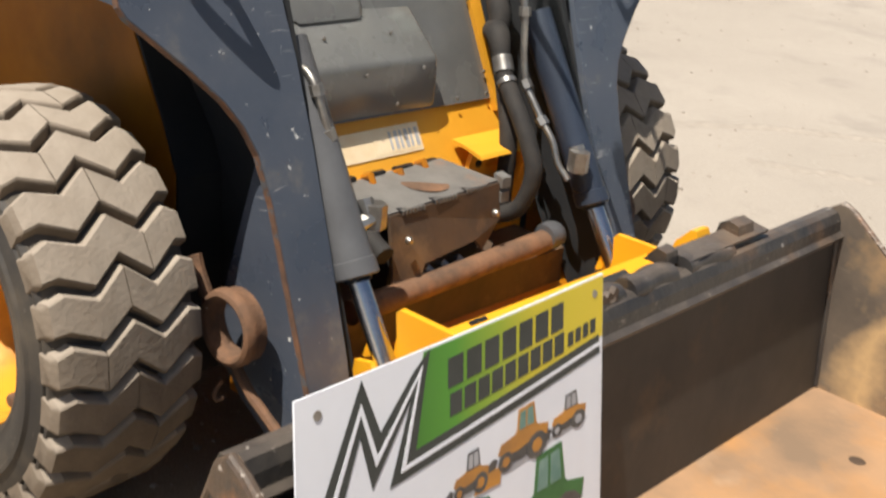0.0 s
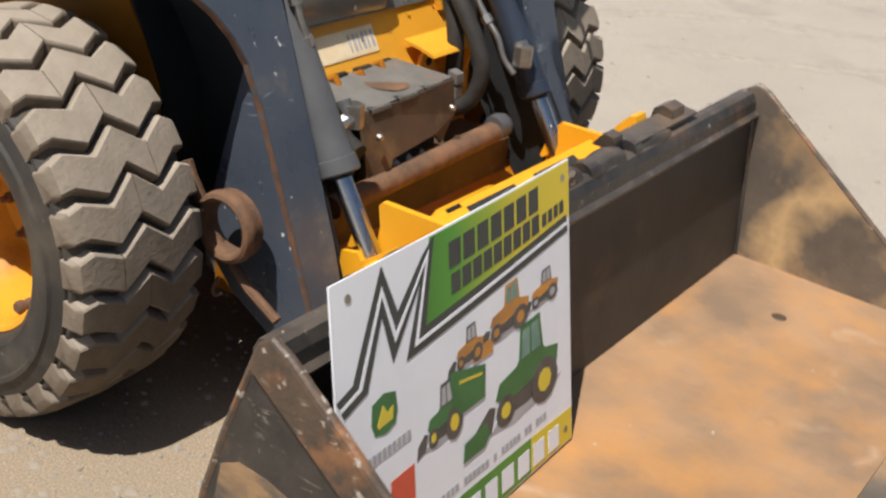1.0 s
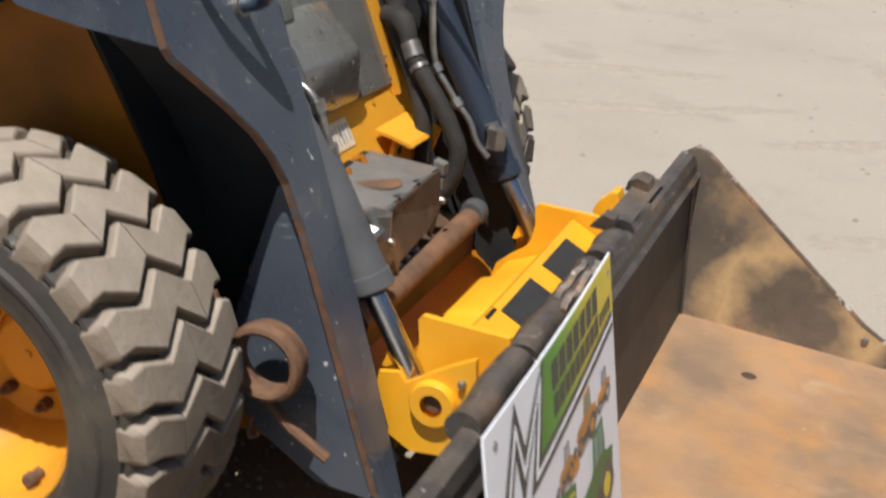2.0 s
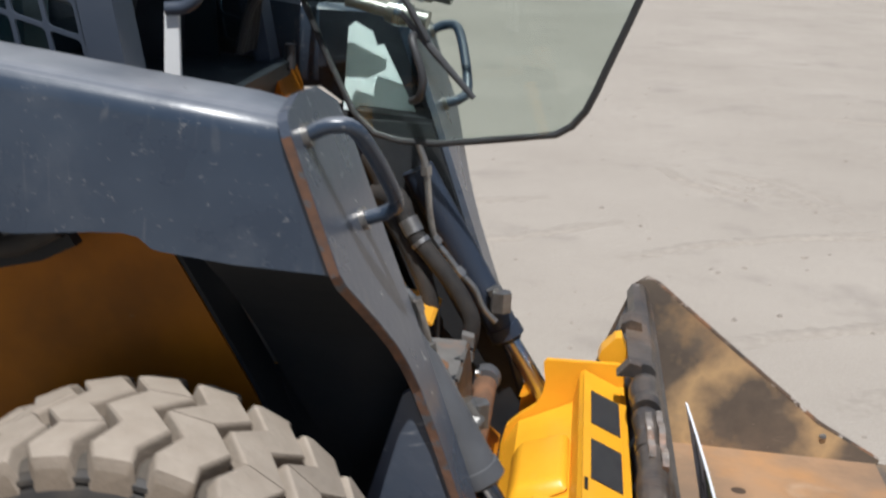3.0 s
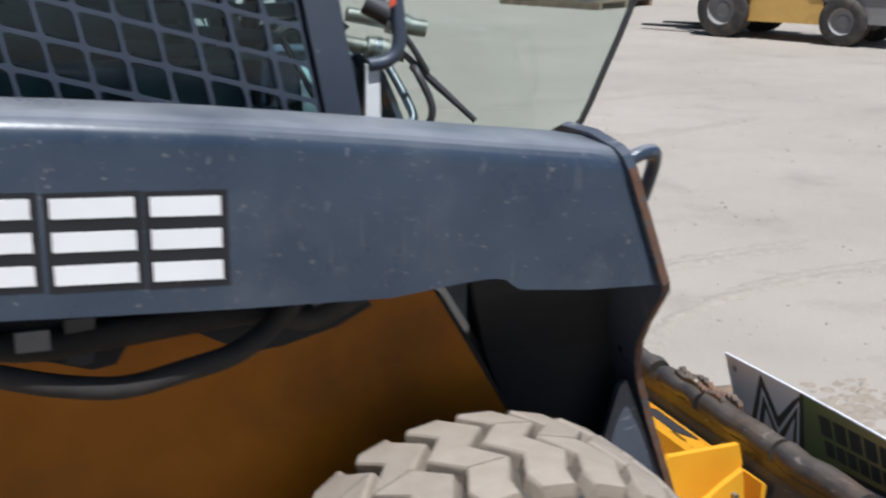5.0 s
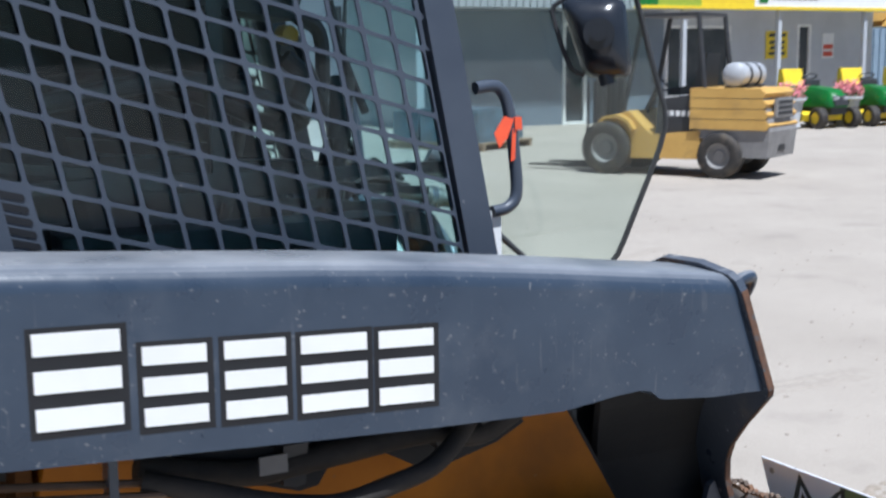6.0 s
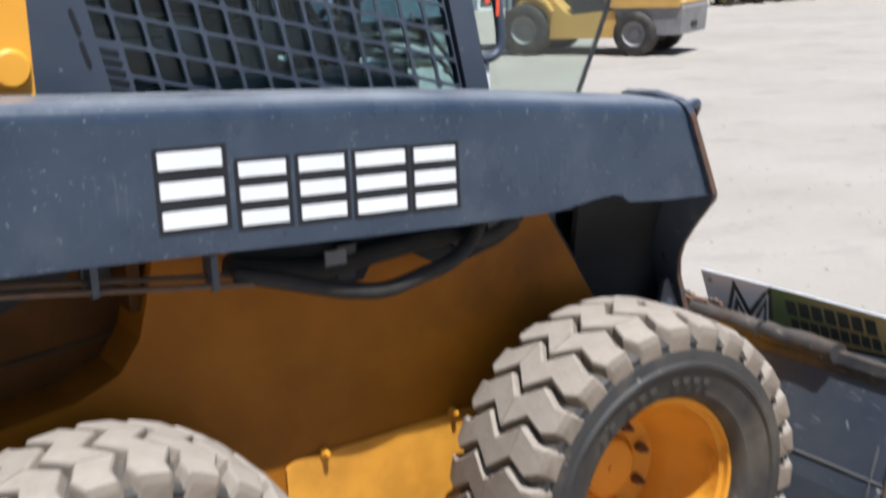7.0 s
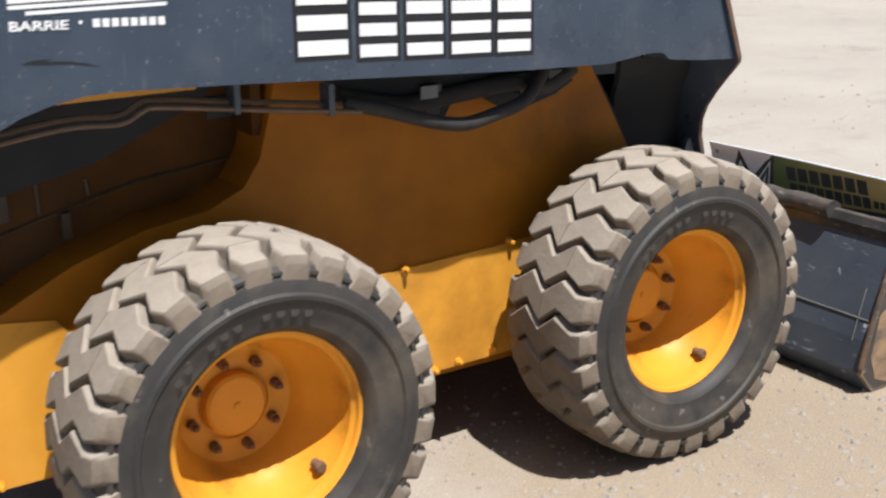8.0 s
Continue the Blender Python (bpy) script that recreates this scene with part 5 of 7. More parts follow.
for s in (-1, 1):
    bm = a_prism([(px(-0.165, 1.15), 1.15), (px(-0.165, 2.0), 2.0), (px(-0.225, 2.0), 2.0), (px(-0.225, 1.15), 1.15)], "y", s * 0.44, s * 0.49)
    part("cab_post", bm, CAB_GREY, cab, bevel=0.006)
    bm = a_prism([(px(-1.018, 1.15), 1.15), (px(-1.018, 2.0), 2.0), (-1.30, 2.0), (-1.20, 1.15)], "y", s * 0.45, s * 0.49)
    part("rear_panel", bm, CAB_GREY, cab, bevel=0.006)
    # punched plate: square holes with round corners on a tilted grid
    bm = bmesh.new()
    ya, yb = s * 0.476, s * 0.482
    ea, eb = Vector((0.0625, -0.0172)), Vector((0.0128, -0.0625))
    node = Vector((-1.029, 1.684))
    for i in range(-2, 14):
        for j in range(-8, 7):
            c = node + ea * (i + 0.5) + eb * (j + 0.5)
            rear, front = -1.042 + 0.197 * (1.485 - c.y), -0.201 + 0.181 * (1.339 - c.y)
            if not (rear - 0.03 < c.x < front + 0.03 and 1.24 < c.y < 2.0):
                continue
            outer = [c + ea * a + eb * b for a, b in ((-0.5, -0.5), (0.5, -0.5), (0.5, 0.5), (-0.5, 0.5))]
            if c.x < -0.985 and c.y < 1.50:
                prism(bm, [tuple(q) for q in outer], "y", ya, yb)
                continue
            k, r = 0.432, 0.32
            inner = [c + ea * a + eb * b for a, b in ((-k, -r), (-0.402, -0.402), (-r, -k), (r, -k), (0.402, -0.402), (k, -r), (k, r), (0.402, 0.402), (r, k), (-r, k), (-0.402, 0.402), (-k, r))]
            oa, ob = [bm.verts.new((q.x, ya, q.y)) for q in outer], [bm.verts.new((q.x, yb, q.y)) for q in outer]
            ia, ib = [bm.verts.new((q.x, ya, q.y)) for q in inner], [bm.verts.new((q.x, yb, q.y)) for q in inner]
            for q in range(4):
                m_ = [3 * q, 3 * q + 1, 3 * q + 2, (3 * q + 3) % 12]
                for o_, n_ in ((oa, ia), (ob, ib)):
                    bm.faces.new((o_[q], n_[m_[0]], n_[m_[1]], n_[m_[2]]))
                    bm.faces.new((o_[q], n_[m_[2]], n_[m_[3]], o_[(q + 1) % 4]))
            for q in range(12):
                bm.faces.new((ia[q], ia[(q + 1) % 12], ib[(q + 1) % 12], ib[q]))
    bmesh.ops.remove_doubles(bm, verts=bm.verts, dist=0.0004)
    bmesh.ops.recalc_face_normals(bm, faces=bm.faces)
    part("side_screen", bm, CAB_GREY, cab, "punched steel side screen with square holes", warp=False)
    # slots at the rear lower corner and in the rear panel
    for k in range(5):
        a = Vector((-1.047 + 0.0052 * k, 1.492 - 0.0205 * k))
        b = a + Vector((0.050, -0.0135))
        part("vent_slot", a_prism([(a.x, a.y - 0.006), (b.x, b.y - 0.006), (b.x + 0.003, b.y), (b.x, b.y + 0.006), (a.x, a.y + 0.006), (a.x - 0.003, a.y)], "y", s * 0.4825, s * 0.4835), DECAL_DARK, cab, warp=False)
    for x, z in ((-1.0765, 1.545), (-1.0625, 1.482), (-1.120, 1.73)):
        part("vent_slot", a_prism([(x - 0.011, z + 0.022), (x - 0.006, z + 0.028), (x - 0.001, z + 0.022), (x + 0.011, z - 0.022), (x + 0.006, z - 0.028), (x + 0.001, z - 0.022)], "y", s * 0.4905, s * 0.4915), DECAL_DARK, cab, warp=False)
    bm = bmesh.new()
    slab(bm, [(px(-1.08, 1.2), s * 0.462, 1.2), (px(-0.23, 1.2), s * 0.462, 1.2), (px(-0.23, 1.97), s * 0.462, 1.97), (px(-1.08, 1.97), s * 0.462, 1.97)], 0.003)
    pane = part("side_window", bm, GLASS_DARK if s < 0 else GLASS, cab, "tinted side window")
    pane.visible_shadow = s < 0
    part("window_rail", a_box(-1.10, -0.24, s * 0.448, s * 0.458, 1.478, 1.50), PLASTIC, cab, bevel=0.003)
    part("window_rail", a_box(-0.70, -0.675, s * 0.448, s * 0.458, 1.5, 1.95), PLASTIC, cab, bevel=0.003)
    # made-up dark panel over most of the far window, to darken the cab's inside
    if s > 0:
        part("side_trim", a_prism([(-1.12, 1.19), (-0.27, 1.19), (-0.29, 1.46), (-0.33, 1.50), (-0.37, 1.97), (-1.20, 1.97)], "y", 0.425, 0.440), CAB_LINING, cab, bevel=0.006)
    # grab bar in front of the post
    g = [(-0.16, s * 0.40, 1.635), (-0.11, s * 0.395, 1.637), (-0.085, s * 0.395, 1.60), (-0.07, s * 0.395, 1.50), (-0.065, s * 0.395, 1.42), (-0.085, s * 0.395, 1.392), (-0.12, s * 0.395, 1.385)]
    part("grab_bar", a_tube(g, 0.0125, 12, smooth=5), CAB_GREY, cab, "grey grab bar beside the cab opening", smooth=True)
    if s < 0:
        part("reflector_strip", a_prism([(-0.124, 1.385), (-0.100, 1.392), (-0.097, 1.22), (-0.127, 1.22)], "y", s * 0.385, s * 0.394), WHITE, cab, "white bracket on the post", bevel=0.002)
    part("post_filler", a_prism([(px(-0.165, 1.15), 1.15), (px(-0.165, 2.0), 2.0), (px(-0.200, 2.0), 2.0), (px(-0.200, 1.15), 1.15)], "y", s * 0.40, s * 0.44), CAB_GREY, cab, bevel=0.006)
# ribbon
bm = bmesh.new()
slab(bm, [(-0.078, -0.410, 1.575), (-0.062, -0.410, 1.575), (-0.060, -0.410, 1.55), (-0.076, -0.410, 1.55)], 0.028)
tape = part("ribbon", bm, ORANGE_TAPE, cab, "orange marking ribbon tied to the grab bar")
bm = bmesh.new()
slab(bm, [(-0.078, -0.408, 1.572), (-0.095, -0.413, 1.535), (-0.115, -0.415, 1.515), (-0.125, -0.413, 1.545), (-0.100, -0.409, 1.578)], 0.0015)
slab(bm, [(-0.080, -0.407, 1.555), (-0.072, -0.407, 1.555), (-0.076, -0.409, 1.49), (-0.086, -0.409, 1.485)], 0.0015)
part("ribbon_tail", bm, ORANGE_TAPE, tape)
# inside of the cab
part("cab_floor", a_box(-1.12, -0.05, -0.44, 0.44, 1.0, 1.05), PLASTIC, cab)
bm = a_prism([(-0.52, 1.22), (-0.50, 1.30), (-0.60, 1.325), (-0.92, 1.30), (-0.96, 1.22)], "y", -0.24, 0.24)
part("seat_cushion", bm, SEAT_CLOTH, cab, "black vinyl seat", bevel=0.02, smooth=True)
bm = a_prism([(-0.90, 1.28), (-0.84, 1.31), (-0.93, 1.70), (-0.98, 1.76), (-1.04, 1.74), (-1.02, 1.50)], "y", -0.23, 0.23)
part("seat_back", bm, SEAT_CLOTH, cab, bevel=0.02, smooth=True)
for s in (-1, 1):
    part("arm_rest", a_prism([(-0.88, 1.46), (-0.50, 1.44), (-0.46, 1.50), (-0.86, 1.53)], "y", s * 0.27, s * 0.34), PLASTIC, cab, bevel=0.012, smooth=True)
    lever = a_tube([(-0.46, s * 0.32, 1.25), (-0.42, s * 0.32, 1.42), (-0.40, s * 0.30, 1.56)], 0.014, 10, smooth=4)
    tube(lever, [(-0.405, s * 0.30, 1.54), (-0.395, s * 0.295, 1.62), (-0.39, s * 0.29, 1.66)], 0.024, 10)
    part("control_lever", lever, PLASTIC, cab, smooth=True)
    part("side_console", a_box(-0.95, -0.35, s * 0.34, s * 0.44, 1.05, 1.40), PLASTIC, cab, bevel=0.02)
part("lap_bar", a_tube([(-0.95, -0.30, 1.62), (-0.70, -0.30, 1.66), (-0.48, -0.26, 1.60), (-0.42, -0.10, 1.56), (-0.42, 0.10, 1.56), (-0.48, 0.26, 1.60), (-0.70, 0.30, 1.66), (-0.95, 0.30, 1.62)], 0.018, 10, smooth=4),
     PLASTIC, cab, smooth=True)
part("instrument_pod", a_prism([(-0.60, 1.80), (-0.42, 1.77), (-0.40, 1.84), (-0.58, 1.90)], "y", -0.22, -0.06), PLASTIC, cab, bevel=0.015, warp=False)
part("pod_knob", a_revolve([(0, -0.256), (0.016, -0.254), (0.020, -0.246), (0.020, -0.215), (0, -0.215)], 14, centre=(-0.445, 0, 1.742)), YELLOW, cab, "yellow knob", smooth=True, warp=False)
for pts, r in (([(-0.575, -0.15, 1.50), (-0.578, -0.15, 1.62), (-0.574, -0.15, 1.74)], 0.014), ([(-0.40, -0.15, 1.74), (-0.37, -0.15, 1.68), (-0.33, -0.15, 1.58), (-0.31, -0.15, 1.50)], 0.011),
               ([(-0.30, -0.10, 1.82), (-0.27, -0.10, 1.70), (-0.22, -0.10, 1.58)], 0.010), ([(-0.44, -0.20, 1.70), (-0.40, -0.20, 1.66), (-0.42, -0.20, 1.60), (-0.45, -0.20, 1.54), (-0.42, -0.20, 1.49)], 0.018),
               ([(-0.22, 0.30, 1.80), (-0.16, 0.30, 1.76), (-0.155, 0.30, 1.64), (-0.17, 0.30, 1.55)], 0.020)):
    part("control_rod", a_tube(pts, r, 8, smooth=4), PLASTIC, cab, smooth=True, warp=False)
for z in (1.488, 1.522):
    part("window_slide", a_prism([(-1.07, z), (-0.25, z - 0.085), (-0.25, z - 0.070), (-1.07, z + 0.016)], "y", -0.456, -0.446), PLASTIC, cab, bevel=0.003, warp=False)
part("monitor_pod", a_box(-0.30, -0.24, 0.30, 0.44, 1.55, 1.75), PLASTIC, cab, bevel=0.012)

# glass door, swung open on its left-hand hinge
HINGE = Vector((-0.074, 0.445, 0))
U = Vector((0.945, -0.327, 0)).normalized()
N = Vector((0.327, 0.945, 0)).normalized()
dp = lambda u, z, d=0.0: HINGE + U * u + N * d + UP * z
dpart = lambda name, bm, mat, **kw: part(name, bm, mat, door, smooth=True, warp=False, **kw)
outline = [(0.715, 1.094), (0.752, 1.117), (0.782, 1.155), (0.802, 1.20), (0.825, 1.26), (0.865, 1.36), (0.898, 1.45), (0.912, 1.51), (0.908, 1.555), (0.867, 1.69), (0.822, 1.857), (0.80, 1.95), (0.05, 1.95), (0.03, 1.60),
           (0.05, 1.35), (0.13, 1.20), (0.20, 1.085), (0.26, 1.04), (0.33, 1.030), (0.429, 1.037), (0.525, 1.055), (0.64, 1.078)]
bm = bmesh.new()
slab(bm, [dp(u, z, -0.002) for u, z in outline], 0.004)
door = part("cab_door", bm, GLASS, loader, "open glass cab door with a black rubber edge", warp=False)
door.visible_shadow = False
dpart("door_seal", a_tube([dp(u, z) for u, z in outline], 0.0085, 8, closed=True), RUBBER_SEAL, label="black rubber edge")
dpart("wiper_arm", a_tube([dp(0.30, 1.42, -0.035), dp(0.36, 1.34, -0.03), dp(0.40, 1.275, -0.02)], 0.008, 8), PLASTIC)
dpart("wiper_blade", a_tube([dp(0.33, 1.33, -0.02), dp(0.42, 1.245, -0.014), dp(0.518, 1.155, -0.012)], [0.007, 0.010, 0.007], 8), PLASTIC)
dpart("door_handle", a_tube([dp(0.365, 1.285, -0.01), dp(0.375, 1.275, -0.05), dp(0.41, 1.20, -0.06), dp(0.40, 1.150, -0.05), dp(0.36, 1.130, -0.01)], 0.0095, 10, smooth=4), PLASTIC)
for k, z in enumerate((1.20, 1.80)):
    dpart("door_hinge", a_tube([dp(0.02, z - 0.03), dp(0.02, z + 0.03)], 0.014, 10), PLASTIC)
dpart("wiper_motor", a_tube([dp(0.25, 1.44, -0.03), dp(0.31, 1.41, -0.03)], 0.028, 12), PLASTIC, bevel=0.005)
# work-light housing by the door edge, tall and tapering, with a round boss on its back
lamp_c = Vector((0.534, 0.097, 1.742))
LA, LB = Vector((0.78, -0.62, 0)), Vector((-0.62, -0.78, 0))
bm = bmesh.new()
rings = []
for d, w, h in ((-0.050, 0.056, 0.084), (-0.034, 0.071, 0.100), (0.0, 0.073, 0.102), (0.026, 0.062, 0.090), (0.044, 0.044, 0.066), (0.050, 0.030, 0.045)):
    rings.append([lamp_c + LA * (a * (1.0 + 1.6 * b) - 0.22 * b) + UP * b + LB * d for a, b in round_rect(w * 2, h * 2, 0.026, 4)])
loft(bm, rings)
lamp = part("work_light", bm, LAMP_BLACK, loader, "glossy black plastic work light housing", smooth=True, warp=False)
frame_pts = [lamp_c + LA * a + UP * b + LB * -0.02 for a, b in ((0.07, 0.125), (-0.03, 0.12), (-0.120, 0.085), (-0.115, 0.03), (-0.080, -0.07), (-0.04, -0.095))]
part("lamp_bracket", a_tube(frame_pts, 0.0065, 8, smooth=3), PLASTIC, lamp, smooth=True, warp=False)
for r, d0, d1 in ((0.040, 0.040, 0.060), (0.020, 0.060, 0.074)):
    part("lamp_boss", a_tube([lamp_c + LB * d0 + UP * 0.01, lamp_c + LB * d1 + UP * 0.01], r, 18), LAMP_BLACK, lamp, bevel=0.003, smooth=True, warp=False)
part("lamp_clamp", a_tube([lamp_c - UP * 0.12 + LA * 0.02, lamp_c - UP * 0.085 + LA * 0.01], 0.022, 10), LAMP_BLACK, lamp, smooth=True, warp=False)

# hydraulic couplers and hoses seen behind the glass
for k, (x, z) in enumerate(((0.20, 1.37), (0.15, 1.31))):
    q = part("hydraulic_coupler", a_tube([(x - 0.12, 0.44, z + 0.035), (x - 0.03, 0.43, z + 0.015), (x - 0.028, 0.43, z + 0.0145), (x + 0.02, 0.425, z + 0.004), (x + 0.022, 0.425, z + 0.003), (x + 0.06, 0.42, z - 0.004)],
                                         [0.018, 0.018, 0.028, 0.028, 0.022, 0.022], 14), STEEL, loader, "bare steel hydraulic coupler", smooth=True)
    part("coupler_sleeve", a_tube([(x - 0.012, 0.4285, z + 0.010), (x + 0.004, 0.427, z + 0.007)], 0.031, 14), CHROME, q, smooth=True)
for k in range(5):
    y = 0.36 + 0.03 * k
    part("hose", a_tube([(0.05 - 0.03 * k, y, 1.36 + 0.015 * k), (-0.06, y - 0.02, 1.39 + 0.02 * k), (-0.15, y - 0.06, 1.34 + 0.03 * k), (-0.18, y - 0.09, 1.22)], 0.011, 8, smooth=5), HOSE, loader, smooth=True)
part("coupler_bracket", a_prism([(-0.10, 1.33), (0.06, 1.33), (0.10, 1.37), (0.02, 1.43), (-0.10, 1.40)], "y", 0.485, 0.50), GREY_DARK, loader, bevel=0.004)

# ---------------------------------------------------------------- bucket
bucket = thing("bucket", "worn black loader bucket with a rusty floor, resting on the gravel", "bucket", at=(0.8, 0, 0))
OFF = Matrix.Translation((-0.8, 0, 0))


def bpart(name, bm, mat, label="", parent=None, **kw):
    if parent is None:
        ob = part(name, bm, mat, bucket, label, **kw)
        ob.matrix_basis = OFF
        return ob
    return part(name, bm, mat, parent, label, **kw)


BX, BTOP, LIP = 0.755, 0.575, 1.44
bpart("floor_plate", a_prism([(0.70, 0.012), (LIP, 0.002), (LIP, 0.018), (BX - 0.01, 0.032), (0.70, 0.032)], "y", -0.975, 0.975), BUCKET_FLOOR, "rusty polished floor plate", bevel=0.001)
bpart("cutting_edge", a_prism([(LIP - 0.06, 0.018), (LIP + 0.13, 0.004), (LIP + 0.14, 0.0), (LIP - 0.06, 0.0)], "y", -0.99, 0.99), BUCKET_SIDE, "worn steel cutting edge", bevel=0.001)
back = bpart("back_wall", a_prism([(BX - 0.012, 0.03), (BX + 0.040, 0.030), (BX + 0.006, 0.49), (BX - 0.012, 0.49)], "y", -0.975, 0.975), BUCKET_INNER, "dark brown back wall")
bpart("lip_step", a_prism([(BX - 0.014, 0.485), (BX + 0.020, 0.488), (BX + 0.024, 0.498), (BX + 0.012, 0.508), (BX - 0.014, 0.508)], "y", -0.975, 0.975), BUCKET_BLACK, bevel=0.003)
bm = bmesh.new()
prism(bm, [(0.712, 0.50), (BX + 0.012, 0.508), (BX + 0.008, 0.535), (0.752, 0.556), (0.738, 0.562), (0.72, 0.56), (0.708, 0.535)], "y", -0.974, 0.974)
top = bpart("top_beam", bm, BUCKET_BLACK, "scuffed black top beam", bevel=0.006)
# outside of the back
bpart("back_panel", a_prism([(0.714, 0.505), (0.726, 0.505), (0.680, 0.355), (0.638, 0.21), (0.620, 0.10), (0.66, 0.02), (0.70, 0.012), (0.70, 0.0), (0.65, 0.004), (0.608, 0.09), (0.626, 0.21), (0.668, 0.355)], "y", -0.975, 0.975), BUCKET_BACK, "scratched blue-black back panel", bevel=0.002)
for z, x in ((0.27, 0.643),):
    bpart("weld_line", a_tube([(x, -0.975, z), (x - 0.001, -0.60, z + 0.002), (x, -0.5, z)], 0.0028, 6), WORN_PLATE)
bpart("weld_line", a_tube([(0.623, -0.93, 0.20), (0.644, -0.93, 0.28), (0.668, -0.93, 0.36)], 0.0022, 6), WORN_PLATE)
SIDE = [(0.624, 0.21), (0.666, 0.355), (0.733, 0.548), (0.743, 0.570), (0.762, 0.578), (0.788, 0.563), (1.05, 0.345), (1.27, 0.165), (LIP + 0.01, 0.03), (LIP, 0.0), (0.66, 0.0), (0.606, 0.09)]
for s in (-1, 1):
    bpart("side_plate", a_prism(SIDE, "y", s * 0.975, s * 0.990), BUCKET_SIDE, "side plate with rust and bare steel patches", bevel=0.002)
    wear = [(0.737, 0.556), (0.762, 0.580), (0.789, 0.565), (1.05, 0.348), (1.27, 0.168), (LIP, 0.035), (LIP - 0.10, 0.035), (1.22, 0.13), (1.03, 0.27), (0.80, 0.455), (0.725, 0.515)]
    bpart("wear_strip", a_prism(wear, "y", s * 0.990, s * 1.000), BUCKET_RIM, "scraped strip with rust and bright scars", bevel=0.002)
    patch = [(0.640, 0.16), (0.662, 0.290), (0.70, 0.312), (0.76, 0.308), (0.83, 0.285), (0.90, 0.245), (0.98, 0.215), (1.04, 0.165), (1.12, 0.135), (1.20, 0.085), (1.28, 0.03), (0.72, 0.022), (0.665, 0.05)]
    film = [(x + (0.006 if x < 0.75 else 0.0), z - 0.002) for x, z in SIDE if z > 0.01] + [(LIP - 0.05, 0.012), (0.665, 0.012)]
    film = sorted(film, key=lambda q: math.atan2(q[1] - 0.22, q[0] - 0.88))
    bpart("paint_film", a_prism(film, "y", s * 0.990, s * 0.9905), BUCKET_BLACK, "scratched dark paint on the side")
    bpart("bare_patch", a_prism(patch, "y", s * 0.990, s * 0.9915), BARE_RUST, "worn patch of bare rusty steel", bevel=0.0005)
    bpart("edge_bead", a_tube([(0.606, s * 0.985, 0.12), (0.624, s * 0.985, 0.21), (0.666, s * 0.985, 0.355), (0.735, s * 0.985, 0.555), (0.760, s * 0.985, 0.577), (0.79, s * 0.985, 0.562), (1.05, s * 0.985, 0.347), (1.27, s * 0.985, 0.167), (LIP, s * 0.985, 0.033)], 0.009, 8), BUCKET_RIM, smooth=True)
    bpart("corner_bead", a_tube([(BX + 0.040, s * 0.970, 0.04), (BX + 0.008, s * 0.970, 0.48)], 0.008, 6), BUCKET_BLACK, smooth=True)
bpart("weld_spot", a_revolve([(0, 0.966), (0.009, 0.967), (0.011, 0.975), (0, 0.975)], 10, centre=(1.287, 0, 0.121)), WORN_PLATE, smooth=True)
# worn pieces along the top: heavy bar segments, torn ends and a doubler plate
for y0, y1, r in ((-0.74, -0.47, 0.031), (-0.45, -0.17, 0.030), (-0.15, 0.03, 0.027), (0.06, 0.22, 0.030), (0.265, 0.46, 0.029)):
    n = 9
    pts, rad = [], []
    for i in range(n):
        t = i / (n - 1)
        pts.append((0.722 + 0.003 * math.sin(7 * t + y0 * 9), y0 + (y1 - y0) * t, 0.555 + 0.003 * math.sin(11 * t + y0 * 5)))
        rad.append(r * (0.95 if i in (0, n - 1) else 1.0 + 0.02 * math.sin(17 * t + 3 * y0)))
    bpart("top_bar", a_tube(pts, rad, 16), BUCKET_BLACK, "dented black bar on the top edge", smooth=True)
for x, y0, y1, z0, tilt in ((0.714, -0.235, -0.030, 0.590, 0.004), (0.736, -0.270, -0.010, 0.588, 0.007)):
    teeth = [(y0 + (y1 - y0) * k / 26, z0 + tilt * math.sin(k * 0.5) + (0.006 if k % 2 else -0.003)) for k in range(27)]
    bm = a_prism(teeth + [(y1, 0.562), (y0, 0.562)], "x", x, x + 0.012)
    bpart("torn_strip", bm, BUCKET_RIM, "torn saw-edged steel strip", bevel=0.001)
bpart("doubler_plate", a_prism([(0.690, 0.577), (0.738, 0.571), (0.742, 0.580), (0.69, 0.588)], "y", 0.27, 0.62), BUCKET_BLACK, bevel=0.003)
bpart("stop_block", a_prism([(0.675, 0.575), (0.73, 0.575), (0.725, 0.605), (0.70, 0.612), (0.68, 0.60)], "y", 0.50, 0.57), BUCKET_BLACK, bevel=0.006)
bpart("stop_block", a_prism([(0.665, 0.57), (0.72, 0.57), (0.715, 0.60), (0.69, 0.605)], "y", 0.215, 0.26), BUCKET_BLACK, bevel=0.006)
for x, y, r in ((1.03, 0.70, 0.021), (1.20, 0.20, 0.018), (1.12, -0.45, 0.022), (1.33, 0.55, 0.016)):
    bpart("floor_dent", a_revolve([(0, 0.002), (r * 0.5, 0.0035), (r, 0.001), (r * 1.1, -0.002), (0, -0.002)], 16, axis="z", centre=(x, y, 0.0252 - (x - 1.0) * 0.018)), BROWN_STEEL if y > 0.65 else BUCKET_FLOOR, smooth=True)

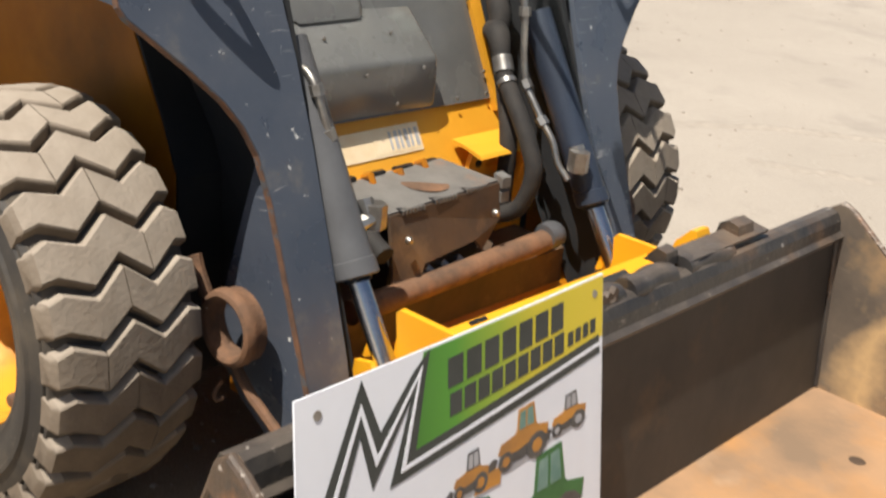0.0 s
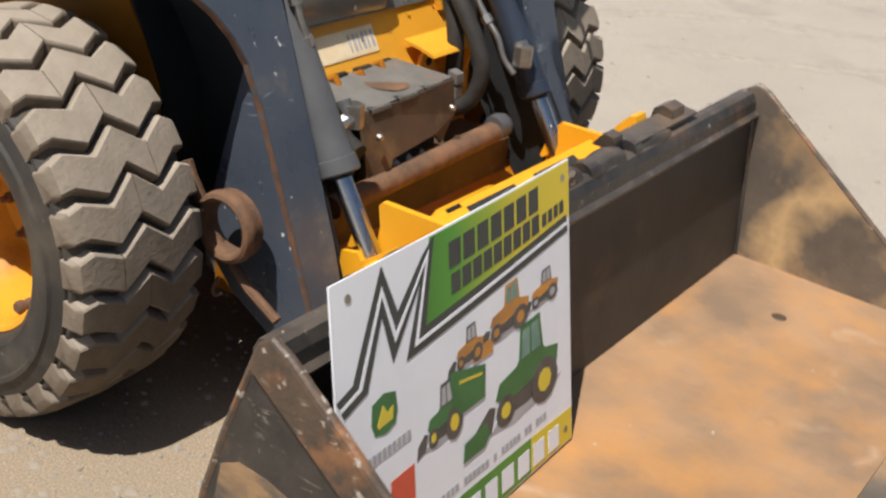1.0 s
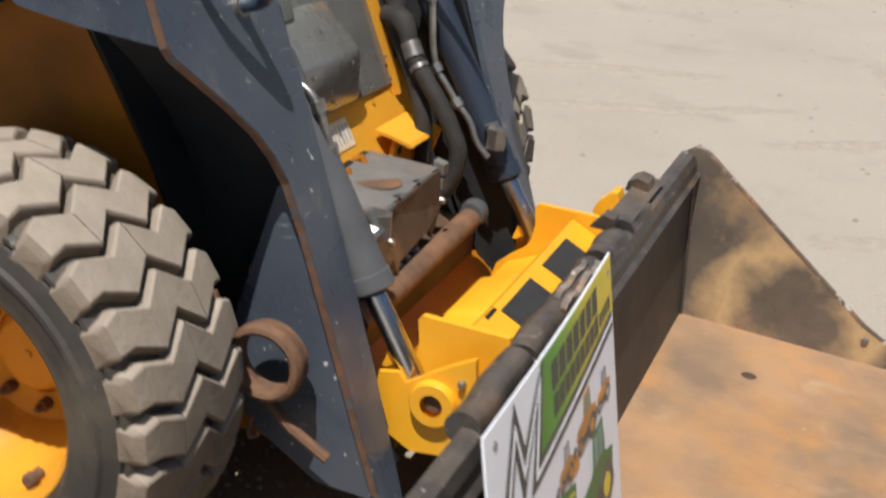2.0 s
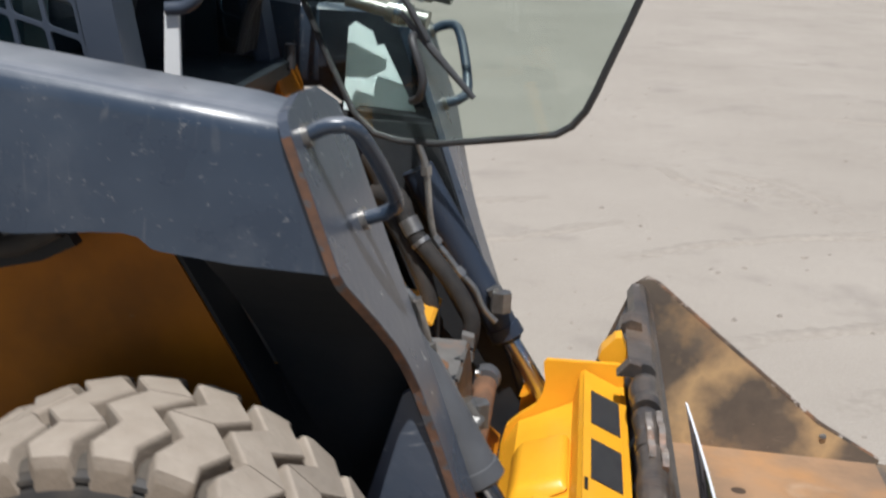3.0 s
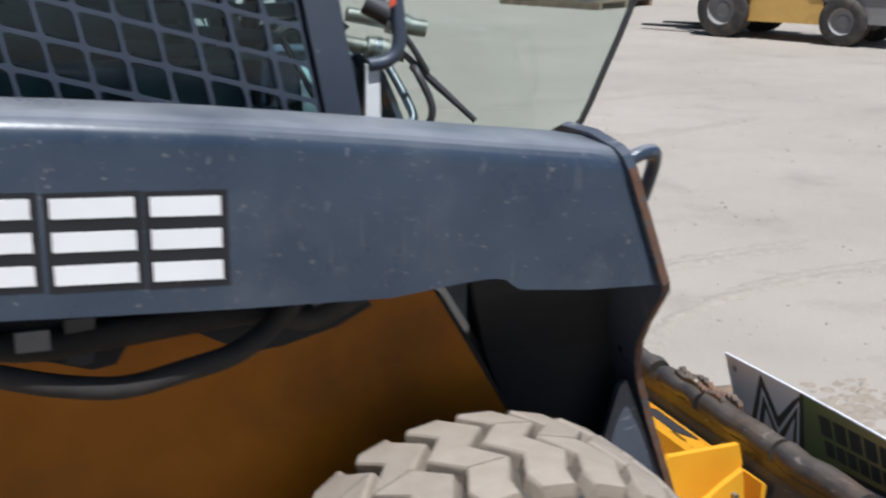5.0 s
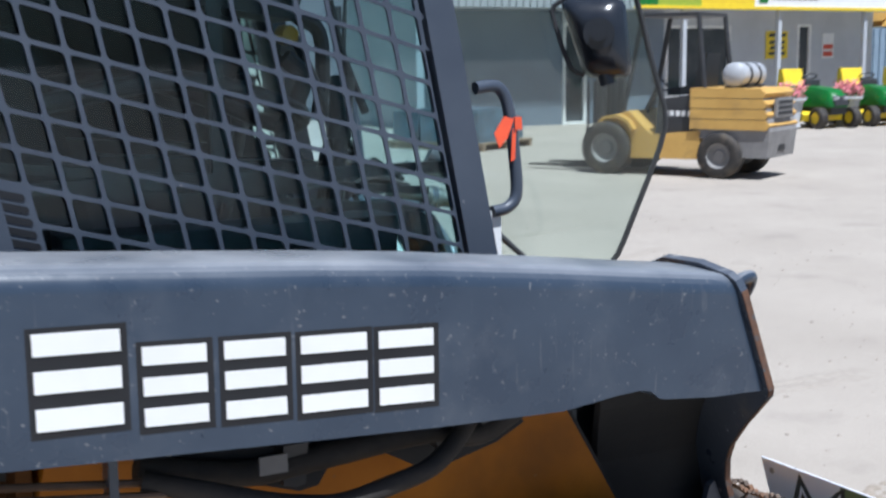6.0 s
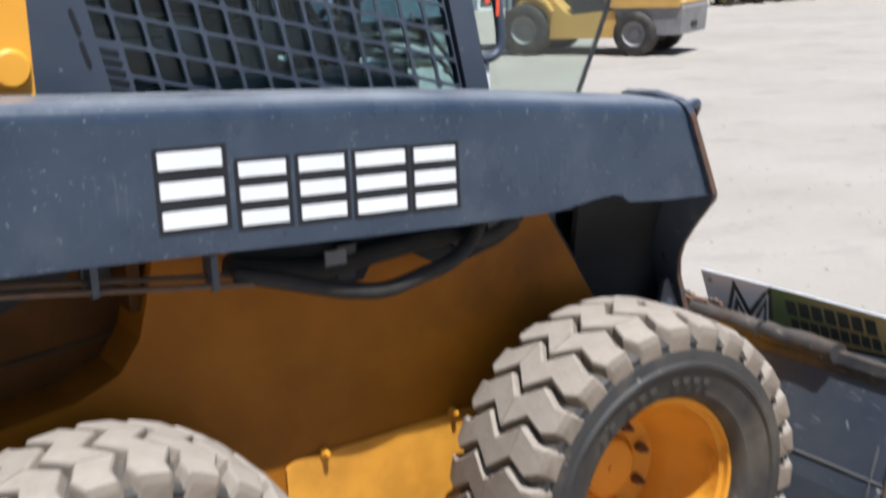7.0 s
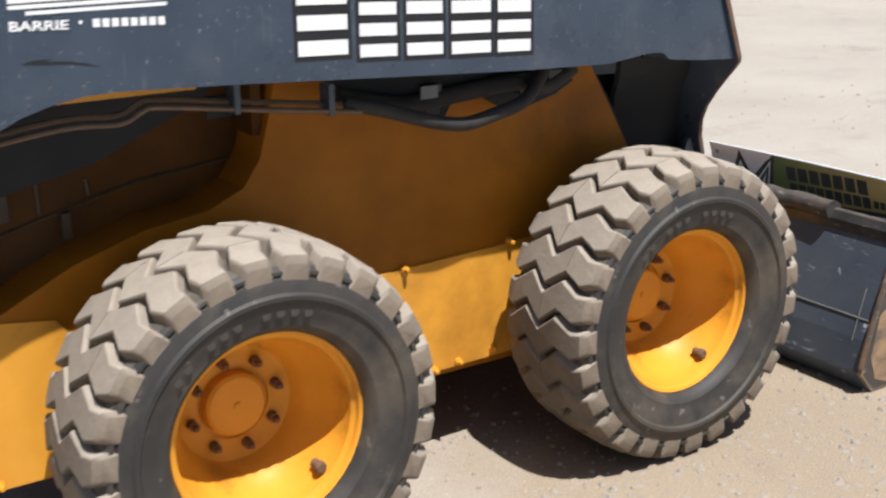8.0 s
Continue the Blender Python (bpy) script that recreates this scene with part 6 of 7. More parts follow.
# ---------------------------------------------------------------- dealer sign leaning in the bucket
A = Vector((0.934, -0.916, 0.626))
B = Vector((0.911, -0.135, 0.628))
D = Vector((1.054, -0.200, 0.034))
C = A + (D - B)
SU, SV = (B - A), (C - A)           # across and down
SN = SU.cross(SV).normalized()
if SN.x < 0:
    SN = -SN
sign = thing("sign_board", "white printed dealer sign board with green header leaning in the bucket", "sign", at=tuple(C))
SOFF = Matrix.Translation(-C)
sp = lambda u, v, d=0.0: A + SU * u + SV * v + SN * (d + 0.006 * math.sin(math.pi * u) * (1 - v))


def sign_piece(name, outline, mat, level, parent, label=""):
    """A thin printed layer on the board's front and its like on the back; u runs along the print."""
    for side in (1, -1):
        bm = bmesh.new()
        uv = bm.loops.layers.uv.new("print")
        d0 = (0.0022 + 0.0004 * level) * side
        place = [(u if side > 0 else 1 - u, v) for u, v in outline]
        lo = [bm.verts.new(sp(u, v, d0 - 0.0006 * side)) for u, v in place]
        hi = [bm.verts.new(sp(u, v, d0)) for u, v in place]
        k = len(place)
        faces = [bm.faces.new(lo), bm.faces.new(hi[::-1])] + [bm.faces.new((lo[i], hi[i], hi[(i + 1) % k], lo[(i + 1) % k])) for i in range(k)]
        at = {vert: q for ring in (lo, hi) for vert, q in zip(ring, outline)}
        for f in faces:
            for loop in f.loops:
                loop[uv].uv = at[loop.vert]
        # the back takes the header colours with shade painted in
        part(name, bm, SIGN_HEADER_SHADED if side < 0 and mat is SIGN_HEADER else mat, parent, label)


bm = bmesh.new()
nu = 14
vf, vb = {}, {}
for i in range(nu + 1):
    for j in (0, 1):
        vf[i, j] = bm.verts.new(sp(i / nu, j, 0.0020))
        vb[i, j] = bm.verts.new(sp(i / nu, j, -0.0020))
for i in range(nu):
    bm.faces.new((vf[i, 0], vf[i + 1, 0], vf[i + 1, 1], vf[i, 1]))
    bm.faces.new((vb[i, 0], vb[i, 1], vb[i + 1, 1], vb[i + 1, 0]))
    bm.faces.new((vf[i, 0], vb[i, 0], vb[i + 1, 0], vf[i + 1, 0]))
    bm.faces.new((vf[i, 1], vf[i + 1, 1], vb[i + 1, 1], vb[i, 1]))
bm.faces.new((vf[0, 0], vf[0, 1], vb[0, 1], vb[0, 0]))
bm.faces.new((vf[nu, 0], vb[nu, 0], vb[nu, 1], vf[nu, 1]))
board = part("board", bm, SIGN_WHITE, sign)
board.matrix_basis = SOFF
# header field printed from green to yellow
lowv = lambda u: 0.262 - (u - 0.30) * 0.098
cols = [0.345 + (0.998 - 0.345) * k / 12 for k in range(13)]
for u0, u1 in zip(cols, cols[1:]):
    sign_piece("colour_field", [(u0, 0.006), (u1, 0.006), (u1, lowv(u1)), (u0 - (0.06 if u0 < 0.35 else 0), lowv(u0))], SIGN_HEADER, 1, board)


def ribbon(line, half):
    """The pieces of a mitred band along a polyline, one outline a stretch."""
    p = [Vector(q) for q in line]
    left, right = [], []
    for i, q in enumerate(p):
        a = (q - p[i - 1]).normalized() if i else None
        b = (p[i + 1] - q).normalized() if i + 1 < len(p) else None
        d = ((a or b) + (b or a)).normalized()
        n = Vector((-d.y, d.x))
        k = half / max(0.42, n.dot(Vector((-(a or b).y, (a or b).x))))
        left.append(tuple(q + n * k))
        right.append(tuple(q - n * k))
    out = []
    for i in range(len(p) - 1):
        la, lb, ra, rb = Vector(left[i]), Vector(left[i + 1]), Vector(right[i]), Vector(right[i + 1])
        n = max(1, round((p[i + 1] - p[i]).length / 0.07))
        out += [[tuple(la.lerp(lb, k / n)), tuple(la.lerp(lb, (k + 1) / n)), tuple(ra.lerp(rb, (k + 1) / n)), tuple(ra.lerp(rb, k / n))] for k in range(n)]
    return out


ZIG = [(0.012, 0.346), (0.080, 0.320), (0.166, 0.085), (0.208, 0.235), (0.335, 0.052), (0.283, 0.290), (0.985, 0.214)]
for o in ribbon(ZIG, 0.0300):
    sign_piece("logo_shape", [(u, max(0.004, v)) for u, v in o], INK, 2, board)
for o in ribbon(ZIG, 0.0060):
    sign_piece("logo_line", o, SIGN_WHITE, 4, board)


def bars(u0, v0, u1, v1, h, count, mat, level=3, gaps=(), fill=0.72):
    """Plain bars in place of a line of writing, from its left end to its right end."""
    for k in range(count):
        if k in gaps:
            continue
        a, b = k / count, (k + fill) / count
        pa = (u0 + (u1 - u0) * a, v0 + (v1 - v0) * a)
        pb = (u0 + (u1 - u0) * b, v0 + (v1 - v0) * b)
        sign_piece("text_bar", [(pa[0], pa[1] - h), (pb[0], pb[1] - h), pb, pa], mat, level, board)


bars(0.418, 0.132, 0.842, 0.112, 0.080, 7, INK, fill=0.80)
bars(0.425, 0.212, 0.842, 0.186, 0.062, 9, INK, fill=0.82)
bars(0.850, 0.178, 0.975, 0.168, 0.042, 4, INK)
bars(0.36, 0.832, 0.86, 0.842, 0.022, 26, SIGN_SHADE, gaps=(4, 11, 13, 19, 22))
sign_piece("footer_field", [(0.78, 0.995), (0.78, 0.870), (0.997, 0.880), (0.997, 0.995)], SIGN_YELLOW, 1, board)
sign_piece("footer_field", [(0.02, 0.995), (0.20, 0.900), (0.45, 0.862), (0.778, 0.870), (0.778, 0.995)], SIGN_GREEN, 1, board)
bars(0.47, 0.972, 0.945, 0.982, 0.078, 6, SIGN_WHITE, 4)
# green emblem, red mark and the printed machines as plain colour shapes
cxu, cyv = 0.158, 0.432
sign_piece("emblem", [(cxu + x * 0.052, cyv + y * 0.060) for x, y in ((-0.8, -0.75), (0, -1), (0.8, -0.75), (0.9, 0.2), (0.7, 0.8), (0, 1), (-0.7, 0.8), (-0.9, 0.2))], SIGN_DEEP, 2, board)
sign_piece("emblem_shape", [(cxu - 0.028, cyv + 0.02), (cxu - 0.005, cyv - 0.028), (cxu + 0.01, cyv), (cxu + 0.032, cyv - 0.01), (cxu + 0.028, cyv + 0.028), (cxu - 0.024, cyv + 0.034)], SIGN_YELLOW, 3, board)
bars(0.09, 0.560, 0.252, 0.558, 0.030, 9, SIGN_SHADE, 3)
sign_piece("red_mark", [(0.170, 0.645), (0.258, 0.640), (0.258, 0.745), (0.170, 0.750)], SIGN_RED, 2, board)


def printed_vehicle(u, v, w, h, body, accent, glassy, big=0.24):
    """A machine printed on the board, as plain colour shapes; u, v is its lower left corner."""
    def o(pts):
        return [(u + x * w, v - y * h) for x, y in pts]
    sign_piece("print_shadow", o([(-0.02, 0.02), (0.3, -0.05), (0.9, 0.0), (1.05, 0.10), (0.8, 0.16), (0.1, 0.14)]), SIGN_SHADE, 1, board)
    sign_piece("print_chassis", o([(0.08, 0.12), (0.12, 0.34), (0.5, 0.40), (0.98, 0.34), (0.96, 0.14), (0.5, 0.08)]), SIGN_DARK, 2, board)
    sign_piece("print_body", o([(0.06, 0.36), (0.12, 0.52), (0.36, 0.57), (0.40, 0.62), (0.76, 0.60), (0.80, 0.55), (1.0, 0.48), (0.98, 0.30), (0.7, 0.33), (0.4, 0.27), (0.2, 0.28)]), body, 3, board)
    sign_piece("print_cab", o([(0.40, 0.58), (0.43, 0.98), (0.72, 1.0), (0.77, 0.58)]), SIGN_DARK if glassy is SIGN_SHADE else body, 3, board)
    sign_piece("print_window", o([(0.44, 0.62), (0.46, 0.92), (0.56, 0.93), (0.56, 0.62)]), glassy, 4, board)
    sign_piece("print_window", o([(0.59, 0.62), (0.59, 0.93), (0.69, 0.94), (0.72, 0.62)]), glassy, 4, board)
    for cx, r in ((0.20, 0.17), (0.78, big)):
        sign_piece("print_wheel", o([(cx + r * 0.8 * math.cos(a * math.pi / 6), 0.18 + r * math.sin(a * math.pi / 6)) for a in range(12)]), SIGN_DARK, 4, board)
        sign_piece("print_hub", o([(cx + r * 0.4 * math.cos(a * math.pi / 4), 0.18 + r * 0.52 * math.sin(a * math.pi / 4)) for a in range(8)]), accent, 5, board)
    sign_piece("print_bucket", o([(-0.24, -0.02), (-0.20, 0.20), (-0.02, 0.34), (0.06, 0.30), (0.0, 0.05)]), SIGN_DARK, 2, board)


printed_vehicle(0.43, 0.462, 0.125, 0.125, SIGN_ORANGE, SIGN_ORANGE, SIGN_SHADE)
printed_vehicle(0.575, 0.452, 0.20, 0.165, SIGN_ORANGE, SIGN_ORANGE, SIGN_TEAL)
printed_vehicle(0.78, 0.435, 0.15, 0.115, SIGN_ORANGE, SIGN_SHADE, SIGN_SHADE)
sign_piece("print_blade", [(0.505, 0.470), (0.52, 0.43), (0.60, 0.425), (0.595, 0.475)], SIGN_ORANGE, 4, board)
printed_vehicle(0.305, 0.640, 0.15, 0.18, SIGN_DEEP, SIGN_YELLOW, SIGN_SHADE, 0.30)
sign_piece("print_hopper", [(0.405, 0.475), (0.415, 0.448), (0.56, 0.495), (0.555, 0.60), (0.45, 0.60), (0.42, 0.56)], SIGN_DEEP, 5, board)
sign_piece("print_stripe", [(0.445, 0.490), (0.545, 0.513), (0.545, 0.522), (0.445, 0.500)], SIGN_YELLOW, 6, board)
printed_vehicle(0.585, 0.755, 0.34, 0.30, SIGN_DEEP, SIGN_YELLOW, SIGN_TEAL, 0.26)
sign_piece("print_bucket", [(0.455, 0.765), (0.462, 0.705), (0.56, 0.690), (0.575, 0.735), (0.55, 0.765)], SIGN_DEEP, 5, board)
for u, v in ((0.055, 0.055), (0.962, 0.052), (0.962, 0.945)):
    bm = bmesh.new()
    c = sp(u, v, 0)
    tube(bm, [c - SN * 0.0035, c + SN * 0.0035], 0.008, 14)
    part("grommet", bm, STEEL, board, smooth=True)

# ---------------------------------------------------------------- yard behind: forklift, mowers, shop, fence, trees
FK_YELLOW = material("forklift_yellow", (0.62, 0.38, 0.10), (0.54, 0.32, 0.08), rough=0.5, scale=3, bump=0.03, stain=(0.40, 0.25, 0.08), stain_scale=2.2)
MOWER_GREEN = material("mower_green", (0.018, 0.17, 0.028), (0.014, 0.13, 0.022), rough=0.3, scale=5, bump=0)
MOWER_YELLOW = material("seat_yellow", (0.80, 0.60, 0.02), (0.72, 0.52, 0.02), rough=0.45, scale=6, bump=0)
SHOP_WALL = material("pale_grey_siding", (0.50, 0.52, 0.55), (0.45, 0.47, 0.50), rough=0.6, scale=1.5, bump=0.05)
SHOP_BLUE = material("slate_blue_siding", (0.17, 0.205, 0.25), (0.145, 0.175, 0.215), rough=0.6, scale=1.5, bump=0.05)
SHOP_METAL = material("ribbed_grey_metal", (0.42, 0.44, 0.47), (0.37, 0.39, 0.42), rough=0.45, scale=2, bump=0.03)
DARK_GLASS = material("dark_shop_glass", (0.03, 0.04, 0.05), (0.05, 0.06, 0.07), rough=0.08, scale=2, bump=0)
CONTAINER_BLUE = material("container_blue", (0.26, 0.34, 0.42), (0.22, 0.29, 0.37), rough=0.55, scale=2, bump=0.04)
PINK = material("pink_petals", (0.68, 0.16, 0.20), (0.74, 0.30, 0.32), rough=0.7, scale=30, bump=0)
LEAF = material("green_leaves", (0.045, 0.095, 0.03), (0.075, 0.12, 0.035), rough=0.6, scale=9, bump=0)
BARK = material("bark", (0.14, 0.10, 0.07), (0.09, 0.065, 0.045), rough=0.9, scale=8, bump=0.4)
TUB = material("pale_tub_plastic", (0.50, 0.51, 0.52), (0.44, 0.45, 0.46), rough=0.6, scale=4, bump=0.02)
WOOD = material("weathered_pallet_wood", (0.30, 0.22, 0.14), (0.22, 0.16, 0.11), rough=0.85, scale=8, bump=0.2, stretch=(1, 6, 6))
WRAP = material("blue_wrapped_goods", (0.10, 0.17, 0.24), (0.06, 0.09, 0.12), rough=0.35, scale=4, bump=0.1)
GREY_CAST = material("cast_counterweight_grey", (0.26, 0.25, 0.24), (0.20, 0.19, 0.185), rough=0.7, scale=5, bump=0.08)
CAR_WHITE = material("pale_cylinder_paint", (0.44, 0.45, 0.47), (0.38, 0.39, 0.41), rough=0.35, scale=5, bump=0.02)


def placed(ob, x, y, rz, size=1.0):
    ob.matrix_basis = pose(x, y, 0, 0, 0, rz) @ Matrix.Diagonal((size, size, size, 1))
    return ob


def small_wheel(parent, x, y, r, w, hub_mat, side):
    """A plain road wheel: tyre with grooves, and a dished hub."""
    bm = a_revolve([(r * 0.55, -w / 2), (r * 0.75, -w * 0.52), (r * 0.93, -w * 0.48), (r, -w * 0.38), (r, -w * 0.08), (r * 0.965, -w * 0.06), (r * 0.965, w * 0.06), (r, w * 0.08), (r, w * 0.38), (r * 0.93, w * 0.48),
                    (r * 0.75, w * 0.52), (r * 0.55, w / 2)], 28, centre=(x, y, r))
    tyre = part("wheel", bm, SIDEWALL, parent, smooth=True)
    part("hub", a_revolve([(0, side * w * 0.30), (r * 0.22, side * w * 0.32), (r * 0.30, side * w * 0.22), (r * 0.48, side * w * 0.25), (r * 0.57, side * w * 0.47), (r * 0.57, -side * w * 0.45), (0, -side * w * 0.45)], 24,
                          centre=(x, y, r)), hub_mat, tyre, smooth=True)
    return tyre


def forklift():
    f = thing("forklift", "yellow gas forklift with a grey tank parked on the yard", "forklift")
    part("frame", a_prism([(0.28, 0.24), (1.55, 0.22), (1.72, 0.45), (1.62, 0.78), (1.32, 0.86), (1.05, 0.60), (0.95, 0.55), (0.28, 0.62)], "y", -0.50, 0.50), FK_YELLOW, f, bevel=0.02)
    for i in range(4):
        z = 0.64 + i * 0.135
        part("counterweight_rib", a_prism([(-0.62 + 0.02 * i, z), (0.42, z), (0.42, z + 0.125), (-0.60 + 0.025 * i, z + 0.125), (-0.66 + 0.02 * i, z + 0.06)], "y", -0.53, 0.53), FK_YELLOW, f, bevel=0.022, smooth=True)
    part("counterweight", a_prism([(-0.62, 0.28), (-0.30, 0.28), (-0.26, 0.45), (0.30, 0.52), (0.38, 1.14), (-0.54, 1.14), (-0.66, 0.62)], "y", -0.50, 0.50), GREY_CAST, f, "grey cast counterweight", bevel=0.03)
    part("grille", a_box(-0.672, -0.63, -0.30, 0.30, 0.80, 1.04), GREY_CAST, f, bevel=0.01)
    for k in range(3):
        part("grille_slot", a_box(-0.678, -0.66, -0.26, 0.26, 0.83 + 0.07 * k, 0.87 + 0.07 * k), DECAL_DARK, f)
    part("tow_slot", a_box(-0.64, -0.60, -0.12, 0.12, 0.36, 0.44), DECAL_DARK, f)
    part("engine_deck", a_prism([(0.30, 1.10), (0.92, 1.02), (0.95, 0.56), (0.30, 0.56)], "y", -0.46, 0.46), PLASTIC, f, bevel=0.02)
    for k in range(5):
        part("side_bar_mark", a_box(0.42 + 0.085 * k, 0.48 + 0.085 * k, 0.4605, 0.464, 0.80, 0.87), WHITE, f)
    tank = part("gas_tank", a_revolve([(0, -0.44), (0.10, -0.43), (0.155, -0.38), (0.16, -0.3), (0.16, 0.3), (0.155, 0.38), (0.10, 0.43), (0, 0.44)], 24, centre=(-0.12, 0.02, 1.34)), CAR_WHITE, f, "pale grey gas cylinder", smooth=True)
    for y in (-0.16, 0.16):
        part("tank_strap", a_revolve([(0.162, y - 0.03), (0.167, y - 0.03), (0.167, y + 0.03), (0.162, y + 0.03)], 24, centre=(-0.12, 0.02, 1.34)), GREY_DARK, tank)
    part("tank_cradle", a_box(-0.26, 0.02, -0.3, 0.34, 1.13, 1.20), GREY_DARK, f, bevel=0.01)
    for s in (-1, 1):
        part("guard_post", a_tube([(0.24, s * 0.46, 1.12), (0.30, s * 0.45, 1.60), (0.36, s * 0.44, 2.12)], 0.035, 8), PLASTIC, f, smooth=True)
        part("guard_post", a_tube([(1.42, s * 0.46, 0.84), (1.28, s * 0.45, 1.50), (1.16, s * 0.44, 2.12)], 0.035, 8), PLASTIC, f, smooth=True)
        part("mast_rail", a_box(1.78, 1.90, s * 0.30 - 0.05, s * 0.30 + 0.05, 0.10, 2.16), PLASTIC, f, bevel=0.01)
        part("fork", a_prism([(1.98, 0.05), (3.0, 0.05), (3.0, 0.07), (2.03, 0.10), (2.03, 0.60), (1.98, 0.60)], "y", s * 0.28 - 0.06, s * 0.28 + 0.06), GREY_DARK, f, bevel=0.005)
        part("mudguard", a_prism([(1.20, 0.62), (1.28, 0.74), (1.45, 0.82), (1.66, 0.78), (1.82, 0.62), (1.78, 0.60), (1.64, 0.74), (1.46, 0.775), (1.30, 0.70), (1.24, 0.60)], "y", s * 0.36, s * 0.60), FK_YELLOW, f, bevel=0.01)
        small_wheel(f, 0.0, s * 0.47, 0.30, 0.22, GREY_CAST, s)
        small_wheel(f, 1.62, s * 0.50, 0.36, 0.26, GREY_CAST, s)
    part("lift_chain", a_box(1.80, 1.86, -0.10, 0.10, 0.2, 2.0), GREY_DARK, f, bevel=0.01)
    part("carriage", a_box(1.93, 1.985, -0.48, 0.48, 0.16, 0.62), PLASTIC, f, bevel=0.01)
    for k in range(6):
        part("load_guard_bar", a_box(1.95, 1.975, -0.45 + 0.18 * k - 0.015, -0.45 + 0.18 * k + 0.015, 0.62, 1.25), PLASTIC, f)
    part("guard_roof", a_box(0.34, 1.18, -0.47, 0.47, 2.10, 2.15), PLASTIC, f, bevel=0.015)
    part("seat", a_prism([(0.36, 1.10), (0.84, 1.06), (0.86, 1.16), (0.50, 1.20), (0.42, 1.62), (0.32, 1.62)], "y", -0.22, 0.22), SEAT_CLOTH, f, bevel=0.03, smooth=True)
    part("steering_column", a_tube([(1.36, 0, 0.70), (1.14, 0, 1.14), (1.10, 0, 1.20)], 0.04, 8), PLASTIC, f, smooth=True)
    ring = [(1.10 + 0.10 * math.cos(a), 0.17 * math.sin(a), 1.22 + 0.10 * math.cos(a)) for a in [2 * math.pi * k / 16 for k in range(16)]]
    part("steering_wheel", a_tube(ring, 0.013, 6, closed=True), PLASTIC, f, smooth=True)
    return f


placed(forklift(), 10.465, 10.86, 117.0, 1.07)


def mower(canopy=False):
    m = thing("riding_mower", "green riding mower with a yellow seat parked in a row", "mower", "mowers in a row")
    rings = []
    for x, w, zt in ((0.20, 0.25, 0.80), (0.55, 0.26, 0.79), (0.85, 0.25, 0.74), (1.00, 0.22, 0.66), (1.06, 0.16, 0.58)):
        rings.append([(x, -w, 0.40), (x, w, 0.40), (x, w, zt - 0.14), (x, w * 0.72, zt - 0.02), (x, 0, zt), (x, -w * 0.72, zt - 0.02), (x, -w, zt - 0.14)])
    part("hood", loft(bmesh.new(), rings), MOWER_GREEN, m, bevel=0.008, smooth=True)
    part("grille", a_prism([(1.02, 0.42), (1.085, 0.44), (1.07, 0.58), (1.0, 0.64)], "y", -0.16, 0.16), PLASTIC, m, bevel=0.008)
    for s in (-1, 1):
        part("headlight", a_prism([(1.045, 0.60), (1.085, 0.585), (1.07, 0.53), (1.04, 0.53)], "y", s * 0.06, s * 0.17), CAR_WHITE, m, bevel=0.008)
        small_wheel(m, 0.92, s * 0.40, 0.20, 0.17, MOWER_YELLOW, s)
        small_wheel(m, -0.22, s * 0.42, 0.29, 0.25, MOWER_YELLOW, s)
        part("rear_fender", a_prism([(-0.58, 0.52), (-0.50, 0.64), (-0.24, 0.70), (0.05, 0.64), (0.16, 0.46), (0.10, 0.44), (-0.02, 0.58), (-0.24, 0.63), (-0.46, 0.58)], "y", s * 0.24, s * 0.56), MOWER_GREEN, m, bevel=0.012)
    part("deck", a_prism([(-0.02, 0.14), (0.72, 0.14), (0.76, 0.26), (0.64, 0.31), (0.04, 0.31), (-0.06, 0.26)], "y", -0.62, 0.62), MOWER_YELLOW, m, "yellow cutting deck", bevel=0.03)
    part("frame", a_box(-0.55, 1.0, -0.18, 0.18, 0.26, 0.42), PLASTIC, m, bevel=0.02)
    part("seat", a_prism([(-0.46, 0.72), (-0.02, 0.70), (0.02, 0.80), (-0.30, 0.82), (-0.40, 1.12), (-0.50, 1.12), (-0.54, 0.80)], "y", -0.24, 0.24), MOWER_YELLOW, m, "yellow seat", bevel=0.04, smooth=True)
    part("dash", a_prism([(0.14, 0.56), (0.26, 0.56), (0.24, 0.90), (0.16, 0.92)], "y", -0.17, 0.17), PLASTIC, m, bevel=0.02)
    ring = [(0.13 + 0.06 * math.cos(a), 0.17 * math.sin(a), 0.97 + 0.05 * math.cos(a)) for a in [2 * math.pi * k / 16 for k in range(16)]]
    part("steering_wheel", a_tube(ring, 0.014, 6, closed=True), PLASTIC, m, smooth=True)
    if canopy:
        for s in (-1, 1):
            part("canopy_post", a_tube([(-0.52, s * 0.50, 0.60), (-0.48, s * 0.50, 1.75)], 0.02, 8), PLASTIC, m, smooth=True)
            part("canopy_post", a_tube([(0.45, s * 0.46, 0.60), (0.40, s * 0.50, 1.75)], 0.02, 8), PLASTIC, m, smooth=True)
        part("canopy", a_prism([(-0.70, 1.72), (0.62, 1.66), (0.64, 1.72), (0.0, 1.84), (-0.70, 1.80)], "y", -0.62, 0.62), WHITE, m, "white canopy roof", bevel=0.02)
        part("canopy_curtain", a_prism([(-0.71, 1.10), (-0.68, 1.10), (-0.68, 1.74), (-0.71, 1.74)], "y", -0.58, 0.58), TUB, m)
    return m


first = placed(mower(), 20.1, 19.4, 265, 1.22)
for x, y, rz in ((21.9, 19.3, 258), (23.7, 19.5, 256)):
    copy_thing(first, pose(x, y, 0, 0, 0, rz))
cab_mower = placed(mower(True), 25.4, 20.2, 262, 1.22)
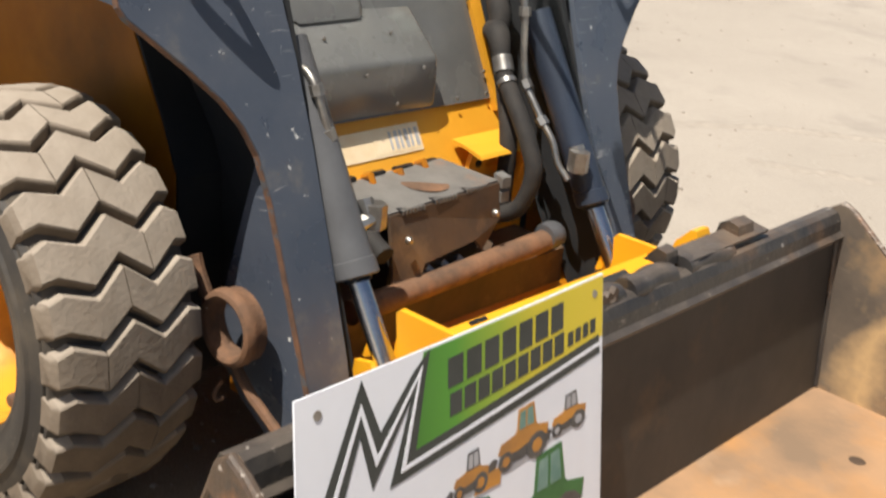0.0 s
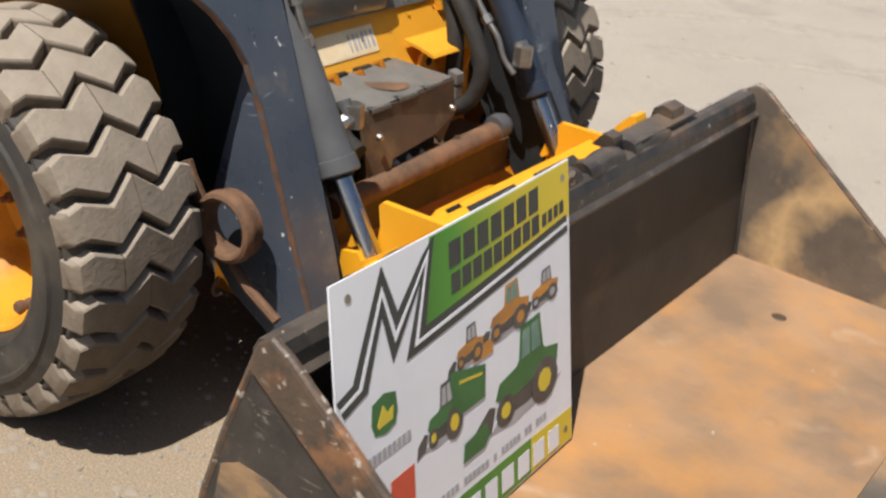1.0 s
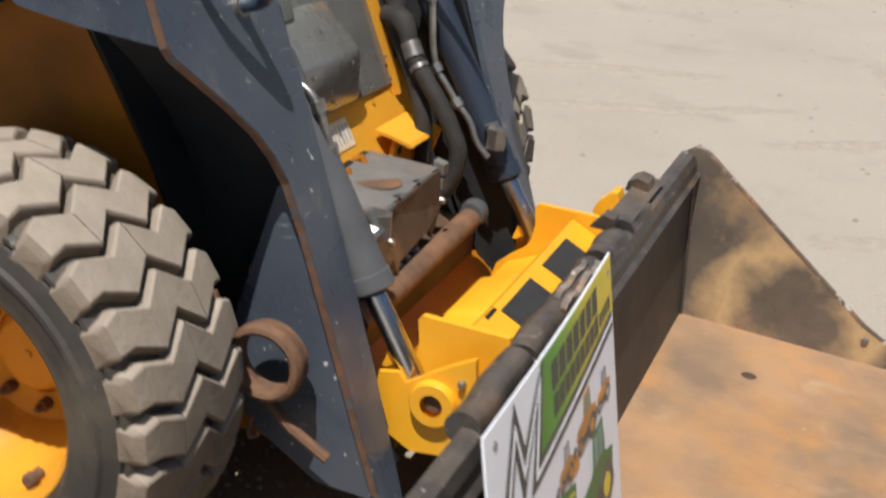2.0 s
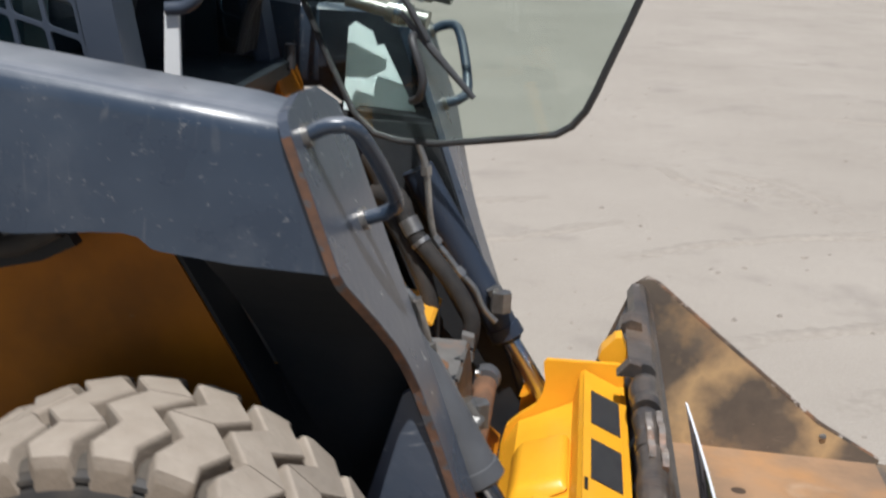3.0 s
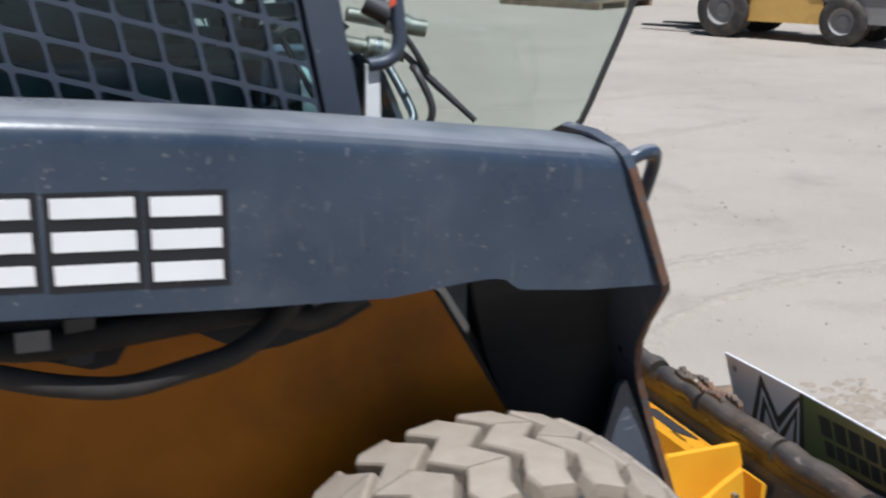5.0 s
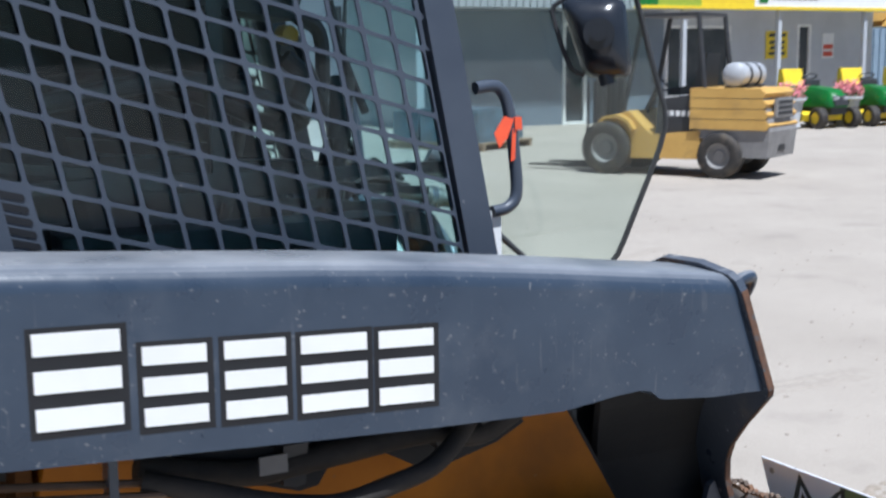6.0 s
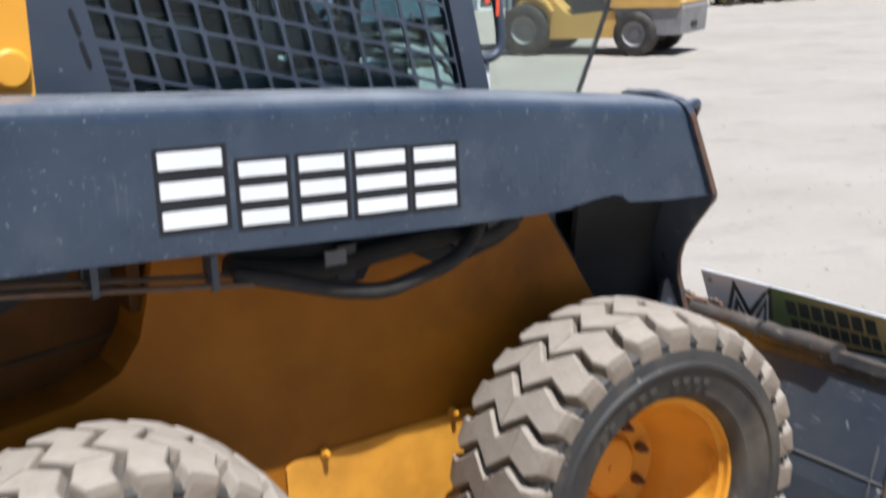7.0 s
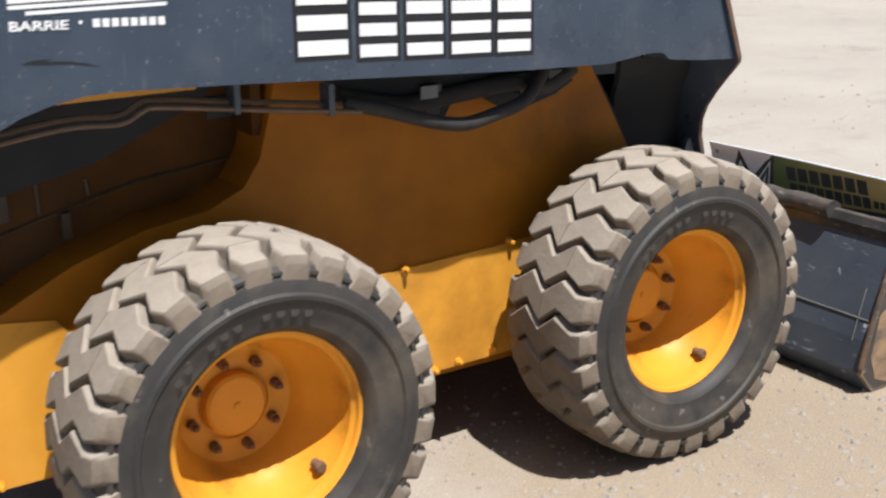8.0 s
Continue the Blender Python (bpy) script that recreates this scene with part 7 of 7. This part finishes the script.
tagged(cab_mower, "green riding mower with a white canopy roof", "mower", "mowers in a row")


def utility_vehicle():
    u = thing("utility_vehicle", "green utility vehicle with yellow seats and a roll frame", "utility vehicle")
    part("body", a_prism([(-1.3, 0.42), (1.25, 0.42), (1.35, 0.70), (1.05, 0.92), (0.45, 1.0), (0.40, 0.55), (-0.35, 0.55), (-0.38, 0.98), (-1.35, 1.0)], "y", -0.68, 0.68), MOWER_GREEN, u, bevel=0.03)
    for s in (-1, 1):
        small_wheel(u, 0.85, s * 0.62, 0.32, 0.26, MOWER_YELLOW, s)
        small_wheel(u, -0.85, s * 0.62, 0.32, 0.26, MOWER_YELLOW, s)
        part("roll_bar", a_tube([(0.60, s * 0.62, 0.95), (0.25, s * 0.60, 1.85), (-0.45, s * 0.60, 1.88), (-0.48, s * 0.62, 0.95)], 0.03, 8), PLASTIC, u, smooth=True)
        part("seat", a_prism([(-0.30, 0.62), (0.12, 0.60), (0.14, 0.74), (-0.18, 0.78), (-0.26, 1.22), (-0.36, 1.22)], "y", s * 0.08, s * 0.56), MOWER_YELLOW, u, bevel=0.03, smooth=True)
    return u


placed(utility_vehicle(), 28.6, 21.2, 250)


def clump(bm, c, r, count, size, flat=1.0):
    """Many small leaf quads round a centre."""
    for _ in range(count):
        d = Vector((random.gauss(0, 1), random.gauss(0, 1), random.gauss(0, 1) * flat)).normalized() * r * random.random() ** 0.4
        p = Vector(c) + d
        a = Vector((random.gauss(0, 1), random.gauss(0, 1), random.gauss(0, 1))).normalized()
        b = a.orthogonal().normalized()
        a, b = a * size * random.uniform(0.6, 1.3), b * size * random.uniform(0.5, 1.0)
        bm.faces.new([bm.verts.new(q) for q in (p - a, p + b * 0.8, p + a, p - b * 0.8)])


def planter():
    t = thing("flower_planter", "pale tub full of pink flowers", "planter", "flower tubs")
    part("tub", a_revolve([(0, 0.02), (0.22, 0.0), (0.25, 0.05), (0.20, 0.16), (0.30, 0.62), (0.36, 0.66), (0.36, 0.72), (0.30, 0.70), (0, 0.66)], 20, axis="z"), TUB, t, smooth=True)
    bm = bmesh.new()
    for k in range(9):
        a = 2 * math.pi * k / 9
        clump(bm, (0.22 * math.cos(a), 0.22 * math.sin(a), 0.80 + 0.08 * (k % 3)), 0.17, 60, 0.035)
    tagged(part("blossoms", bm, PINK, t), "pink blossoms", kind="stuff")
    bm = bmesh.new()
    clump(bm, (0, 0, 0.72), 0.34, 160, 0.045, 0.5)
    tagged(part("foliage", bm, LEAF, t), "green leaves", kind="stuff")
    return t


pl = placed(planter(), 19.05, 18.75, 0)
copy_thing(pl, pose(20.85, 18.75, 0, 0, 0, 70))

# shop building along the back of the yard
SY = 23.6
shop = thing("shop_building", "grey shop building with a striped fascia over the doors", "building", at=(20, SY, 0))
SO = Matrix.Translation((-20, -SY, 0))


def shop_part(name, bm, mat, label="", parent=None, **kw):
    ob = part(name, bm, mat, parent or shop, label, **kw)
    if parent is None:
        ob.matrix_basis = SO
    return ob


openings = [(15.95, 16.65, 0.0, 2.55), (19.2, 21.4, 0.6, 2.5), (23.84, 24.36, 0.0, 2.55)]
xs = [12.0] + [v for o in openings for v in o[:2]] + [26.6]
for i in range(0, len(xs) - 1, 2):
    shop_part("front_wall", a_box(xs[i], xs[i + 1], SY, SY + 0.2, 0, 3.6), SHOP_WALL, "pale grey front wall")
for x0, x1, z0, z1 in openings:
    shop_part("lintel_wall", a_box(x0, x1, SY, SY + 0.2, z1, 3.6), SHOP_WALL)
    if z0 > 0:
        shop_part("sill_wall", a_box(x0, x1, SY, SY + 0.2, 0, z0), SHOP_WALL)
shop_part("wainscot", a_box(12.0, 15.9, SY - 0.05, SY - 0.002, 0, 2.85), SHOP_BLUE, "slate blue lower siding", bevel=0.01)
shop_part("wainscot", a_box(16.7, 19.1, SY - 0.05, SY - 0.002, 0, 2.85), SHOP_BLUE, bevel=0.01)
shop_part("side_wall", a_box(26.6, 26.8, SY, SY + 9, 0, 3.6), SHOP_WALL)
shop_part("side_wall", a_box(11.8, 12.0, SY, SY + 9, 0, 3.6), SHOP_WALL)
shop_part("roof", a_prism([(SY - 0.5, 3.62), (SY + 9.3, 4.6), (SY + 9.3, 4.72), (SY - 0.5, 3.74)], "x", 11.6, 27.2), SHOP_METAL, "grey metal roof")
shop_part("back_wall", a_box(11.8, 26.8, SY + 9.0, SY + 9.2, 0, 4.5), SHOP_WALL)
for i, (x0, x1, z0, z1) in enumerate(openings):
    fr = bmesh.new()
    w = 0.07
    box(fr, x0, x0 + w, SY - 0.03, SY + 0.12, z0, z1)
    box(fr, x1 - w, x1, SY - 0.03, SY + 0.12, z0, z1)
    box(fr, x0 + w, x1 - w, SY - 0.03, SY + 0.12, z1 - w, z1)
    box(fr, x0 + w, x1 - w, SY - 0.03, SY + 0.12, z0, z0 + w)
    win = shop_part("door" if z0 == 0 else "window", fr, WHITE, "white framed glazing")
    shop_part("pane", a_box(x0 + w, x1 - w, SY + 0.04, SY + 0.06, z0 + w, z1 - w), DARK_GLASS, parent=win, warp=False)
# ribbed upper siding at the left end, set forward on a porch added to shade the wall
for k in range(28):
    x = 12.0 + k * 0.195
    shop_part("siding_rib", a_box(x, x + 0.11, SY - 1.06, SY - 1.002, 2.88, 3.6), SHOP_METAL, bevel=0.01)
shop_part("porch_front", a_box(12.0, 17.4, SY - 1.0, SY - 0.94, 2.88, 3.6), SHOP_METAL)
shop_part("porch_soffit", a_box(12.0, 17.4, SY - 0.94, SY - 0.07, 2.88, 2.93), SHOP_METAL)
# fascia: green, yellow and white lengths
fas = [(17.4, 18.2, MOWER_GREEN), (18.2, 19.6, SIGN_LIME), (19.6, 21.4, MOWER_YELLOW), (21.4, 26.6, WHITE), (26.6, 28.2, MOWER_YELLOW), (28.2, 28.9, MOWER_GREEN)]
for x0, x1, mt in fas:
    shop_part("fascia_panel", a_box(x0, x1, SY - 0.95, SY - 0.80, 2.98, 3.52), mt, bevel=0.006)
shop_part("fascia_trim", a_box(17.4, 28.9, SY - 0.98, SY - 0.79, 2.90, 2.98), MOWER_YELLOW, bevel=0.01)
shop_part("fascia_cap", a_prism([(SY - 1.05, 3.54), (SY + 0.1, 3.54), (SY + 0.1, 3.70), (SY - 1.05, 3.62)], "x", 17.2, 29.1), SHOP_METAL, bevel=0.01)
shop_part("soffit", a_box(17.4, 28.9, SY - 0.80, SY, 2.92, 2.96), SHOP_WALL)
shop_part("fascia_emblem", a_box(21.55, 21.85, SY - 0.965, SY - 0.952, 3.08, 3.42), MOWER_GREEN, bevel=0.003)
for k in range(9):
    shop_part("fascia_bar", a_box(22.0 + 0.19 * k, 22.14 + 0.19 * k, SY - 0.962, SY - 0.951, 3.17, 3.33), INK)
for x in (19.15, 22.4, 25.6):
    shop_part("canopy_post", a_box(x - 0.06, x + 0.06, SY - 0.86, SY - 0.74, 0, 2.92), SHOP_WALL, bevel=0.01)
poster = shop_part("notice_board", a_box(22.68, 23.48, SY - 0.03, SY - 0.006, 1.60, 2.36), MOWER_YELLOW, "yellow notice with dark rows")
for k, (w, z) in enumerate(((0.62, 2.25), (0.55, 2.05), (0.50, 1.90), (0.60, 1.74))):
    shop_part("notice_bar", a_box(23.08 - w / 2, 23.08 + w / 2, SY - 0.036, SY - 0.031, z - 0.045, z + 0.045), INK, parent=poster, warp=False)
red = shop_part("red_notice", a_box(24.80, 25.24, SY - 0.03, SY - 0.006, 1.60, 2.30), WHITE, "white and red safety notice")
for z in (1.72, 1.92):
    shop_part("notice_bar", a_box(24.84, 25.20, SY - 0.036, SY - 0.031, z - 0.07, z + 0.07), SIGN_RED, parent=red, warp=False)
shop_part("wall_lamp", a_tube([(13.2, SY - 0.02, 3.2), (13.2, SY - 0.22, 3.22), (13.2, SY - 0.30, 3.10)], 0.05, 10), CAR_WHITE, smooth=True)

# blue-grey ribbed container fence and a yellow machine behind it
cont = thing("shipping_container", "faded blue ribbed shipping container beside the shop", "container", at=(33, 25.0, 0))
ob = part("container_body", a_box(27.3, 40.0, 25.1, 27.4, 0.12, 2.5), CONTAINER_BLUE, cont, bevel=0.02)
ob.matrix_basis = Matrix.Translation((-33, -25.0, 0))
for k in range(46):
    ob = part("container_rib", a_box(27.35 + k * 0.275, 27.49 + k * 0.275, 25.05, 25.099, 0.15, 2.46), CONTAINER_BLUE if k % 7 else CAR_WHITE, cont, bevel=0.01)
    ob.matrix_basis = Matrix.Translation((-33, -25.0, 0))
ob = part("container_sill", a_box(27.3, 40.0, 25.06, 27.44, 0.0, 0.118), GREY_DARK, cont)
ob.matrix_basis = Matrix.Translation((-33, -25.0, 0))
boom = thing("yellow_loader", "yellow tractor loader parked behind the container", "loader", at=(31, 30, 0))
for nm, bm, mt in (("boom", a_prism([(-3.0, 2.6), (3.0, 2.9), (3.4, 3.3), (3.0, 3.35), (-3.0, 3.0)], "y", -0.2, 0.2), FK_YELLOW),
                   ("bucket", a_prism([(3.0, 2.7), (3.9, 2.8), (3.6, 3.7), (3.4, 3.3)], "y", -0.8, 0.8), FK_YELLOW),
                   ("body", a_box(-3.0, 0.5, -0.7, 0.7, 0.6, 2.6), FK_YELLOW)):
    part(nm, bm, mt, boom, bevel=0.04)
for x in (-2.2, 0.0):
    for s in (-1, 1):
        small_wheel(boom, x, s * 0.8, 0.6, 0.4, FK_YELLOW, s)

# pallet of wrapped goods across the yard
pal = thing("goods_pallet", "dark wrapped goods on a wooden pallet", "pallet", at=(10.0, 18.2, 0))
for k in range(7):
    part("deck_board", a_box(-0.95, 0.95, -1.1 + k * 0.33, -0.88 + k * 0.33, 0.12, 0.15), WOOD, pal)
for x in (-0.9, -0.04, 0.82):
    part("runner", a_box(x, x + 0.09, -1.1, 1.12, 0.0, 0.12), WOOD, pal)
for x0, x1, y0, y1, h in ((-0.9, 0.1, -1.0, 0.3, 0.62), (0.15, 0.9, -0.9, 0.6, 0.45), (-0.8, 0.5, 0.4, 1.0, 0.55)):
    part("wrapped_pack", a_box(x0, x1, y0, y1, 0.151, 0.15 + h), WRAP, pal, bevel=0.05)
pal.rotation_euler = (0, 0, 0.5)


def tree(x, y, h, seed):
    random.seed(seed)
    t = thing("tree", "broad green tree behind the yard", "tree", "trees behind the yard", at=(x, y, 0))
    bm = a_tube([(0, 0, -0.1), (0.05, 0, h * 0.2), (0.1, 0.05, h * 0.45), (0.05, 0.1, h * 0.7)], [0.30, 0.24, 0.17, 0.07], 10, smooth=0)
    limbs = []
    for k in range(9):
        a = 2 * math.pi * k / 9 + random.uniform(-0.3, 0.3)
        z0 = h * random.uniform(0.28, 0.6)
        e = Vector((math.cos(a), math.sin(a), 0)) * h * random.uniform(0.18, 0.3) + Vector((0, 0, z0 + h * random.uniform(0.12, 0.28)))
        tube(bm, [(0.06, 0.04, z0), e * 0.5 + Vector((0, 0, z0 * 0.5 + 0.1)), e], [0.09, 0.06, 0.025], 6)
        limbs.append(e)
    part("trunk", bm, BARK, t, smooth=True)
    bm = bmesh.new()
    for e in limbs + [Vector((0, 0, h * 0.85)), Vector((0.4, 0.3, h * 0.72))]:
        for _ in range(5):
            c = e + Vector((random.gauss(0, 1), random.gauss(0, 1), random.gauss(0, 0.7))) * h * 0.07
            clump(bm, c, h * 0.085, 150, 0.13)
    tagged(part("crown", bm, LEAF, t), "leafy green crown", kind="stuff")
    return t


for i, (x, y, h) in enumerate(((31.5, 36.0, 8.5), (36.5, 34.0, 9.0), (41.0, 33.0, 8.0), (27.0, 39.0, 9.5), (46.0, 31.0, 8.5))):
    tree(x, y, h, 30 + i)
random.seed(7)

# loose stones and churned wheel marks on the yard
bm = bmesh.new()
for k in range(5200):
    if k < 3600:
        x, y = random.uniform(-2.6, 2.2), random.uniform(-1.9, 0.2)
    else:
        x, y = random.uniform(-3.0, 7.0), random.uniform(0.4, 9.0)
    r = random.choice((0.003, 0.004, 0.005, 0.006, 0.008, 0.012)) * random.uniform(0.7, 1.2)
    a = random.uniform(0, 6.28)
    n = 5
    ringv = [bm.verts.new((x + r * random.uniform(0.8, 1.25) * math.cos(a + 2 * math.pi * i / n), y + r * random.uniform(0.8, 1.25) * math.sin(a + 2 * math.pi * i / n), r * 0.05)) for i in range(n)]
    topv = [bm.verts.new((v.co.x * 0.45 + x * 0.55, v.co.y * 0.45 + y * 0.55, r * random.uniform(0.5, 0.8))) for v in ringv]
    bm.faces.new(topv)
    for i in range(n):
        bm.faces.new((ringv[i], ringv[(i + 1) % n], topv[(i + 1) % n], topv[i]))
STONE = material("pale_gravel_stone", (0.36, 0.315, 0.265), (0.23, 0.20, 0.168), rough=0.9, scale=30, bump=0.1)
gravel = part("loose_gravel", bm, STONE)
tagged(gravel, "small pale stones scattered over the yard", "gravel", kind="stuff")
bm = bmesh.new()
arcs = [((-0.9, 3.0), (-0.62, 3.4), (-0.2, 3.75), (0.4, 4.0)), ((-0.35, 2.85), (-0.05, 3.0), (0.35, 3.2), (0.8, 3.6)), ((1.2, 5.1), (1.32, 4.75), (1.5, 4.5), (1.75, 4.4)), ((1.5, 5.1), (1.75, 4.9), (2.0, 4.4), (2.1, 4.0)),
        ((0.9, 3.0), (1.4, 3.4), (2.1, 3.7), (3.0, 3.8)), ((2.4, 6.0), (3.2, 5.6), (4.2, 5.6), (5.4, 6.0)), ((1.2, 1.9), (1.7, 2.2), (2.4, 2.4), (3.2, 2.5)), ((1.6, 1.4), (2.1, 1.8), (2.8, 2.0), (3.6, 2.0)),
        ((2.0, 7.5), (3.4, 7.2), (5.0, 7.4), (6.8, 8.2))]
def rut(bm, arc, half, high):
    """A low ragged ridge pressed up along a wheel mark."""
    line = smooth_path([(x, y, 0) for x, y in arc], 16)
    rows = []
    for i, p in enumerate(line):
        d = (line[min(i + 1, len(line) - 1)] - line[max(i - 1, 0)]).normalized()
        side = Vector((-d.y, d.x, 0))
        fade = math.sin(math.pi * i / (len(line) - 1)) ** 0.6
        w, h = half * random.uniform(0.6, 1.3), high * fade * random.uniform(0.35, 1.2)
        shift = random.uniform(-0.015, 0.015)
        rows.append([bm.verts.new(p + side * (shift + w * a) + UP * (0.0004 + h * b)) for a, b in ((-1.0, 0.0), (-0.45, 0.7), (0.0, 1.0), (0.5, 0.55), (1.0, 0.0))])
    for a, b in zip(rows, rows[1:]):
        for k in range(4):
            bm.faces.new((a[k], a[k + 1], b[k + 1], b[k]))


for arc in arcs:
    rut(bm, arc, 0.055, 0.014)
    rut(bm, [(x + 0.13, y + 0.10) for x, y in arc[1:]], 0.04, 0.008)
for f in bm.faces:
    f.material_index = 1
# lumps of soil pushed up beside the bucket
for k in range(240):
    x, y = random.gauss(1.98, 0.22), random.gauss(0.66, 0.10)
    r = random.uniform(0.010, 0.034)
    turn = random.uniform(0, 6.28)
    rim_ = [bm.verts.new((x + r * random.uniform(0.8, 1.4) * math.cos(turn + 2 * math.pi * i / 6), y + r * random.uniform(0.6, 1.1) * math.sin(turn + 2 * math.pi * i / 6), 0.0004)) for i in range(6)]
    tip = bm.verts.new((x, y, r * random.uniform(0.25, 0.55)))
    for i in range(6):
        bm.faces.new((rim_[i], rim_[(i + 1) % 6], tip))
# crumbs of soil thrown beside the tyres
for k in range(420):
    x, y = random.uniform(-0.9, 1.5), random.uniform(-1.75, -0.92)
    r = random.uniform(0.006, 0.017)
    turn = random.uniform(0, 6.28)
    rim_ = [bm.verts.new((x + r * random.uniform(0.8, 1.4) * math.cos(turn + 2 * math.pi * i / 6), y + r * random.uniform(0.7, 1.1) * math.sin(turn + 2 * math.pi * i / 6), 0.0004)) for i in range(6)]
    tip = bm.verts.new((x, y, r * random.uniform(0.25, 0.5)))
    for i in range(6):
        bm.faces.new((rim_[i], rim_[(i + 1) % 6], tip))
SOIL = material("churned_soil", (0.315, 0.268, 0.216), (0.255, 0.215, 0.170), rough=0.95, scale=25, bump=0.2)
PACKED = material("packed_rut_sand", (0.362, 0.319, 0.270), (0.305, 0.267, 0.225), rough=0.95, scale=25, bump=0.2)
marks = part("churned_soil", bm, SOIL, smooth=True)
marks.data.materials.append(PACKED)
tagged(marks, "low churned ridges of soil along old wheel marks", "soil", kind="stuff")
